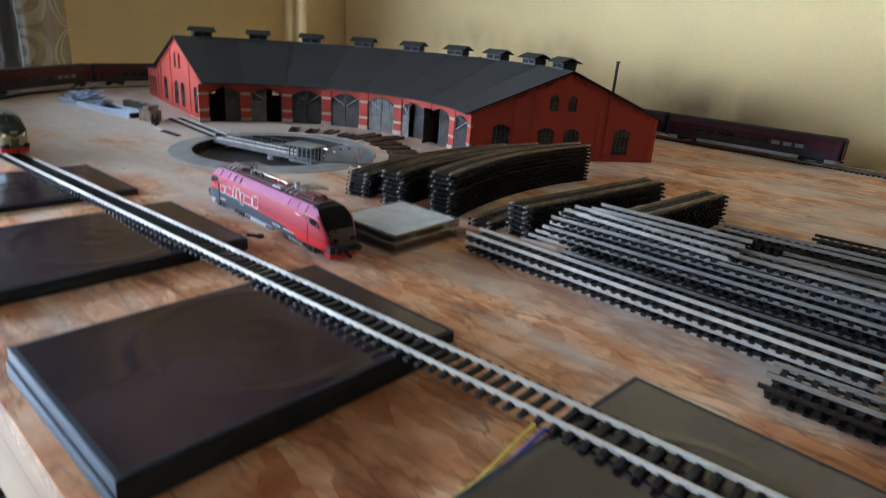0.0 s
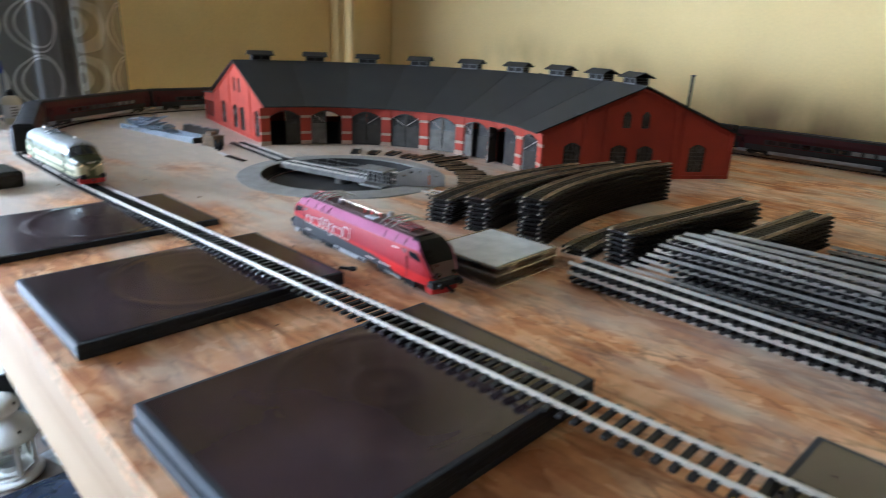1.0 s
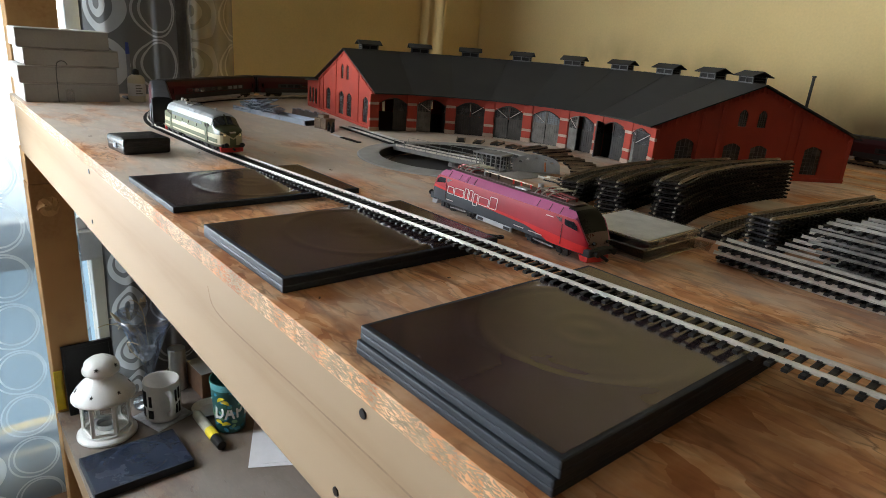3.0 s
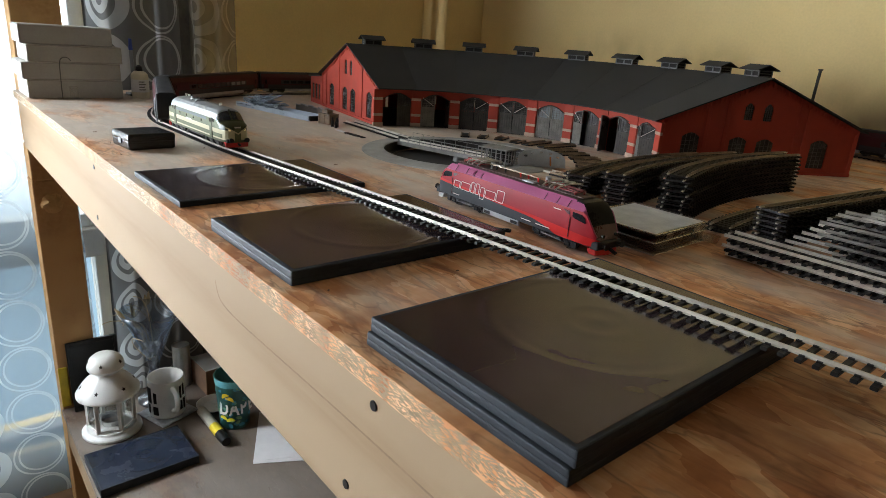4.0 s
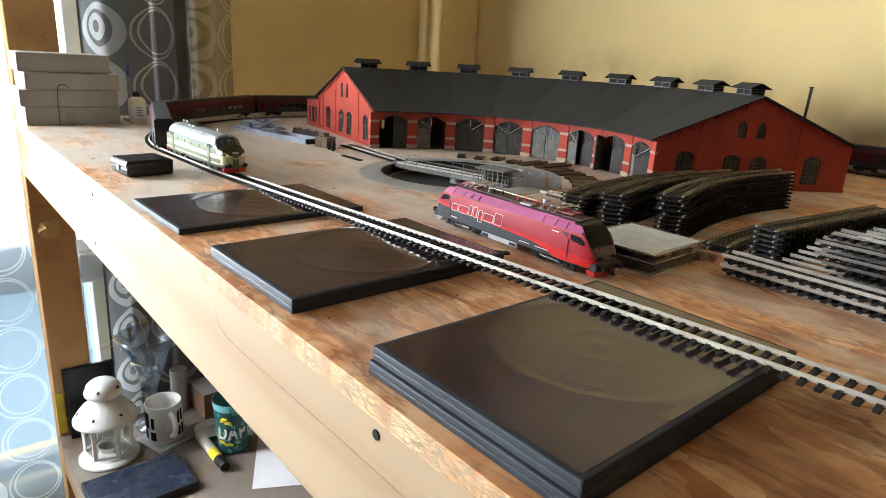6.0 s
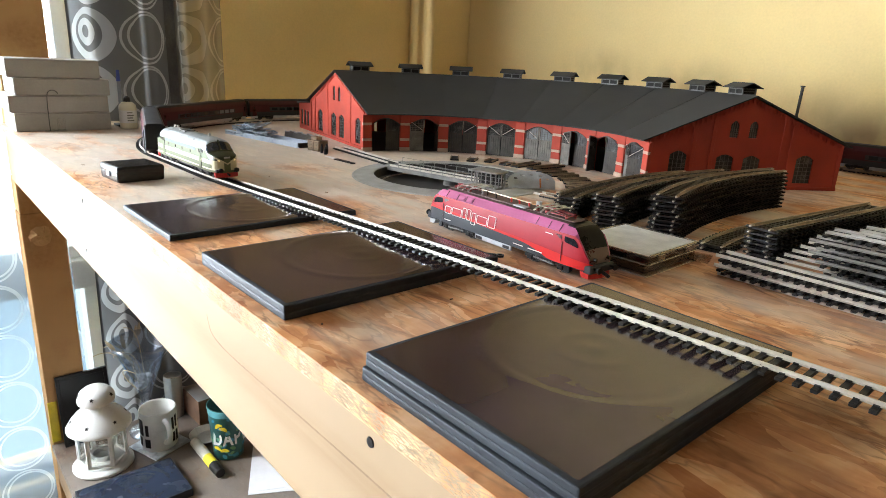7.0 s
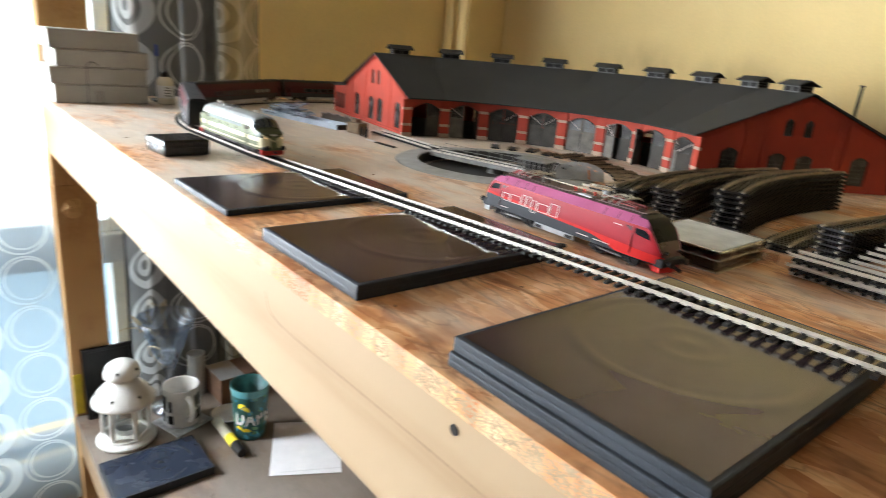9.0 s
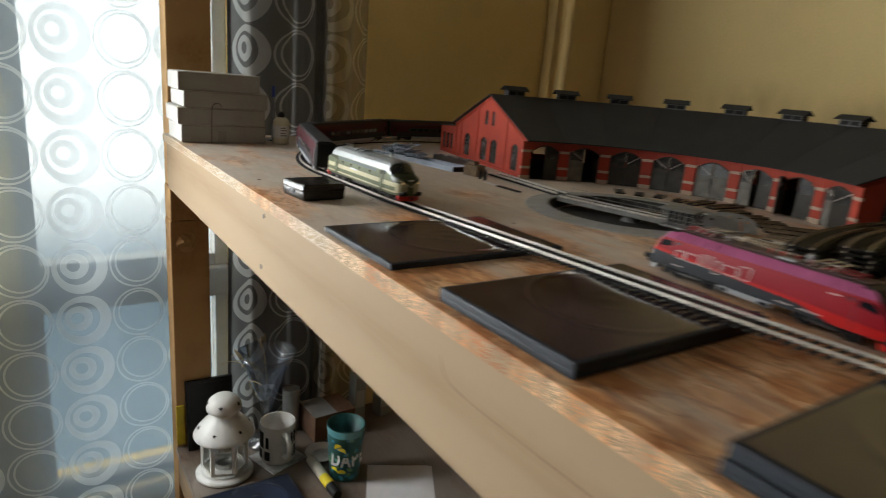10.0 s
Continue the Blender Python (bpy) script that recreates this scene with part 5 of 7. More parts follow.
M_WHEEL = mat("wheel_steel", (0.10, 0.095, 0.09), 0.4, metal=0.7, vary=0.2)
M_PANTO = mat("dull_red_iron", (0.24, 0.016, 0.014), 0.45, vary=0.15)
M_LAMP = glow_mat("warm_headlamp", (1.0, 0.72, 0.36), 0.9)
M_DKGREEN = mat("dark_olive_green", (0.040, 0.050, 0.022), 0.35, vary=0.12, spec=0.3)
M_REDPAINT = mat("signal_red", (0.55, 0.02, 0.015), 0.4, vary=0.1)
M_BLUEGREY = mat("blue_grey_panel", (0.10, 0.12, 0.115), 0.5, vary=0.15, spec=0.2)


def diesel(m):
    """A bulldog-nosed diesel: green body with cream bands under a silver roof."""
    t = thing("diesel_locomotive", "olive green model diesel locomotive with cream stripes and silver roof", "model locomotive", m)
    st = mirror_x([(0.0, 0.0172, 0.0470), (0.060, 0.0172, 0.0470), (0.070, 0.0171, 0.0468), (0.0775, 0.0169, 0.0455), (0.0795, 0.0168, 0.0440), (0.0835, 0.0167, 0.0390), (0.0870, 0.0166, 0.0345),
                   (0.0890, 0.0164, 0.0332), (0.0945, 0.0156, 0.0320), (0.0990, 0.0140, 0.0305), (0.1020, 0.0115, 0.0292), (0.1036, 0.0080, 0.0284), (0.1042, 0.0040, 0.0280)][1:])

    def rows(x, w, h):
        k = (h - 0.0265) / (0.0470 - 0.0265)
        up = lambda z: 0.0265 + (z - 0.0265) * k
        return [(w * 0.93, 0.0085), (w, 0.0098), (w, 0.0116), (w, 0.0134), (w, 0.0182), (w, 0.0234), (w, up(0.0345)), (w * 0.985, up(0.0375)), (w * 0.90, up(0.0415)), (w * 0.72, up(0.0445)), (w * 0.45, up(0.0463)), (w * 0.15, up(0.0470))]

    def pick(x, row):
        ax = abs(x)
        if 0.0795 < ax < 0.0872 and row >= 6:
            return 4
        if ax > 0.0872 and row >= 5:
            return 3
        return {0: 0, 1: 0, 2: 1, 3: 0 if ax < 0.092 else 1, 4: 1, 5: 0}.get(row, 2)

    skin(st, rows, pick, [M_GREEN, M_CREAMY, M_ROOFSILVER, M_DKGREEN, M_GLASSDARK], "body", t, "olive body with cream bands")
    for s in (-1, 1):
        part("panel", cube(-0.058, 0.050, s * 0.0173 - 0.0002, s * 0.0173 + 0.0002, 0.0300, 0.0338, 0.0002, 1), M_BLUEGREY, t, "long blue-grey louvre panel")
        for x in (-0.045, -0.020, 0.004, 0.032):
            part("side_window", cube(x - 0.0012, x + 0.0012, s * 0.0173 - 0.0002, s * 0.0173 + 0.0003, 0.0258, 0.0290, 0.0003, 1), M_GLASSDARK, t)
        for x in (-0.066, 0.062):
            part("cab_door", cube(x - 0.0035, x + 0.0035, s * 0.0173 - 0.0002, s * 0.0173 + 0.0003, 0.0110, 0.0345, 0.0003, 1), M_GREEN, t)
            part("cab_window", cube(x - 0.0022, x + 0.0022, s * 0.0175 - 0.0002, s * 0.0175 + 0.0003, 0.0290, 0.0335, 0.0002, 1), M_GLASSDARK, t)
            part("door_gap", cube(x + 0.0048, x + 0.0055, s * 0.0173 - 0.0002, s * 0.0173 + 0.0002, 0.0105, 0.0350), M_BLACK, t)
            part("cab_window", cube(x + 0.0085 * (1 if x > 0 else -1) - 0.0025, x + 0.0085 * (1 if x > 0 else -1) + 0.0025, s * 0.0171 - 0.0002, s * 0.0171 + 0.0003, 0.0300, 0.0340, 0.0002, 1), M_GLASSDARK, t)
        part("nameplate", cube(-0.022, -0.004, s * 0.01725 - 0.0001, s * 0.01725 + 0.0002, 0.0222, 0.0244), M_SILVER, t)
        # radiators' fans and hoops on the roof
    for x in (-0.030, -0.014):
        bm = lathe(bmesh.new(), [(0.0070, 0.0), (0.0072, 0.0016), (0.0062, 0.0018), (0.0058, 0.0009), (0.0022, 0.0009), (0.0018, 0.0016), (0.0, 0.0017)], 24, (x, 0, 0.0464))
        f = part("roof_fan", bm, M_ROOFSILVER, t, "round roof fan with dark hoop")
        bm = bmesh.new()
        pts = [(x + 0.0075, 0.0095 * math.cos(math.pi * k / 8), 0.0445 + 0.0042 * math.sin(math.pi * k / 8)) for k in range(9)]
        for a, b in zip(pts, pts[1:]):
            rod(bm, a, b, 0.0004, 5)
        part("hoop", bm, M_BLACK, f)
    for x in (-0.072, -0.060, 0.048):
        bm = bmesh.new()
        rod(bm, (x, 0.002, 0.0455), (x, 0.002, 0.0490), 0.0009, 8)
        rod(bm, (x - 0.002, 0.002, 0.0490), (x + 0.003, 0.002, 0.0494), 0.0008, 8, 0.0014)
        part("horn", bm, M_SILVER, t)
    for x in (-0.052, -0.002, 0.020, 0.040):
        bm = bmesh.new()
        for k in range(8):
            a, b = math.pi * (k + 0.4) / 8.8, math.pi * (k + 1.4) / 8.8
            rod(bm, (x, 0.0168 * math.cos(a), 0.0370 + 0.0101 * math.sin(a) ** 0.8), (x, 0.0168 * math.cos(b), 0.0370 + 0.0101 * max(0.0, math.sin(b)) ** 0.8), 0.00025, 4)
        part("roof_seam", bm, M_ROOFSILVER, t)
    for s in (-1, 1):
        # nose: cream wings, lamps, centre post, buffer beam, red cowcatcher
        part("screen_post", rod(bmesh.new(), (s * 0.0785, 0, 0.0456), (s * 0.0876, 0, 0.0343), 0.0011, 8), M_DKGREEN, t)
        for e in (-1, 1):
            part("headlamp", rod(bmesh.new(), (s * 0.1010, e * 0.0092, 0.0243), (s * 0.1032, e * 0.0094, 0.0243), 0.0015, 14), M_LAMP if s > 0 else M_GLASSDARK, t, "small round headlamp")
            part("lamp_rim", rod(bmesh.new(), (s * 0.1005, e * 0.0092, 0.0243), (s * 0.1026, e * 0.0094, 0.0243), 0.0022, 14), M_SILVER, t)
        for e in (-1, 1):
            bm = bmesh.new()
            arm = [(0.0138, 0.0262, 0.0996), (0.0105, 0.0248, 0.1027), (0.0060, 0.0222, 0.1044), (0.0, 0.0186, 0.1052)]
            sweep(bm, [[(s * x, e * y, z), (s * (x + 0.0006), e * y, z), (s * (x + 0.0006), e * y, z + 0.0016), (s * x, e * y, z + 0.0016)] for y, z, x in arm])
            part("nose_wing", bm, M_CREAMY, t, "cream wing sweeping to a V on the nose")
        part("nose_badge", cube(min(s * 0.1035, s * 0.1047), max(s * 0.1035, s * 0.1047), -0.004, 0.004, 0.0262, 0.0280, 0.0003, 1), M_SILVER, t)
        part("buffer_beam", cube(min(s * 0.098, s * 0.1035), max(s * 0.098, s * 0.1035), -0.0135, 0.0135, 0.0085, 0.0128, 0.0008, 1), M_BLACK, t)
        bm = bmesh.new()
        sweep(bm, [[(s * 0.096, y, 0.0090), (s * (0.1045 - abs(y) * 0.25), y, 0.0090), (s * (0.1055 - abs(y) * 0.3), y * 0.96, 0.0030), (s * 0.098, y * 0.96, 0.0030)] for y in (-0.0145, -0.007, 0, 0.007, 0.0145)])
        part("cowcatcher", bm, M_REDPAINT, t, "red plough under the buffer beam")
        buffers(t, s * 0.1030, s)
        part("coupling", rod(bmesh.new(), (s * 0.103, 0, 0.0075), (s * 0.1095, 0, 0.0065), 0.0013, 8), M_BLACK, t)
        bogie(t, s * 0.062, 3, 0.040)
    part("fuel_tank", cube(-0.026, 0.026, -0.0130, 0.0130, 0.0045, 0.0092, 0.001, 1), M_BLACK, t)
    return t


def electric(m):
    """A smooth-nosed electric locomotive: red over anthracite, maroon roof, two folded current collectors."""
    t = thing("electric_locomotive", "glossy red model electric locomotive with dark skirt, on the board", "model locomotive", m)
    half = [(0.012, 0.0174, 0.0458), (0.024, 0.0174, 0.0458), (0.034, 0.0174, 0.0458), (0.041, 0.0174, 0.0458), (0.047, 0.0174, 0.0458), (0.052, 0.0174, 0.0458), (0.057, 0.0174, 0.0458),
            (0.062, 0.0174, 0.0458), (0.069, 0.0174, 0.0458), (0.077, 0.0173, 0.0457), (0.0815, 0.0172, 0.0450), (0.0850, 0.0171, 0.0436), (0.0885, 0.0169, 0.0408), (0.0920, 0.0166, 0.0366),
            (0.0950, 0.0162, 0.0322), (0.0980, 0.0155, 0.0272), (0.1005, 0.0146, 0.0228), (0.1022, 0.0134, 0.0196), (0.1034, 0.0116, 0.0174), (0.1040, 0.0092, 0.0162)]
    st = [(-x, w, h) for x, w, h in reversed(half)] + [(0.0, 0.0174, 0.0458)] + half

    def skirt(x):
        """Upper edge of the anthracite: falling gently, then sweeping down to a point."""
        if x < 0.030:
            return 0.0228 - 0.0050 * (x + 0.10) / 0.13
        k = min(1.0, (x - 0.030) / 0.033)
        return 0.0178 - 0.0077 * k ** 1.6

    def flash(x):
        """Upper edge of the bright red flash above the anthracite."""
        if x < 0.020:
            return skirt(x) + 0.0026
        return 0.0208 - 0.0040 * min(1.0, (x - 0.020) / 0.08) ** 1.3

    def rows(x, w, h):
        cap = lambda z, k: min(z, h - 0.00025 * k)
        g, f = max(skirt(x), 0.0101), max(flash(x), 0.0108)
        k = 0.74 + 0.16 * max(0.0, min(1.0, (abs(x) - 0.084) / 0.008))
        return [(w * 0.90, 0.0092), (w * 0.985, 0.0097), (w, cap(g, 7)), (w, cap(f, 6)), (w, cap(0.0362, 5)), (w * 0.985, cap(0.0374, 4)), (w * k, cap(0.0432, 3)), (w * (k - 0.07), cap(0.0446, 2)), (w * (k - 0.18), cap(0.0452, 1)), (w * 0.2, h)]

    def pick(x, row):
        ax = abs(x)
        if 0.0775 < ax < 0.0850 and row >= 6:
            return 5
        if 0.0850 < ax < 0.0980 and row >= 6:
            return 4
        if ax > 0.0980 and row >= 6 or ax > 0.1020 and row >= 3:
            return 6
        if row <= 1:
            return 1
        if row == 2:
            return 2
        if row <= 4:
            return 0
        return 3 if row <= 6 else 7

    skin(st, rows, pick, [M_RJ_RED, M_RJ_GREY, M_RJ_BRIGHT, M_RJ_ROOF_SHEEN, M_SCREEN, M_BLACK, M_RJ_NOSE, M_ROOFWALK], "body", t, "glossy red body over an anthracite skirt")
    for s in (-1, 1):
        for x in (-0.074, -0.058, -0.046, -0.036, 0.046, 0.060, 0.072):
            m = Matrix.Translation((x, s * 0.01505, 0.0405)) @ Matrix.Rotation(s * radians(-54), 4, "X")
            part("roof_seam", block(bmesh.new(), -0.00025, 0.00025, -0.0036, 0.0036, -0.0002, 0.0002, m=m), M_RJ_NOSE, t)
        for x in (-0.052, -0.041):
            m = Matrix.Translation((x, s * 0.01505, 0.0405)) @ Matrix.Rotation(s * radians(-54), 4, "X")
            part("roof_vent", block(bmesh.new(), -0.0042, 0.0042, -0.0024, 0.0024, -0.0002, 0.0005, 0.0002, 1, m), M_RJ_ROOF_SHEEN, t, "raised roof louvre")
        # dark wedge behind each cab window, bogie springs and dampers, hand rails
        for e in (-1, 1):
            pts = [(e * 0.0685, 0.0352), (e * 0.0755, 0.0352), (e * 0.0755, 0.0318), (e * 0.0735, 0.0322)]
            bm = bmesh.new()
            plate(bm, pts if e > 0 else pts[::-1], [], 0.0003, Matrix.Translation((0, s * 0.01745 - (0.0003 if s < 0 else 0), 0)))
            part("vent_wedge", bm, M_RJ_NOSE, t)
            part("hand_rail", rod(bmesh.new(), (e * 0.0767, s * 0.0178, 0.0125), (e * 0.0767, s * 0.0178, 0.0300), 0.0003, 6), M_RJ_NOSE, t)
            for d in (-0.009, 0.009):
                bm = bmesh.new()
                for k in range(5):
                    rod(bm, (e * 0.058 + d, s * 0.0148, 0.0050 + k * 0.0009), (e * 0.058 + d, s * 0.0148, 0.0055 + k * 0.0009), 0.0017, 10)
                part("bogie_spring", bm, M_BLACK, t)
            part("damper", rod(bmesh.new(), (e * 0.046, s * 0.0160, 0.0072), (e * 0.069, s * 0.0160, 0.0064), 0.0008, 8), M_WHEEL, t)
            part("step", cube(min(e * 0.0800, e * 0.0850), max(e * 0.0800, e * 0.0850), s * 0.0150 - 0.001, s * 0.0150 + 0.001, 0.0035, 0.0090, 0.0003, 1), M_BLACK, t)
        for x in (-0.024, 0.012):
            part("box_grille", cube(x - 0.004, x + 0.004, s * 0.0161 - 0.0002, s * 0.0161 + 0.0002, 0.0052, 0.0080), M_BLACK, t)
    for s in (-1, 1):
        # cab side windows, plain outlined shapes where the emblem stands, plates, steps
        for e in (-1, 1):
            bm = bmesh.new()
            a, b = e * 0.0785, e * 0.0925
            pts = [(a, 0.0312), (e * 0.0800, 0.0300), (b, 0.0282), (b - e * 0.0010, 0.0318), (e * 0.0878, 0.0348), (a, 0.0352)]
            plate(bm, pts if e > 0 else pts[::-1], [], 0.0004, Matrix.Translation((0, s * 0.01690 - (0.0005 if s < 0 else 0), 0)))
            part("cab_window", bm, M_SCREEN, t, "slanted cab side window")
        x = -0.074
        for ln, hh in ((0.007, 0.008), (0.0105, 0.0085), (0.004, 0.0115), (0.004, 0.0115), (0.0045, 0.0125), (0.0105, 0.0085), (0.0075, 0.012)):
            ln *= 1.36
            bm = bmesh.new()
            z0 = 0.0205 - (0.003 if 0.0122 < hh else 0)
            ring = lambda d: [(x + ln / 2 + (ln / 2 - d) * cx + (r_ - 0) * ux + 0.12 * (cz * (hh / 2 - d)), z0 + hh / 2 + (hh / 2 - d) * cz + r_ * uz) for r_ in (0.0012 if d == 0 else 0.0007,) for cx, cz in ((-1, -1), (1, -1), (1, 1), (-1, 1)) for ux, uz in (((-cx, 0), (-0.3 * cx, -0.3 * cz), (0, -cz)) if cx * cz < 0 else ((0, -cz), (-0.3 * cx, -0.3 * cz), (-cx, 0)))]
            plate(bm, ring(0), [ring(0.0006)], 0.0003, Matrix.Translation((0, s * 0.01755 - (0.0003 if s < 0 else 0), 0)))
            part("emblem_outline", bm, M_LETTER, t)
            x += ln + 0.0012
        part("skirt_box", cube(-0.030, 0.018, s * 0.0148 - 0.0012, s * 0.0148 + 0.0012, 0.0042, 0.0095, 0.0006, 1), M_PALEGREY, t, "pale grey equipment box")
        for x, ln in ((0.022, 0.012), (0.040, 0.016), (-0.075, 0.010)):
            part("data_bar", cube(x, x + ln, s * 0.0176 - 0.0001, s * 0.0176 + 0.0002, 0.0132, 0.0140), M_LETTER, t)
        part("data_bar", cube(0.058, 0.066, s * 0.0174 - 0.0001, s * 0.0174 + 0.0002, 0.0330, 0.0338), M_LETTER, t)
    part("roof_walk", cube(-0.080, 0.080, -0.0085, 0.0085, 0.0458, 0.0466, 0.0003, 1), M_ROOFWALK, t, "brown roof walkway")
    for x in (-0.030, -0.018, 0.002, 0.012, 0.024):
        bm = bmesh.new()
        rod(bm, (x, -0.003, 0.0464), (x, -0.003, 0.0505), 0.0009, 8)
        rod(bm, (x, -0.003, 0.0500), (x, -0.003, 0.0510), 0.0014, 8)
        part("insulator", bm, M_REDPAINT if x > 0 else M_BLACK, t)
    part("roof_bar", rod(bmesh.new(), (-0.052, -0.003, 0.0508), (0.026, -0.003, 0.0508), 0.0006, 8), M_RAIL_OLD, t)
    part("main_switch", rod(bmesh.new(), (0.030, 0.003, 0.0466), (0.030, 0.003, 0.0530), 0.0026, 12), M_PALEGREY, t)
    part("roof_hatch", cube(0.012, 0.026, -0.0110, -0.0045, 0.0462, 0.0478, 0.0004, 1), M_PALEGREY, t, "white roof hatch")
    for xc, d in ((-0.062, 1), (0.058, -1)):
        bm = bmesh.new()
        for y in (-0.0060, 0.0060):
            rod(bm, (xc - 0.0125, y, 0.0484), (xc + 0.0125, y, 0.0484), 0.0006, 6)
            for x in (-0.011, 0.011):
                rod(bm, (xc + x, y, 0.0455), (xc + x, y, 0.0486), 0.0011, 8)
        for x in (-0.0120, 0.0, 0.0120):
            rod(bm, (xc + x, -0.0060, 0.0484), (xc + x, 0.0060, 0.0484), 0.0006, 6)
        p = part("pantograph", bm, M_PANTO, t, "folded current collector with bright metal heads")
        bm = bmesh.new()
        for y in (-0.0050, 0.0050):
            rod(bm, (xc - d * 0.012, y, 0.0490), (xc + d * 0.014, y * 0.4, 0.0508), 0.0005, 6)
        rod(bm, (xc - d * 0.014, 0, 0.0496), (xc + d * 0.018, 0, 0.0514), 0.0009, 8)
        part("arm", bm, M_PANTO, p)
        for x in (-0.0055, 0.0020, 0.0095):
            bm = bmesh.new()
            pts = [(xc + d * 0.010 + x, y, z) for y, z in ((-0.0170, 0.0498), (-0.0130, 0.0518), (-0.0060, 0.0526), (0.0060, 0.0526), (0.0130, 0.0518), (0.0170, 0.0498))]
            for u, v in zip(pts, pts[1:]):
                rod(bm, u, v, 0.0008, 6)
            part("contact_bar", bm, M_SILVER, p, "bright metal contact bar")
        bm = bmesh.new()
        for y in (-0.008, 0.008):
            rod(bm, (xc + d * 0.010 - 0.008, y, 0.0522), (xc + d * 0.010 + 0.012, y, 0.0524), 0.0006, 6)
        part("head_frame", bm, M_SILVER, p)
    for x, y, r_, h_ in ((-0.044, 0.004, 0.0016, 0.0062), (-0.036, -0.004, 0.0012, 0.0050), (0.036, -0.005, 0.0018, 0.0058), (0.044, 0.003, 0.0014, 0.0066), (0.072, 0.002, 0.0012, 0.0040)):
        part("roof_insulator", lathe(bmesh.new(), [(r_, 0), (r_, h_ * 0.25), (r_ * 0.6, h_ * 0.3), (r_, h_ * 0.45), (r_ * 0.6, h_ * 0.6), (r_, h_ * 0.75), (r_ * 0.6, h_), (0, h_)], 10, (x, y, 0.0456)), M_PANTO if x > 0 else M_PALEGREY, t)
    for s in (-1, 1):
        bm = bmesh.new()
        sweep(bm, [[(s * 0.094, y, 0.0078), (s * (0.1055 - abs(y) * 0.2), y, 0.0078), (s * (0.1062 - abs(y) * 0.25), y, 0.0030), (s * 0.096, y, 0.0030)] for y in (-0.0135, -0.006, 0, 0.006, 0.0135)])
        part("plough", bm, M_REDPAINT if s > 0 else M_PALEGREY, t, "red plough" if s > 0 else "pale plough")
        part("buffer_beam", cube(min(s * 0.097, s * 0.1058), max(s * 0.097, s * 0.1058), -0.0150, 0.0150, 0.0078, 0.0150, 0.001, 1), M_RJ_GREY, t)
        buffers(t, s * 0.1050, s)
        part("coupling", rod(bmesh.new(), (s * 0.105, 0, 0.0085), (s * 0.1125, 0, 0.0060), 0.0016, 8), M_BLACK, t)
        for e in (-1, 1):
            part("headlamp", rod(bmesh.new(), (s * 0.1030, e * 0.0085, 0.0195), (s * 0.1055, e * 0.0085, 0.0195), 0.0016, 12), M_GLASSDARK, t)
        bogie(t, s * 0.058, 2, 0.034, wheel_r=0.0066)
    return t


def coach_proto():
    """A long smooth coach: red sides with a dark window band, grey skirt panel and chamfered roof."""
    t = thing("railway_coach", "red and dark grey model passenger coach with chamfered roof", "model coach", None, "passenger coaches")
    L = 0.148
    st = [(-L, 0.0160, 0.0462), (-L + 0.001, 0.0166, 0.0466)] + [(-L + 0.02 + k * 0.0515, 0.0166, 0.0466) for k in range(1, 5)] + [(L - 0.001, 0.0166, 0.0466), (L, 0.0160, 0.0462)]

    def rows(x, w, h):
        return [(w * 0.9, 0.0095), (w * 0.99, 0.0100), (w, 0.0190), (w, 0.0215), (w, 0.0300), (w * 0.99, 0.0345), (w * 0.80, 0.0425), (w * 0.66, h - 0.0008), (w * 0.3, h)]

    def pick(x, row):
        if abs(x) > L - 0.0008:
            return 3
        return {0: 1, 1: 1, 2: 0, 3: 0, 4: 0, 5: 0}.get(row, 2)

    skin(st, rows, pick, [M_COACH_RED, M_RJ_GREY, M_COACH_ROOF, M_BLACK], "body", t)
    for s in (-1, 1):
        part("window_band", cube(-0.098, 0.098, s * 0.0167 - 0.0002, s * 0.0167 + 0.0002, 0.0205, 0.0292, 0.0002, 1), M_RJ_GREY, t)
        for k in range(10):
            x = -0.086 + k * 0.0190
            part("pane", cube(x - 0.0068, x + 0.0068, s * 0.0170 - 0.0002, s * 0.0170 + 0.0003, 0.0217, 0.0282, 0.0002, 1), M_GLASSDARK if k > 2 else M_PANE_REFLECTION, t)
        part("skirt", cube(-0.088, 0.088, s * 0.0150 - 0.001, s * 0.0150 + 0.001, 0.0040, 0.0096, 0.0005, 1), M_PALEGREY, t, "pale grey skirt panel")
        for x in (-0.136, 0.136):
            part("door", cube(x - 0.0052, x + 0.0052, s * 0.0167 - 0.0002, s * 0.0167 + 0.0003, 0.0100, 0.0330, 0.0003, 1), M_COACH_RED, t)
            part("door_window", cube(x - 0.0018, x + 0.0018, s * 0.0170 - 0.0002, s * 0.0170 + 0.0003, 0.0205, 0.0300, 0.0003, 1), M_GLASSDARK, t)
            part("step_box", cube(x - 0.008, x + 0.008, s * 0.0150 - 0.001, s * 0.0150 + 0.001, 0.0042, 0.0094, 0.0004, 1), M_PALEGREY, t)
    for s in (-1, 1):
        part("gangway", cube(min(s * L, s * (L + 0.003)), max(s * L, s * (L + 0.003)), -0.0145, 0.0145, 0.0095, 0.0445, 0.0015, 1), M_BLACK, t, "black gangway bellows")
        bogie(t, s * 0.106, 2, 0.028)
        part("coupling", rod(bmesh.new(), (s * 0.148, 0, 0.007), (s * 0.1535, 0, 0.007), 0.0014, 8), M_BLACK, t)
    return t


M_ROOFWALK = mat("brown_walkway", (0.10, 0.055, 0.05), 0.5, vary=0.2)
RAILTOP = TIE_H + 0.0026


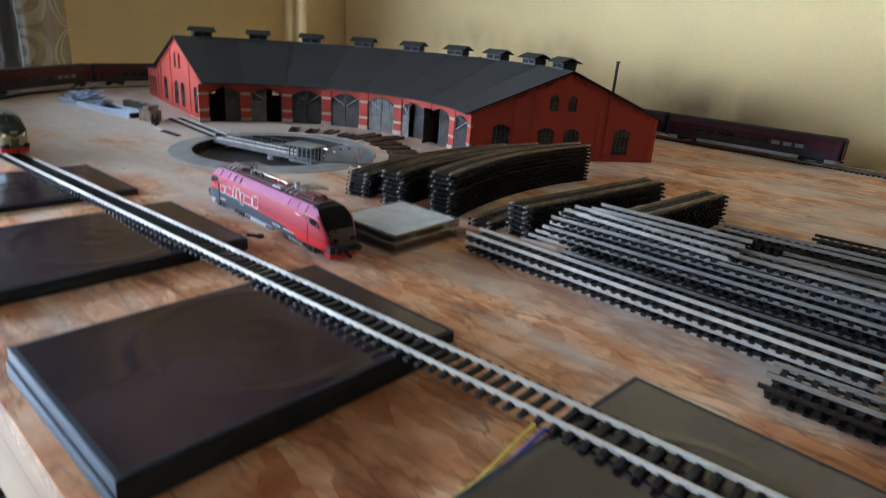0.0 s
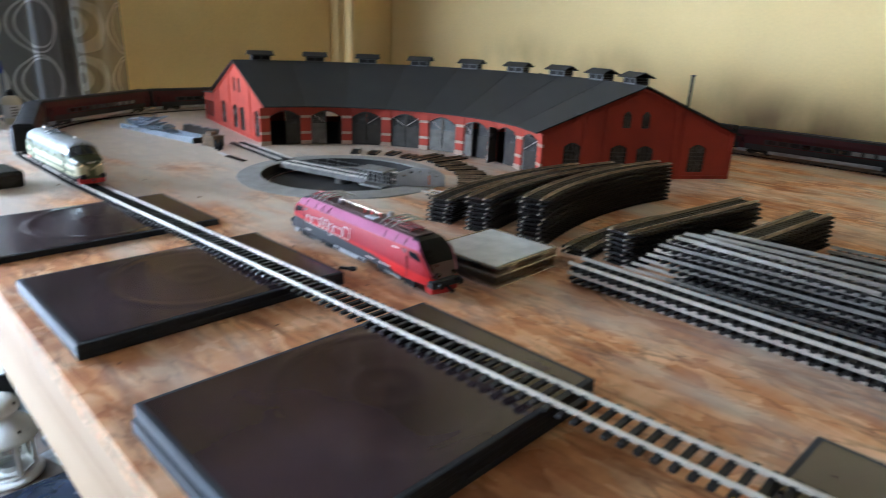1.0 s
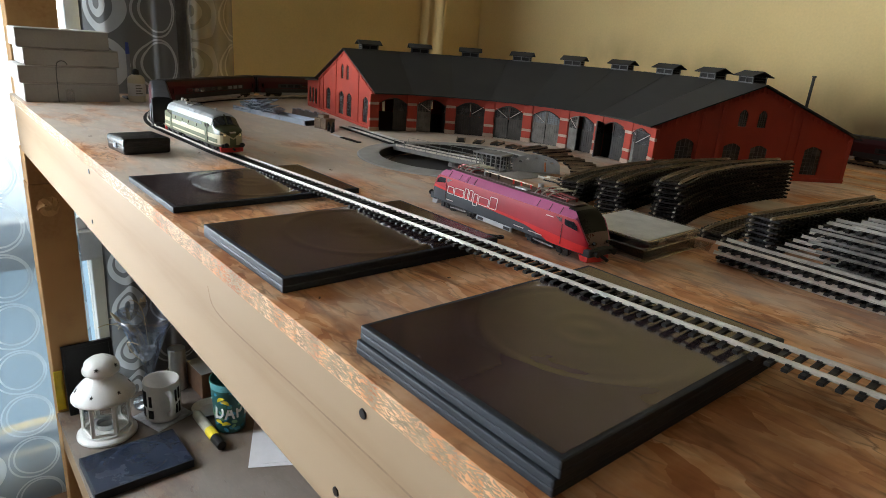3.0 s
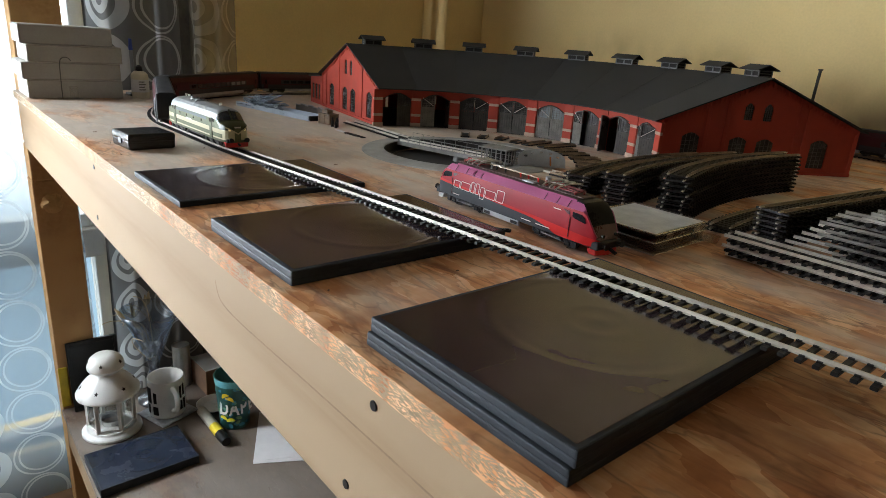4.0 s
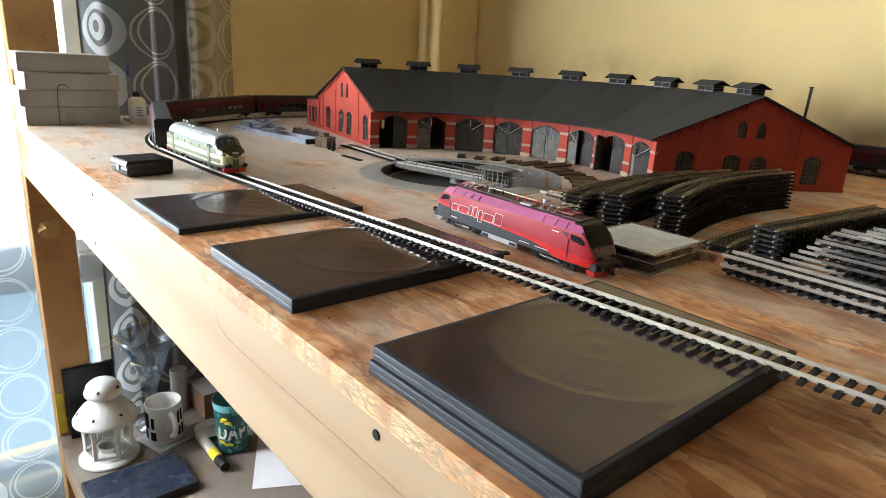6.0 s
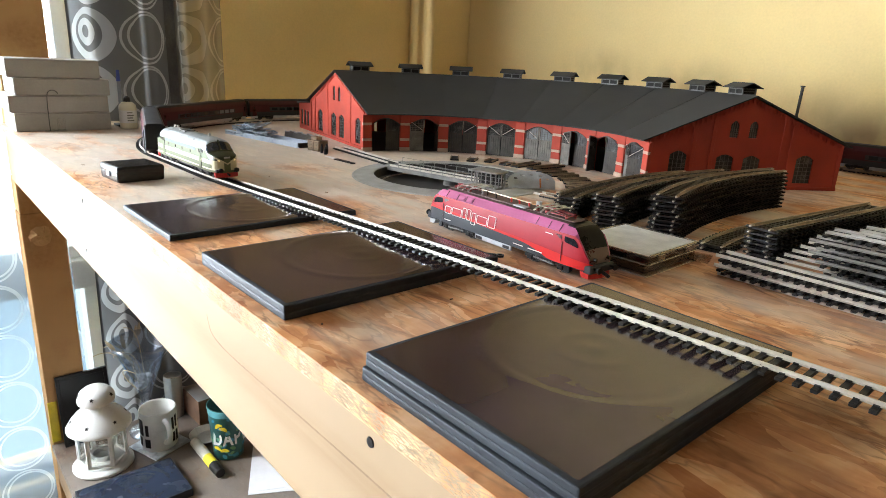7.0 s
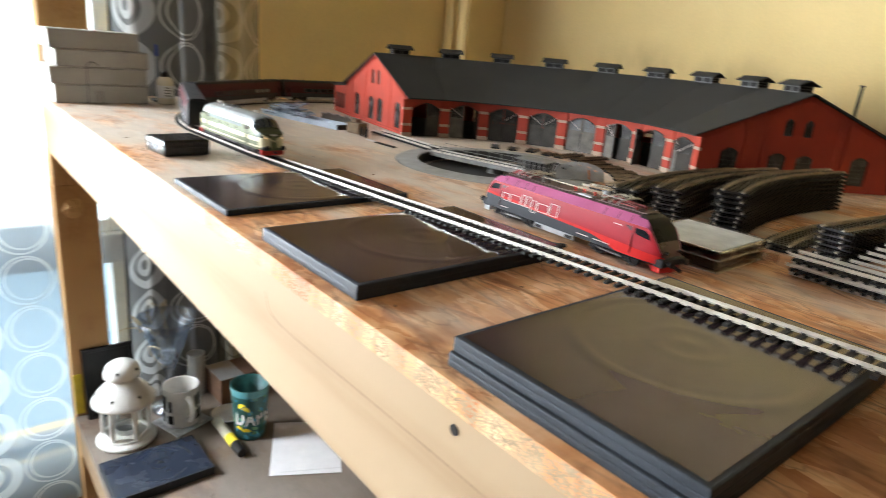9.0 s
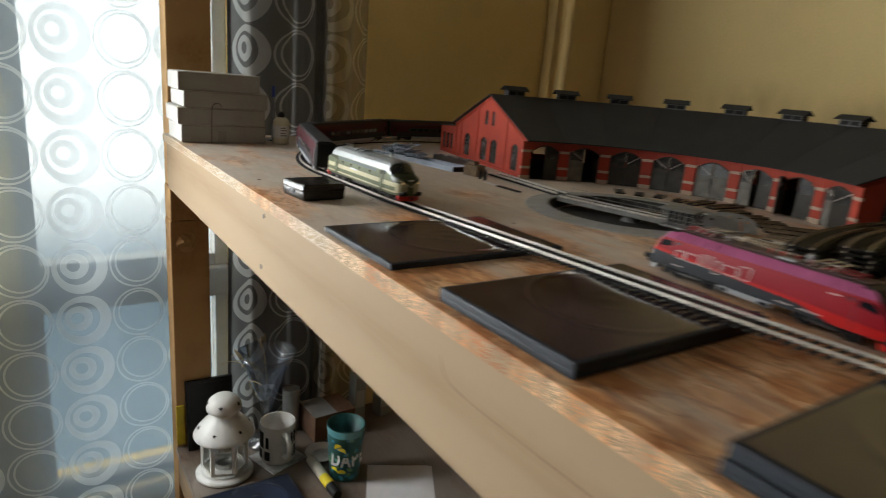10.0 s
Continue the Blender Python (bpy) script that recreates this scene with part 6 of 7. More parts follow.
def along(s):
    """Where the line is s metres behind the loco's nose, on the rail tops."""
    x = -0.676 - s
    if x > FOOT.x:
        p = line_at(x)
        return Vector((p.x, p.y, p.z + RAILTOP))
    u, q, z = FOOT.x - x, math.pi / 2 * LOOP_R, 0.0004 + RAILTOP
    if q < u < q + END_RUN:
        return Vector((FOOT.x - LOOP_R, LOOP_C.y + u - q, z))
    far = END_RUN if u >= q else 0.0
    u -= far
    if u < 2 * q:
        a = -math.pi / 2 - u / LOOP_R
        return Vector((LOOP_C.x + LOOP_R * math.cos(a), LOOP_C.y + far + LOOP_R * math.sin(a), z))
    return Vector((LOOP_C.x + u - 2 * q, LOOP_C.y + LOOP_R + END_RUN, z))


def on_line(s, base):
    a, b = along(s - base), along(s + base)
    d, c = a - b, (a + b) / 2
    return pose(*c, 0, -math.degrees(math.asin(d.z / d.length)), math.degrees(math.atan2(d.y, d.x)))


diesel(on_line(0.108, 0.062))
electric(pose(-0.3005, 0.2425, 0.0004, 0, 0, -2.2) @ Matrix.Diagonal((0.975, 0.955, 0.91, 1)))
coach = coach_proto()
s_at = 0.108 + 0.108 + 0.154
coach.matrix_basis = on_line(s_at, 0.106)
for k in range(7):
    s_at += 0.306
    copy_thing(coach, on_line(s_at, 0.106))

# ---- things on the board ----
def battery_box():
    b = thing("small_black_box", "small glossy black plastic box with rounded edges", "box", pose(-0.766, 0.055, 0.0, 0, 0, 6))
    part("base", cube(-0.028, 0.028, -0.028, 0.028, 0, 0.0142, 0.0045, 4), M_BOXBLACK, b)
    part("lid", cube(-0.0284, 0.0284, -0.0284, 0.0284, 0.0085, 0.0195, 0.0045, 4), M_BOXBLACK, b)
    part("catch", cube(-0.005, 0.005, -0.0292, -0.0280, 0.006, 0.0125, 0.0006, 2), M_BLACK, b)


def clear_box():
    b = thing("clear_plastic_box", "flat clear plastic box with a milky scuffed lid", "box", pose(-0.220, 0.3165, 0.0, 0, 0, 1.5))
    w, d, h, t = 0.036, 0.040, 0.0175, 0.0011
    for n_, q in (("wall", (-w, w, -d, -d + t)), ("wall", (-w, w, d - t, d)), ("wall", (-w, -w + t, -d + t, d - t)), ("wall", (w - t, w, -d + t, d - t))):
        o = part(n_, cube(*q, 0.0012, h - 0.004, 0.0003, 1), M_BOXCLEAR, b)
        o.visible_shadow = False
    part("bottom", cube(-w, w, -d, d, 0, 0.0011, 0.0004, 1), M_BOXCLEAR, b)
    part("contents", cube(-w + 0.003, w - 0.003, -d + 0.003, d - 0.003, 0.0014, 0.0105, 0.001, 1), M_DARK, b, "dark small parts")
    part("divider", cube(-w + 0.002, w - 0.002, -0.0006, 0.0006, 0.0107, 0.0128), M_BOXCLEAR, b)
    for n_, q in (("lid_rim", (-w - 0.0014, w + 0.0014, -d - 0.0014, -d)), ("lid_rim", (-w - 0.0014, w + 0.0014, d, d + 0.0014)), ("lid_rim", (-w - 0.0014, -w, -d, d)), ("lid_rim", (w, w + 0.0014, -d, d))):
        part(n_, cube(*q, h - 0.0064, h - 0.0002, 0.0004, 1), M_BOXCLEAR, b)
        part("rim_edge", cube(*q, h - 0.0074, h - 0.0066, 0.0003, 1), M_BOXRIM, b)
        part("rim_edge", cube(*q, h - 0.0002, h + 0.0006, 0.0003, 1), M_BOXRIM, b)
        part("foot_edge", cube(*q, 0.0, 0.0010, 0.0003, 1), M_BOXRIM, b)
    part("lid", cube(-w - 0.001, w + 0.001, -d - 0.001, d + 0.001, h - 0.0022, h, 0.0007, 2), M_BOXCLEAR, b)
    part("lid_panel", cube(-w + 0.0016, w - 0.0016, -d + 0.0022, d - 0.0022, h - 0.0002, h + 0.0004, 0.0002, 1), M_CARDTOP, b, "milky scuffed lid panel")
    for y in (-0.022, 0.022):
        part("hinge", cube(w + 0.001, w + 0.0026, y - 0.005, y + 0.005, h - 0.005, h - 0.0005, 0.0005, 1), M_BOXRIM, b)


def carton(x0, x1, y0, y1, z0, z1, turn, label):
    c = thing("cardboard_box", label, "box", pose((x0 + x1) / 2, (y0 + y1) / 2, z0, 0, 0, turn), "stacked grey boxes")
    w, d, h = (x1 - x0) / 2, (y1 - y0) / 2, z1 - z0 - 0.0006
    part("tray", cube(-w + 0.001, w - 0.001, -d + 0.001, d - 0.001, 0, h * 0.96, 0.0008, 1), M_CARDBOARD, c)
    part("lid", cube(-w, w, -d, d, h * 0.97, h, 0.0004, 1), M_CARDLID, c)
    part("end_flap", cube(-w + 0.0015, w - 0.0015, -d - 0.0006, -d + 0.0008, 0.001, h * 0.95, 0.0003, 1), M_CARDLID, c, "pale folded end")


def glue_bottle():
    b = thing("glue_bottle", "cream plastic glue bottle with a thin needle tip", "bottle", pose(-1.293, 0.191, 0.0))
    bm = lathe(bmesh.new(), [(0, 0), (0.0150, 0), (0.0160, 0.0015), (0.0160, 0.040), (0.0152, 0.0455), (0.0110, 0.0500), (0.0070, 0.0520), (0.0, 0.0520)], 28)
    for f in bm.faces:
        f.smooth = True
    part("body", bm, mat("cream_plastic", (0.72, 0.66, 0.52), 0.4, vary=0.06), b)
    part("label", lathe(bmesh.new(), [(0.0162, 0.012), (0.01625, 0.012), (0.01625, 0.036), (0.0162, 0.036)], 28), M_PAPER, b, "pale printed label")
    for k in range(4):
        part("print_bar", cube(0.0158, 0.0166, -0.006, 0.006 - 0.002 * (k % 2), 0.016 + k * 0.005, 0.018 + k * 0.005), M_GREY, b)
    part("cap", lathe(bmesh.new(), [(0, 0.0520), (0.0068, 0.0520), (0.0058, 0.0600), (0.0018, 0.0630), (0, 0.0630)], 20), M_BLACK, b)
    part("needle", rod(bmesh.new(), (0, 0, 0.063), (0, 0, 0.080), 0.0006, 6), M_SILVER, b)


def blue_pen():
    b = thing("blue_pen", "blue pen standing upright behind the bottle", "pen", pose(-1.345, 0.192, 0.0))
    part("barrel", rod(bmesh.new(), (0, 0, 0.0), (0, 0, 0.088), 0.0035, 12), mat("clear_blue_grey", (0.25, 0.28, 0.33), 0.3), b)
    part("cap", rod(bmesh.new(), (0, 0, 0.088), (0, 0, 0.110), 0.0040, 12, 0.0030), mat("blue_plastic", (0.04, 0.08, 0.42), 0.35), b)
    part("tray", cube(-0.02, 0.02, -0.012, 0.02, -0.0001, 0.004, 0.001, 1), M_BLACK, b)


def wire_hook():
    b = thing("wire_hook", "thin bent wire on a small clear foot", "wire", pose(-1.272, 0.052, 0.0))
    tube([(0, 0, 0.0015), (0, 0, 0.03), (0, 0.001, 0.068), (0, 0.006, 0.0735), (0, 0.012, 0.0745), (0, 0.017, 0.072), (0, 0.019, 0.068)], 0.0008, "wire", M_IRON, b)
    part("foot", cube(-0.004, 0.006, -0.008, 0.026, 0.0, 0.004, 0.001, 1), M_CLEAR, b)
    part("tab", cube(-0.001, 0.001, 0.012, 0.026, 0.004, 0.024, 0.0008, 1), M_CLEAR, b)


M_CARDTOP = mat("milky_lid", (0.66, 0.655, 0.63), 0.55, vary=0.14, scale=60, spec=0.3)
battery_box()
clear_box()
carton(-1.400, -1.281, 0.001, 0.157, 0.0005, 0.034, 0.5, "grey cardboard model box at the bottom of a stack")
carton(-1.402, -1.279, -0.004, 0.156, 0.034, 0.0645, -0.6, "grey cardboard model box in a stack")
carton(-1.399, -1.279, 0.006, 0.160, 0.0645, 0.0945, 0.4, "grey cardboard model box in a stack")
carton(-1.392, -1.283, -0.001, 0.147, 0.0945, 0.128, -0.8, "darker grey cardboard model box on top of the stack")
glue_bottle()
blue_pen()
wire_hook()


def parts_channel():
    c = thing("metal_channel", "blue-grey metal channel heaped with grey kit parts", "metal channel", pose(-1.165, 0.350, 0.0, 0, 0, 8.5))
    part("base", cube(0, 0.235, -0.017, 0.017, 0, 0.0016, 0.0004, 1), M_CHANNEL, c)
    for s in (-1, 1):
        part("flange", cube(0, 0.235, s * 0.017 - 0.0008, s * 0.017 + 0.0008, 0.0, 0.009, 0.0003, 1), M_CHANNEL, c)
    part("end_plate", cube(0.230, 0.238, -0.015, 0.015, 0, 0.008, 0.0005, 1), M_DARK, c)
    h = thing("kit_parts", "heap of grey plastic kit sprues", "kit part", pose(-1.150, 0.352, 0.0018, 0, 0, 8.5))
    r = random.Random(5)
    for k in range(34):
        # a low mound: widest and longest at the bottom
        lift = k / 34
        half = 0.062 * (1 - 0.7 * lift)
        m = pose(0.060 + r.uniform(-half, half), r.uniform(-0.013, 0.013) * (1 - 0.5 * lift), 0.0012 + lift * 0.0205, r.uniform(-9, 9) * (1 + 2 * lift), r.uniform(-7, 7) * (1 + 2.5 * lift), r.choice((0, 90)) + r.uniform(-28, 28))
        bm = bmesh.new()
        ln, wd = r.uniform(0.022, 0.046), r.uniform(0.010, 0.018)
        lie = pose(0, 0, 0, 90)
        box = lambda x0, x1, y0, y1: [(x0, y0), (x1, y0), (x1, y1), (x0, y1)]
        # a frame of runners, or a moulded wall with two window holes
        count = 2 if k % 3 == 0 else 5
        bay, rib, hem = ln / count, 0.006 if count == 2 else 0.0011, 0.0035 if count == 2 else 0.0013
        holes = [box(-ln / 2 + j * bay + rib, -ln / 2 + (j + 1) * bay - rib, -wd / 2 + hem, wd / 2 - hem) for j in range(count)]
        plate(bm, box(-ln / 2, ln / 2, -wd / 2, wd / 2), holes, 0.0016, lie)
        o = part("wall_panel" if k % 3 == 0 else "sprue", bm, M_SPRUE, h)
        o.matrix_local = m


def crate():
    c = thing("wooden_crate", "small brown wooden model crate", "crate", pose(-0.893, 0.386, 0.0003, 0, 0, 12))
    part("core", cube(-0.014, 0.014, -0.009, 0.009, 0, 0.016), M_CRATE, c)
    for s in (-1, 1):
        for z in (0.001, 0.006, 0.011):
            part("slat", cube(-0.0148, 0.0148, s * 0.0096 - 0.0006, s * 0.0096 + 0.0006, z, z + 0.0042, 0.0002, 1), M_CRATE, c)
        for x in (-0.012, 0.0, 0.012):
            part("batten", cube(x - 0.0014, x + 0.0014, s * 0.0104 - 0.0005, s * 0.0104 + 0.0005, 0, 0.0165, 0.0002, 1), M_CRATE, c)
    part("top", cube(-0.0155, 0.0155, -0.0108, 0.0108, 0.0162, 0.0178, 0.0003, 1), M_CRATE, c)
    part("small_crate", cube(-0.010, 0.004, -0.006, 0.006, 0.0180, 0.0235, 0.0004, 1), M_CRATE, c)


def grey_fence():
    for k in range(8):
        p = Vector((-1.055 + k * 0.0125, 0.4105 + k * 0.002, 0.0003))
        g = thing("fence_panel", "small grey plastic fence panel standing by the shed", "model fence", pose(*p, 0, 8 + 4 * (k % 3), 60), "fence panels")
        part("panel", cube(-0.005, 0.005, -0.0012, 0.0012, 0, 0.013 + 0.002 * (k % 2), 0.0004, 1), M_GREY, g)
        part("cap", cube(-0.0056, 0.0056, -0.002, 0.002, 0.013 + 0.002 * (k % 2), 0.0145 + 0.002 * (k % 2), 0.0004, 1), M_PALEGREY, g)


M_CHANNEL = mat("blue_grey_metal", (0.42, 0.47, 0.54), 0.35, metal=0.4, vary=0.12, scale=30)
M_SPRUE = mat("grey_sprue_plastic", (0.30, 0.355, 0.43), 0.5, vary=0.15)
M_CRATE = mat("brown_crate_wood", (0.20, 0.13, 0.07), 0.7, vary=0.25, scale=120)
parts_channel()
crate()
grey_fence()
# plain turned shapes stand in for tiny model figures
for k, (x, y, h) in enumerate(((-0.862, 0.376, 0.016), (-0.855, 0.381, 0.0165), (-0.847, 0.374, 0.012))):
    g = thing("black_post", "tiny black model figure, simplified to a turned shape, standing on the board", "accessory", pose(x, y, 0.0003), "tiny black accessories")
    bm = lathe(bmesh.new(), [(0, 0), (0.0026, 0), (0.0024, h * 0.5), (0.0030, h * 0.62), (0.0016, h * 0.78), (0.0019, h * 0.9), (0, h)], 10)
    part("body", bm, M_BLACK, g)
tie = thing("sleeper_strip", "loose strip of dark sleepers lying on the board", "model track", pose(-0.795, 0.362, 0.0003, 0, 0, 2))
for k in range(7):
    part("sleeper", cube(k * 0.0075, k * 0.0075 + 0.0042, -0.004, 0.004, 0, 0.0018, 0.0003, 1), M_SLEEPER, tie)
slip = thing("paper_slip", "narrow strip of white paper lying on the board", "paper", pose(-0.83, 0.366, 0.0004, 0, 0, -3))
part("sheet", cube(0, 0.045, -0.004, 0.004, 0, 0.0004), M_PAPER, slip)

strip = thing("metal_strip", "bright metal strip lying beside the back track", "metal strip", pose(-0.118, 1.188, 0.0004, 0, 0, 2))
part("sheet", cube(0, 0.12, -0.008, 0.008, 0, 0.0012, 0.0003, 1), M_SILVER, strip)
flap = thing("plastic_flap", "thin clear plastic offcut lying beside the box", "plastic offcut", pose(-0.1865, 0.369, 0.0004, 0, 0, 20))
part("sheet", cube(-0.011, 0.010, -0.015, 0.015, 0, 0.0012, 0.0004, 1), M_BOXCLEAR, flap)
hook = thing("loose_coupling", "small black plastic coupling lying by the rails", "model coupling", pose(-0.290, 0.2126, 0.0003, 0, 0, 35))
part("shank", cube(-0.006, 0.003, -0.0014, 0.0014, 0, 0.0022, 0.0004, 1), M_BLACK, hook)
part("loop", lathe(bmesh.new(), [(0.0018, 0.0), (0.0034, 0.0), (0.0034, 0.0018), (0.0018, 0.0018), (0.0018, 0.0)], 14, (0.0058, 0, 0.0002)), M_BLACK, hook)
# chips and crumbs of wood scattered near the cases
crumb = random.Random(21)
for k in range(26):
    x, y = crumb.uniform(-0.95, -0.02), crumb.choice((crumb.uniform(0.008, 0.03), crumb.uniform(0.20, 0.235), crumb.uniform(0.02, 0.12)))
    g = thing("wood_chip", "tiny dark wood chip lying on the board", "wood chip", pose(x, y, 0.0002, 0, 0, crumb.uniform(0, 180)), "wood chips")
    part("chip", cube(-crumb.uniform(0.0012, 0.004), 0.001, -0.0006, 0.0006, 0, 0.0007, 0.0002, 1), M_CHIP, g)

# two thin wires dropping off the rails beside the last case
wires = thing("feed_wires", "yellow and blue feed wires hanging from the rails", "wire")
tube([(0.050, 0.143, 0.024), (0.048, 0.130, 0.018), (0.044, 0.112, 0.006), (0.040, 0.098, 0.0015), (0.038, 0.06, 0.0012), (0.040, 0.020, 0.0012)], 0.0009, "yellow_wire", mat("yellow_wire", (0.70, 0.46, 0.03), 0.45), wires)
tube([(0.055, 0.144, 0.024), (0.053, 0.131, 0.019), (0.049, 0.113, 0.007), (0.0445, 0.098, 0.0015), (0.0415, 0.06, 0.0012), (0.044, 0.020, 0.0012)], 0.0009, "blue_wire", mat("blue_wire", (0.03, 0.06, 0.30), 0.45), wires)

# ---- things on the lower shelf ----
LOW = -0.7298


def lantern():
    t = thing("lantern", "white metal candle lantern with star cut-outs and glass sides", "lantern", pose(-1.300, 0.076, LOW, 0, 0, 12) @ Matrix.Scale(1.06, 4))
    hexa = lambda r, z: [(r * math.cos(math.pi / 3 * k), r * math.sin(math.pi / 3 * k), z) for k in range(6)]
    bm = lathe(bmesh.new(), [(0.0, 0.0), (0.055, 0.0), (0.0575, 0.002), (0.0575, 0.006), (0.055, 0.009), (0.049, 0.012), (0.047, 0.016), (0.0, 0.016)], 40)
    part("base", bm, M_ENAMEL, t, "round white base plate")
    for k in range(6):
        a, b = math.pi / 3 * k, math.pi / 3 * (k + 1)
        p, q = Vector((0.0455 * math.cos(a), 0.0455 * math.sin(a), 0)), Vector((0.0455 * math.cos(b), 0.0455 * math.sin(b), 0))
        m = facing(p, q)
        L = (q - p).length
        ring = [(0.0003, 0.016), (L - 0.0003, 0.016), (L - 0.0003, 0.092), (0.0003, 0.092)]
        hole = [(0.0062, 0.021), (L - 0.0062, 0.021), (L - 0.0062, 0.084), (0.0062, 0.084)]
        part("side_frame", plate(bmesh.new(), ring, [hole], 0.0022, m), M_ENAMEL, t)
        part("corner_post", rod(bmesh.new(), p + Vector((0, 0, 0.015)), p + Vector((0, 0, 0.092)), 0.0018, 8), M_ENAMEL, t)
        o = part("glass", block(bmesh.new(), 0.0063, L - 0.0063, 0.0008, 0.0014, 0.0212, 0.0838, m=m), M_CLEAR, t)
        o.visible_shadow = False
    bm = lathe(bmesh.new(), [(0.046, 0.0905), (0.058, 0.0905), (0.0605, 0.0925), (0.0605, 0.0965), (0.058, 0.1005), (0.052, 0.110), (0.042, 0.122), (0.031, 0.131), (0.0235, 0.136), (0.0215, 0.1395), (0.0235, 0.143), (0.030, 0.1455), (0.0345, 0.149), (0.0350, 0.154), (0.0335, 0.162), (0.0290, 0.170), (0.021, 0.1765), (0.010, 0.180), (0.0, 0.1808)], 40)
    for f in bm.faces:
        f.smooth = True
    part("roof", bm, M_ENAMEL, t, "domed white roof and chimney")
    for r, z, tl, n_, off in ((0.0496, 0.1132, 38, 6, 0.2), (0.0324, 0.1652, 30, 5, 0.6)):
        for k in range(n_):
            a = 2 * math.pi * k / n_ + off
            bm = bmesh.new()
            pts = [(0.0048 * (1 if j % 2 == 0 else 0.42) * math.cos(math.pi / 5 * j + 1.57), 0.0048 * (1 if j % 2 == 0 else 0.42) * math.sin(math.pi / 5 * j + 1.57)) for j in range(10)]
            plate(bm, pts, [], 0.0012)
            o = part("star", bm, M_DARK, t)
            o.matrix_local = pose(r * math.cos(a), r * math.sin(a), z, 0, 0, math.degrees(a) + 90) @ pose(0, 0, 0, -tl, 0, 0) @ pose(0, -0.0004, 0)
    part("candle_cup", lathe(bmesh.new(), [(0, 0.014), (0.019, 0.014), (0.020, 0.028), (0.018, 0.028), (0.017, 0.020), (0, 0.020)], 24), M_SILVER, t)
    return t


def mug():
    t = thing("mug", "white china mug with dark printed scenes standing on a coaster", "mug", pose(-1.302, 0.196, LOW + 0.003))
    bm = lathe(bmesh.new(), [(0, 0), (0.036, 0), (0.039, 0.003), (0.040, 0.010), (0.040, 0.093), (0.0385, 0.0955), (0.037, 0.093), (0.0368, 0.008), (0, 0.006)], 40)
    for f in bm.faces:
        f.smooth = True
    part("body", bm, M_ENAMEL, t)
    bm = bmesh.new()
    pts = [(0.038, 0, 0.078), (0.058, 0, 0.080), (0.068, 0, 0.064), (0.066, 0, 0.044), (0.052, 0, 0.026), (0.037, 0, 0.022)]
    o = tube(pts, 0.0062, "handle", M_ENAMEL, t)
    o.matrix_local = pose(0, 0, 0, 0, 0, 4)
    for a, w, z0, z1 in ((-104, 36, 0.040, 0.080), (-106, 30, 0.012, 0.036), (-64, 20, 0.012, 0.034), (-60, 12, 0.042, 0.070), (26, 10, 0.046, 0.078), (40, 12, 0.050, 0.080), (26, 12, 0.016, 0.040), (42, 14, 0.014, 0.042), (68, 10, 0.03, 0.07)):
        bm = bmesh.new()
        n = 6
        vs = [[bm.verts.new((0.0404 * math.cos(radians(a + w * k / n)), 0.0404 * math.sin(radians(a + w * k / n)), z)) for k in range(n + 1)] for z in (z0, z1)]
        for k in range(n):
            bm.faces.new((vs[0][k], vs[0][k + 1], vs[1][k + 1], vs[1][k]))
        part("print", bm, M_DARK, t, "dark printed patch")
    c = thing("coaster", "pale patterned square coaster under the mug", "coaster", pose(-1.302, 0.196, LOW, 0, 0, 20))
    part("plate", cube(-0.048, 0.048, -0.048, 0.048, 0, 0.0028, 0.001, 1), mat("coaster_print", (0.55, 0.58, 0.60), 0.4, vary=0.35, scale=60), c)


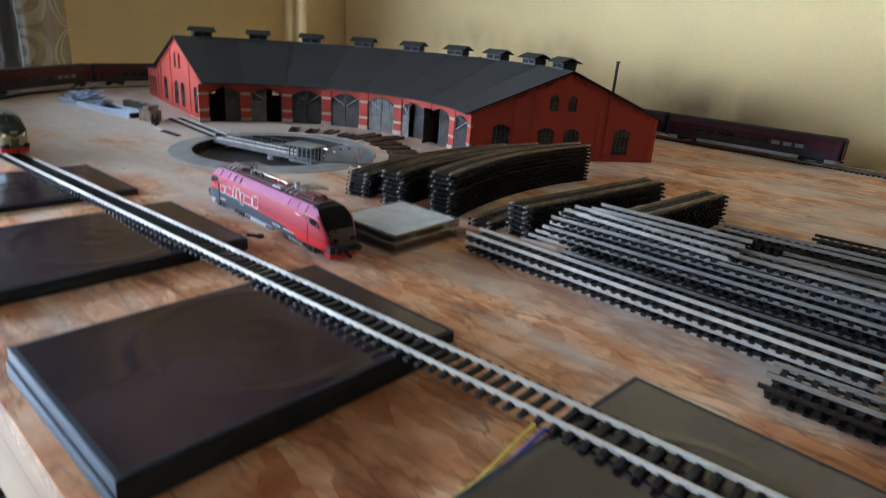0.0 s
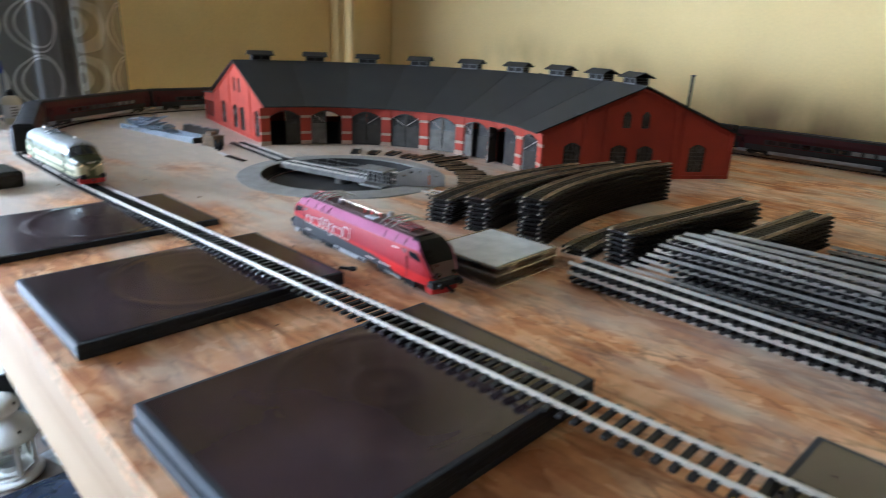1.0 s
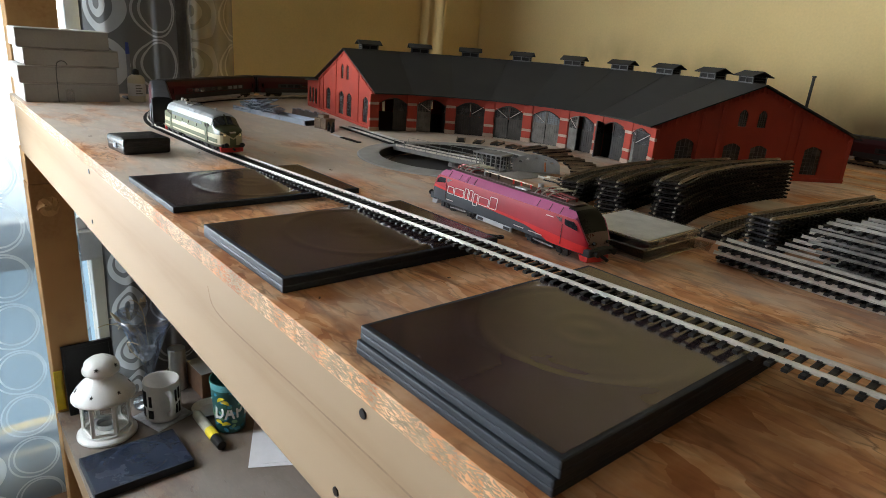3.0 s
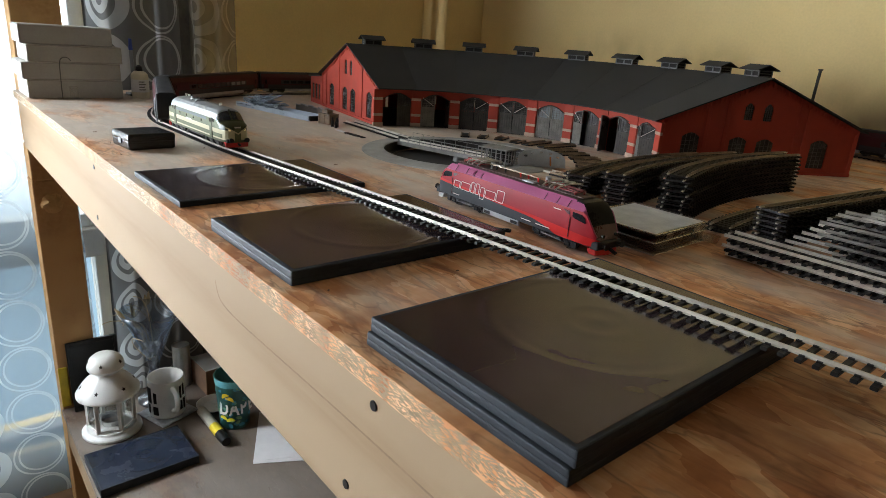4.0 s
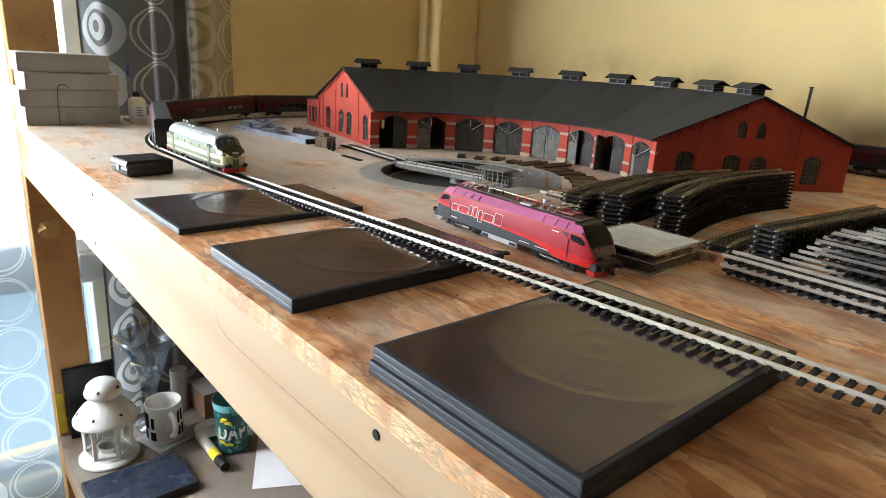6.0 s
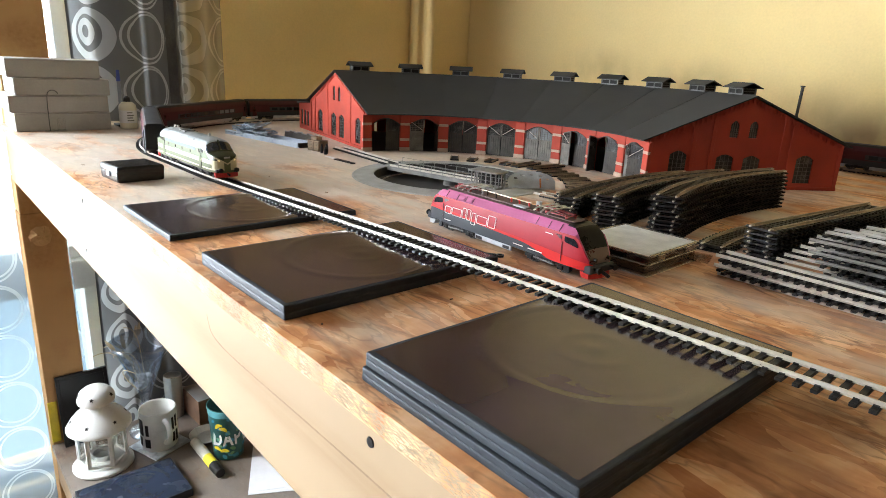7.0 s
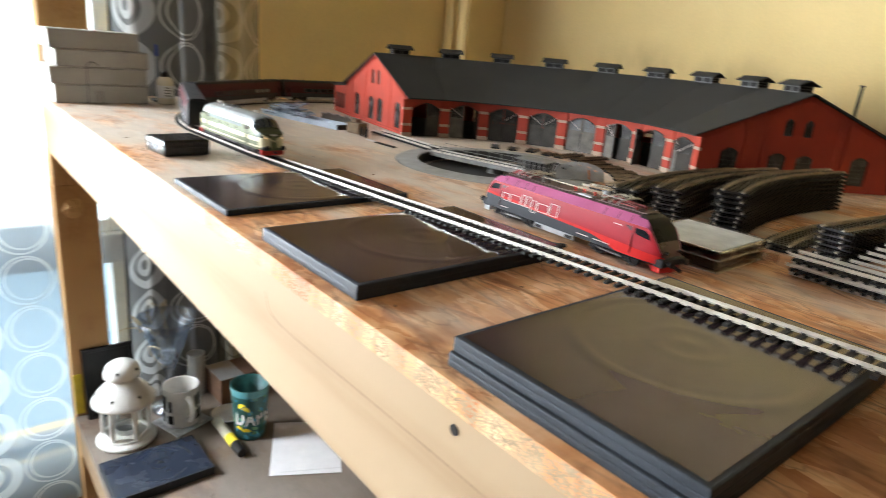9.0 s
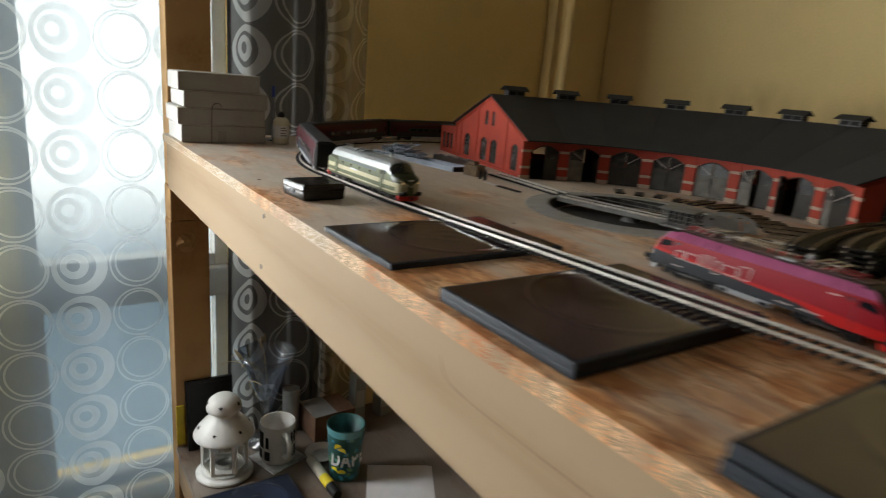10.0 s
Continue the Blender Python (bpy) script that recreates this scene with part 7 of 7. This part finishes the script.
def printed_cup():
    t = thing("printed_cup", "green printed plastic cup with yellow fruit and white lettering", "cup", pose(-1.178, 0.309, LOW))
    bm = lathe(bmesh.new(), [(0, 0.001), (0.031, 0.0), (0.033, 0.003), (0.0415, 0.128), (0.0425, 0.130), (0.0405, 0.130), (0.032, 0.006), (0, 0.005)], 40)
    for f in bm.faces:
        f.smooth = True
    part("body", bm, M_CUP, t)
    bm = lathe(bmesh.new(), [(0.0404, 0.112), (0.0410, 0.1125), (0.0424, 0.129), (0.0418, 0.129)], 40)
    part("rim_band", bm, M_CUPBLUE, t, "translucent blue upper band")
    r = random.Random(3)
    for k in range(60):
        a, z = r.uniform(-170, 60), r.uniform(0.010, 0.118)
        rr = 0.0331 + (0.0415 - 0.0331) * z / 0.128 + 0.0003
        bm = bmesh.new()
        n = 12
        sx, sz, tl = r.uniform(0.004, 0.008), r.uniform(0.003, 0.005), r.uniform(-1, 1)
        vs = []
        for j in range(n):
            u, v = sx * math.cos(2 * math.pi * j / n), sz * math.sin(2 * math.pi * j / n)
            u, v = u * math.cos(tl) - v * math.sin(tl), u * math.sin(tl) + v * math.cos(tl)
            an = radians(a) + u / rr
            vs.append(bm.verts.new((rr * math.cos(an), rr * math.sin(an), z + v)))
        bm.faces.new(vs)
        part("leaf_print", bm, (M_LEAF1, M_LEAF2, M_LEAF2)[k % 3], t)
    for a, z, tl in ((-52, 0.094, 0.5), (-34, 0.086, -0.4), (-62, 0.034, -0.2), (-36, 0.030, 0.1), (-130, 0.06, 0.4)):
        rr = 0.0331 + (0.0415 - 0.0331) * z / 0.128 + 0.0007
        bm = bmesh.new()
        n = 14
        vs = []
        for j in range(n):
            th = 2 * math.pi * j / n
            u, v = 0.010 * math.cos(th), 0.0045 * math.sin(th) - 0.004 * math.cos(th) ** 2
            u, v = u * math.cos(tl) - v * math.sin(tl), u * math.sin(tl) + v * math.cos(tl)
            an = radians(a) + u / rr
            vs.append(bm.verts.new((rr * math.cos(an), rr * math.sin(an), z + v)))
        bm.faces.new(vs)
        part("fruit_print", bm, M_YELLOW, t)
    # lettering wrapped round the cup
    for k, ch in enumerate("DAPE"):
        a = (-58, -22, 10, 43)[k]
        cu = bpy.data.curves.new("letter", "FONT")
        cu.body, cu.size, cu.extrude, cu.align_x = ch, 0.043, 0.0004, "CENTER"
        cu.offset = 0.0012
        me = bpy.data.meshes.new_from_object(bpy.data.objects.new("c", cu))
        me.name = "letter"
        me.materials.append(M_PAPER)
        o = new("letter", me)
        o.parent = t
        z = 0.044
        rr = 0.0331 + (0.0415 - 0.0331) * z / 0.128 + 0.0022
        o.matrix_local = pose(rr * math.cos(radians(a)), rr * math.sin(radians(a)), z, 0, 0, a + 90) @ pose(0, 0, 0, 86, 0, 0) @ Matrix.Diagonal((0.72, 1, 1, 1))


def marker_pen():
    t = thing("marker_pen", "thick marker pen with white barrel, yellow band and black cap", "marker", pose(-1.176, 0.2575, LOW + 0.0115, 0, 0, 1) @ Matrix.Scale(1.15, 4))
    part("barrel", rod(bmesh.new(), (-0.062, 0, 0), (0.005, 0, 0), 0.0098, 18), mat("cream_barrel", (0.60, 0.56, 0.46), 0.4), t)
    part("band", rod(bmesh.new(), (0.005, 0, 0), (0.035, 0, 0), 0.0100, 18), M_YELLOW, t, "yellow band")
    part("cap", rod(bmesh.new(), (0.035, 0, 0), (0.066, 0, 0), 0.0104, 18, 0.0090), M_BLACK, t, "black cap")


def vase():
    t = thing("glass_vase", "flared glass vase holding dried stems and clear stones", "vase", pose(-1.374, 0.192, LOW))
    bm = lathe(bmesh.new(), [(0, 0), (0.042, 0), (0.042, 0.006), (0.014, 0.012), (0.010, 0.03), (0.013, 0.045), (0.009, 0.058), (0.014, 0.072), (0.010, 0.088), (0.015, 0.105), (0.024, 0.13), (0.036, 0.165), (0.050, 0.205), (0.067, 0.238), (0.0655, 0.238), (0.048, 0.205), (0.034, 0.165), (0.022, 0.131), (0.013, 0.107), (0, 0.104)], 36)
    for f in bm.faces:
        f.smooth = True
    o = part("glass", bm, M_VASE, t)
    o.visible_shadow = False
    r = random.Random(8)
    for k in range(10):
        a, b = r.uniform(2.6, 5.2), r.uniform(0, 6.28)
        ln = r.uniform(0.12, 0.185)
        rr = 0.028 + r.uniform(0, 0.05)
        tube([(0.008 * math.cos(a), 0.008 * math.sin(a), 0.110), (0.5 * rr * math.cos(a), 0.5 * rr * math.sin(a), 0.075 + ln * 0.5), (rr * math.cos(a + 0.3), rr * math.sin(a + 0.3), 0.075 + ln), (1.3 * rr * math.cos(a + 0.8), 1.3 * rr * math.sin(a + 0.8), 0.07 + ln * 1.02)], 0.0009, "dried_stem", M_STRAW, t)
        if k % 2 == 0:
            bm = lathe(bmesh.new(), [(0, 0), (0.004, 0.006), (0.0045, 0.016), (0.0025, 0.030), (0, 0.036)], 8)
            wear(bm, 0.0012, 200)
            o = part("seed_head", bm, M_STRAW, t, "pale dried seed head")
            o.matrix_local = pose(rr * math.cos(a + 0.3), rr * math.sin(a + 0.3), 0.072 + ln, 0, 35, math.degrees(a))
    for k in range(12):
        bm = bmesh.new()
        bmesh.ops.create_icosphere(bm, subdivisions=1, radius=r.uniform(0.006, 0.009))
        wear(bm, 0.003, 90)
        a, rr = r.uniform(0, 6.28), r.uniform(0, 0.018)
        bmesh.ops.translate(bm, vec=(rr * math.cos(a), rr * math.sin(a), 0.120 + r.uniform(0, 0.03)), verts=bm.verts)
        part("stone", bm, M_PALEGREY, t)


def black_frame():
    t = thing("picture_frame", "black square frame leaning against the post", "frame", pose(-1.414, 0.070, LOW, 0, -7, 0) @ Matrix.Diagonal((1, 0.92, 1.12, 1)))
    part("panel", cube(-0.006, 0.0, -0.052, 0.062, 0, 0.150, 0.001, 1), M_BLACK, t)
    for n_, q in (("border", (-0.052, -0.044, 0, 0.150)), ("border", (0.054, 0.062, 0, 0.150)), ("border", (-0.044, 0.054, 0, 0.008)), ("border", (-0.044, 0.054, 0.142, 0.150))):
        part(n_, cube(0.0002, 0.004, *q, 0.0008, 1), M_BLACK, t)


M_ENAMEL = mat("white_enamel", (0.78, 0.77, 0.73), 0.3, vary=0.04, scale=30, coat=0.2)
M_CUP = mat("teal_print", (0.022, 0.13, 0.12), 0.4, vary=0.25, scale=60)
M_CUPBLUE = mat("aqua_plastic", (0.14, 0.42, 0.46), 0.3, vary=0.1)
M_LEAF1 = mat("pale_leaf_print", (0.20, 0.42, 0.22), 0.4)
M_LEAF2 = mat("blue_leaf_print", (0.06, 0.30, 0.42), 0.4)
M_STRAW = mat("straw", (0.62, 0.50, 0.32), 0.8, vary=0.2)
M_VASE = thin_glass("blue_tinted_glass", (0.76, 0.83, 0.92), 0.25, 0.17)
lantern()
mug()
printed_cup()
marker_pen()
vase()
black_frame()
disc_case(-1.143, 0.097, LOW, 0.0190, 1.0, "black plastic disc case on the lower shelf, bluish curtain reflection painted on", film=M_CASE_BLUE_SHEEN)
y = thing("yellow_card", "yellow card strip stuck on the bench post", "card", pose(-1.4395, 0.004, LOW + 0.03))
part("strip", cube(0.0, 0.004, -0.002, 0.016, -0.022, 0.078, 0.0005, 1), M_YELLOW, y)
p = thing("paper_sheet", "folded white paper sheets lying on the shelf", "paper", pose(-1.184, 0.371, LOW + 0.0005, 0, 0, -27.6))
part("sheet", cube(0, 0.194, 0, 0.15, 0, 0.0008), M_PAPER, p)
bm = cube(0.006, 0.186, 0.012, 0.14, 0.001, 0.0016)
bmesh.ops.rotate(bm, verts=bm.verts, cent=(0, 0, 0), matrix=Matrix.Rotation(radians(3), 3, "Z"))
part("sheet", bm, M_PAPER, p)
can = thing("metal_can", "dull silver metal can", "can", pose(-1.412, 0.266, LOW))
part("body", lathe(bmesh.new(), [(0, 0), (0.021, 0), (0.021, 0.110), (0.0195, 0.111), (0.0195, 0.108), (0, 0.107)], 28), M_SILVER, can)
bx = thing("brown_box", "brown cardboard box at the back of the shelf", "box", pose(-1.372, 0.352, LOW, 0, 0, 4))
part("body", cube(-0.045, 0.045, -0.06, 0.05, 0, 0.066, 0.001, 1), mat("brown_cardboard", (0.22, 0.12, 0.07), 0.8, vary=0.15, scale=40), bx)
part("flap", cube(-0.045, 0.045, -0.0605, 0.0, 0.0662, 0.0675, 0.0004, 1), M_CARDBOARD, bx)
dish = thing("white_dish", "small white dish beside the cup", "dish", pose(-1.262, 0.290, LOW))
part("dish", lathe(bmesh.new(), [(0, 0.002), (0.022, 0.0), (0.026, 0.003), (0.040, 0.014), (0.0385, 0.0145), (0.024, 0.006), (0, 0.005)], 32), M_ENAMEL, dish)
for k, (x, yy, h, w) in enumerate(((-1.395, 0.44, 0.12, 0.03), (-1.385, 0.51, 0.09, 0.035), (-1.36, 0.58, 0.06, 0.03))):
    c = thing("small_carton", "small pale carton at the dark back of the shelf", "box", pose(x, yy, LOW, 0, 0, 8 * k), "small cartons")
    part("body", cube(-0.02, 0.02, -w / 2, w / 2, 0, h, 0.0008, 1), M_CARDBOARD, c)
    part("band", cube(0.0201, 0.0206, -w / 2 + 0.003, w / 2 - 0.003, h * 0.3, h * 0.7), M_CARDLID, c)
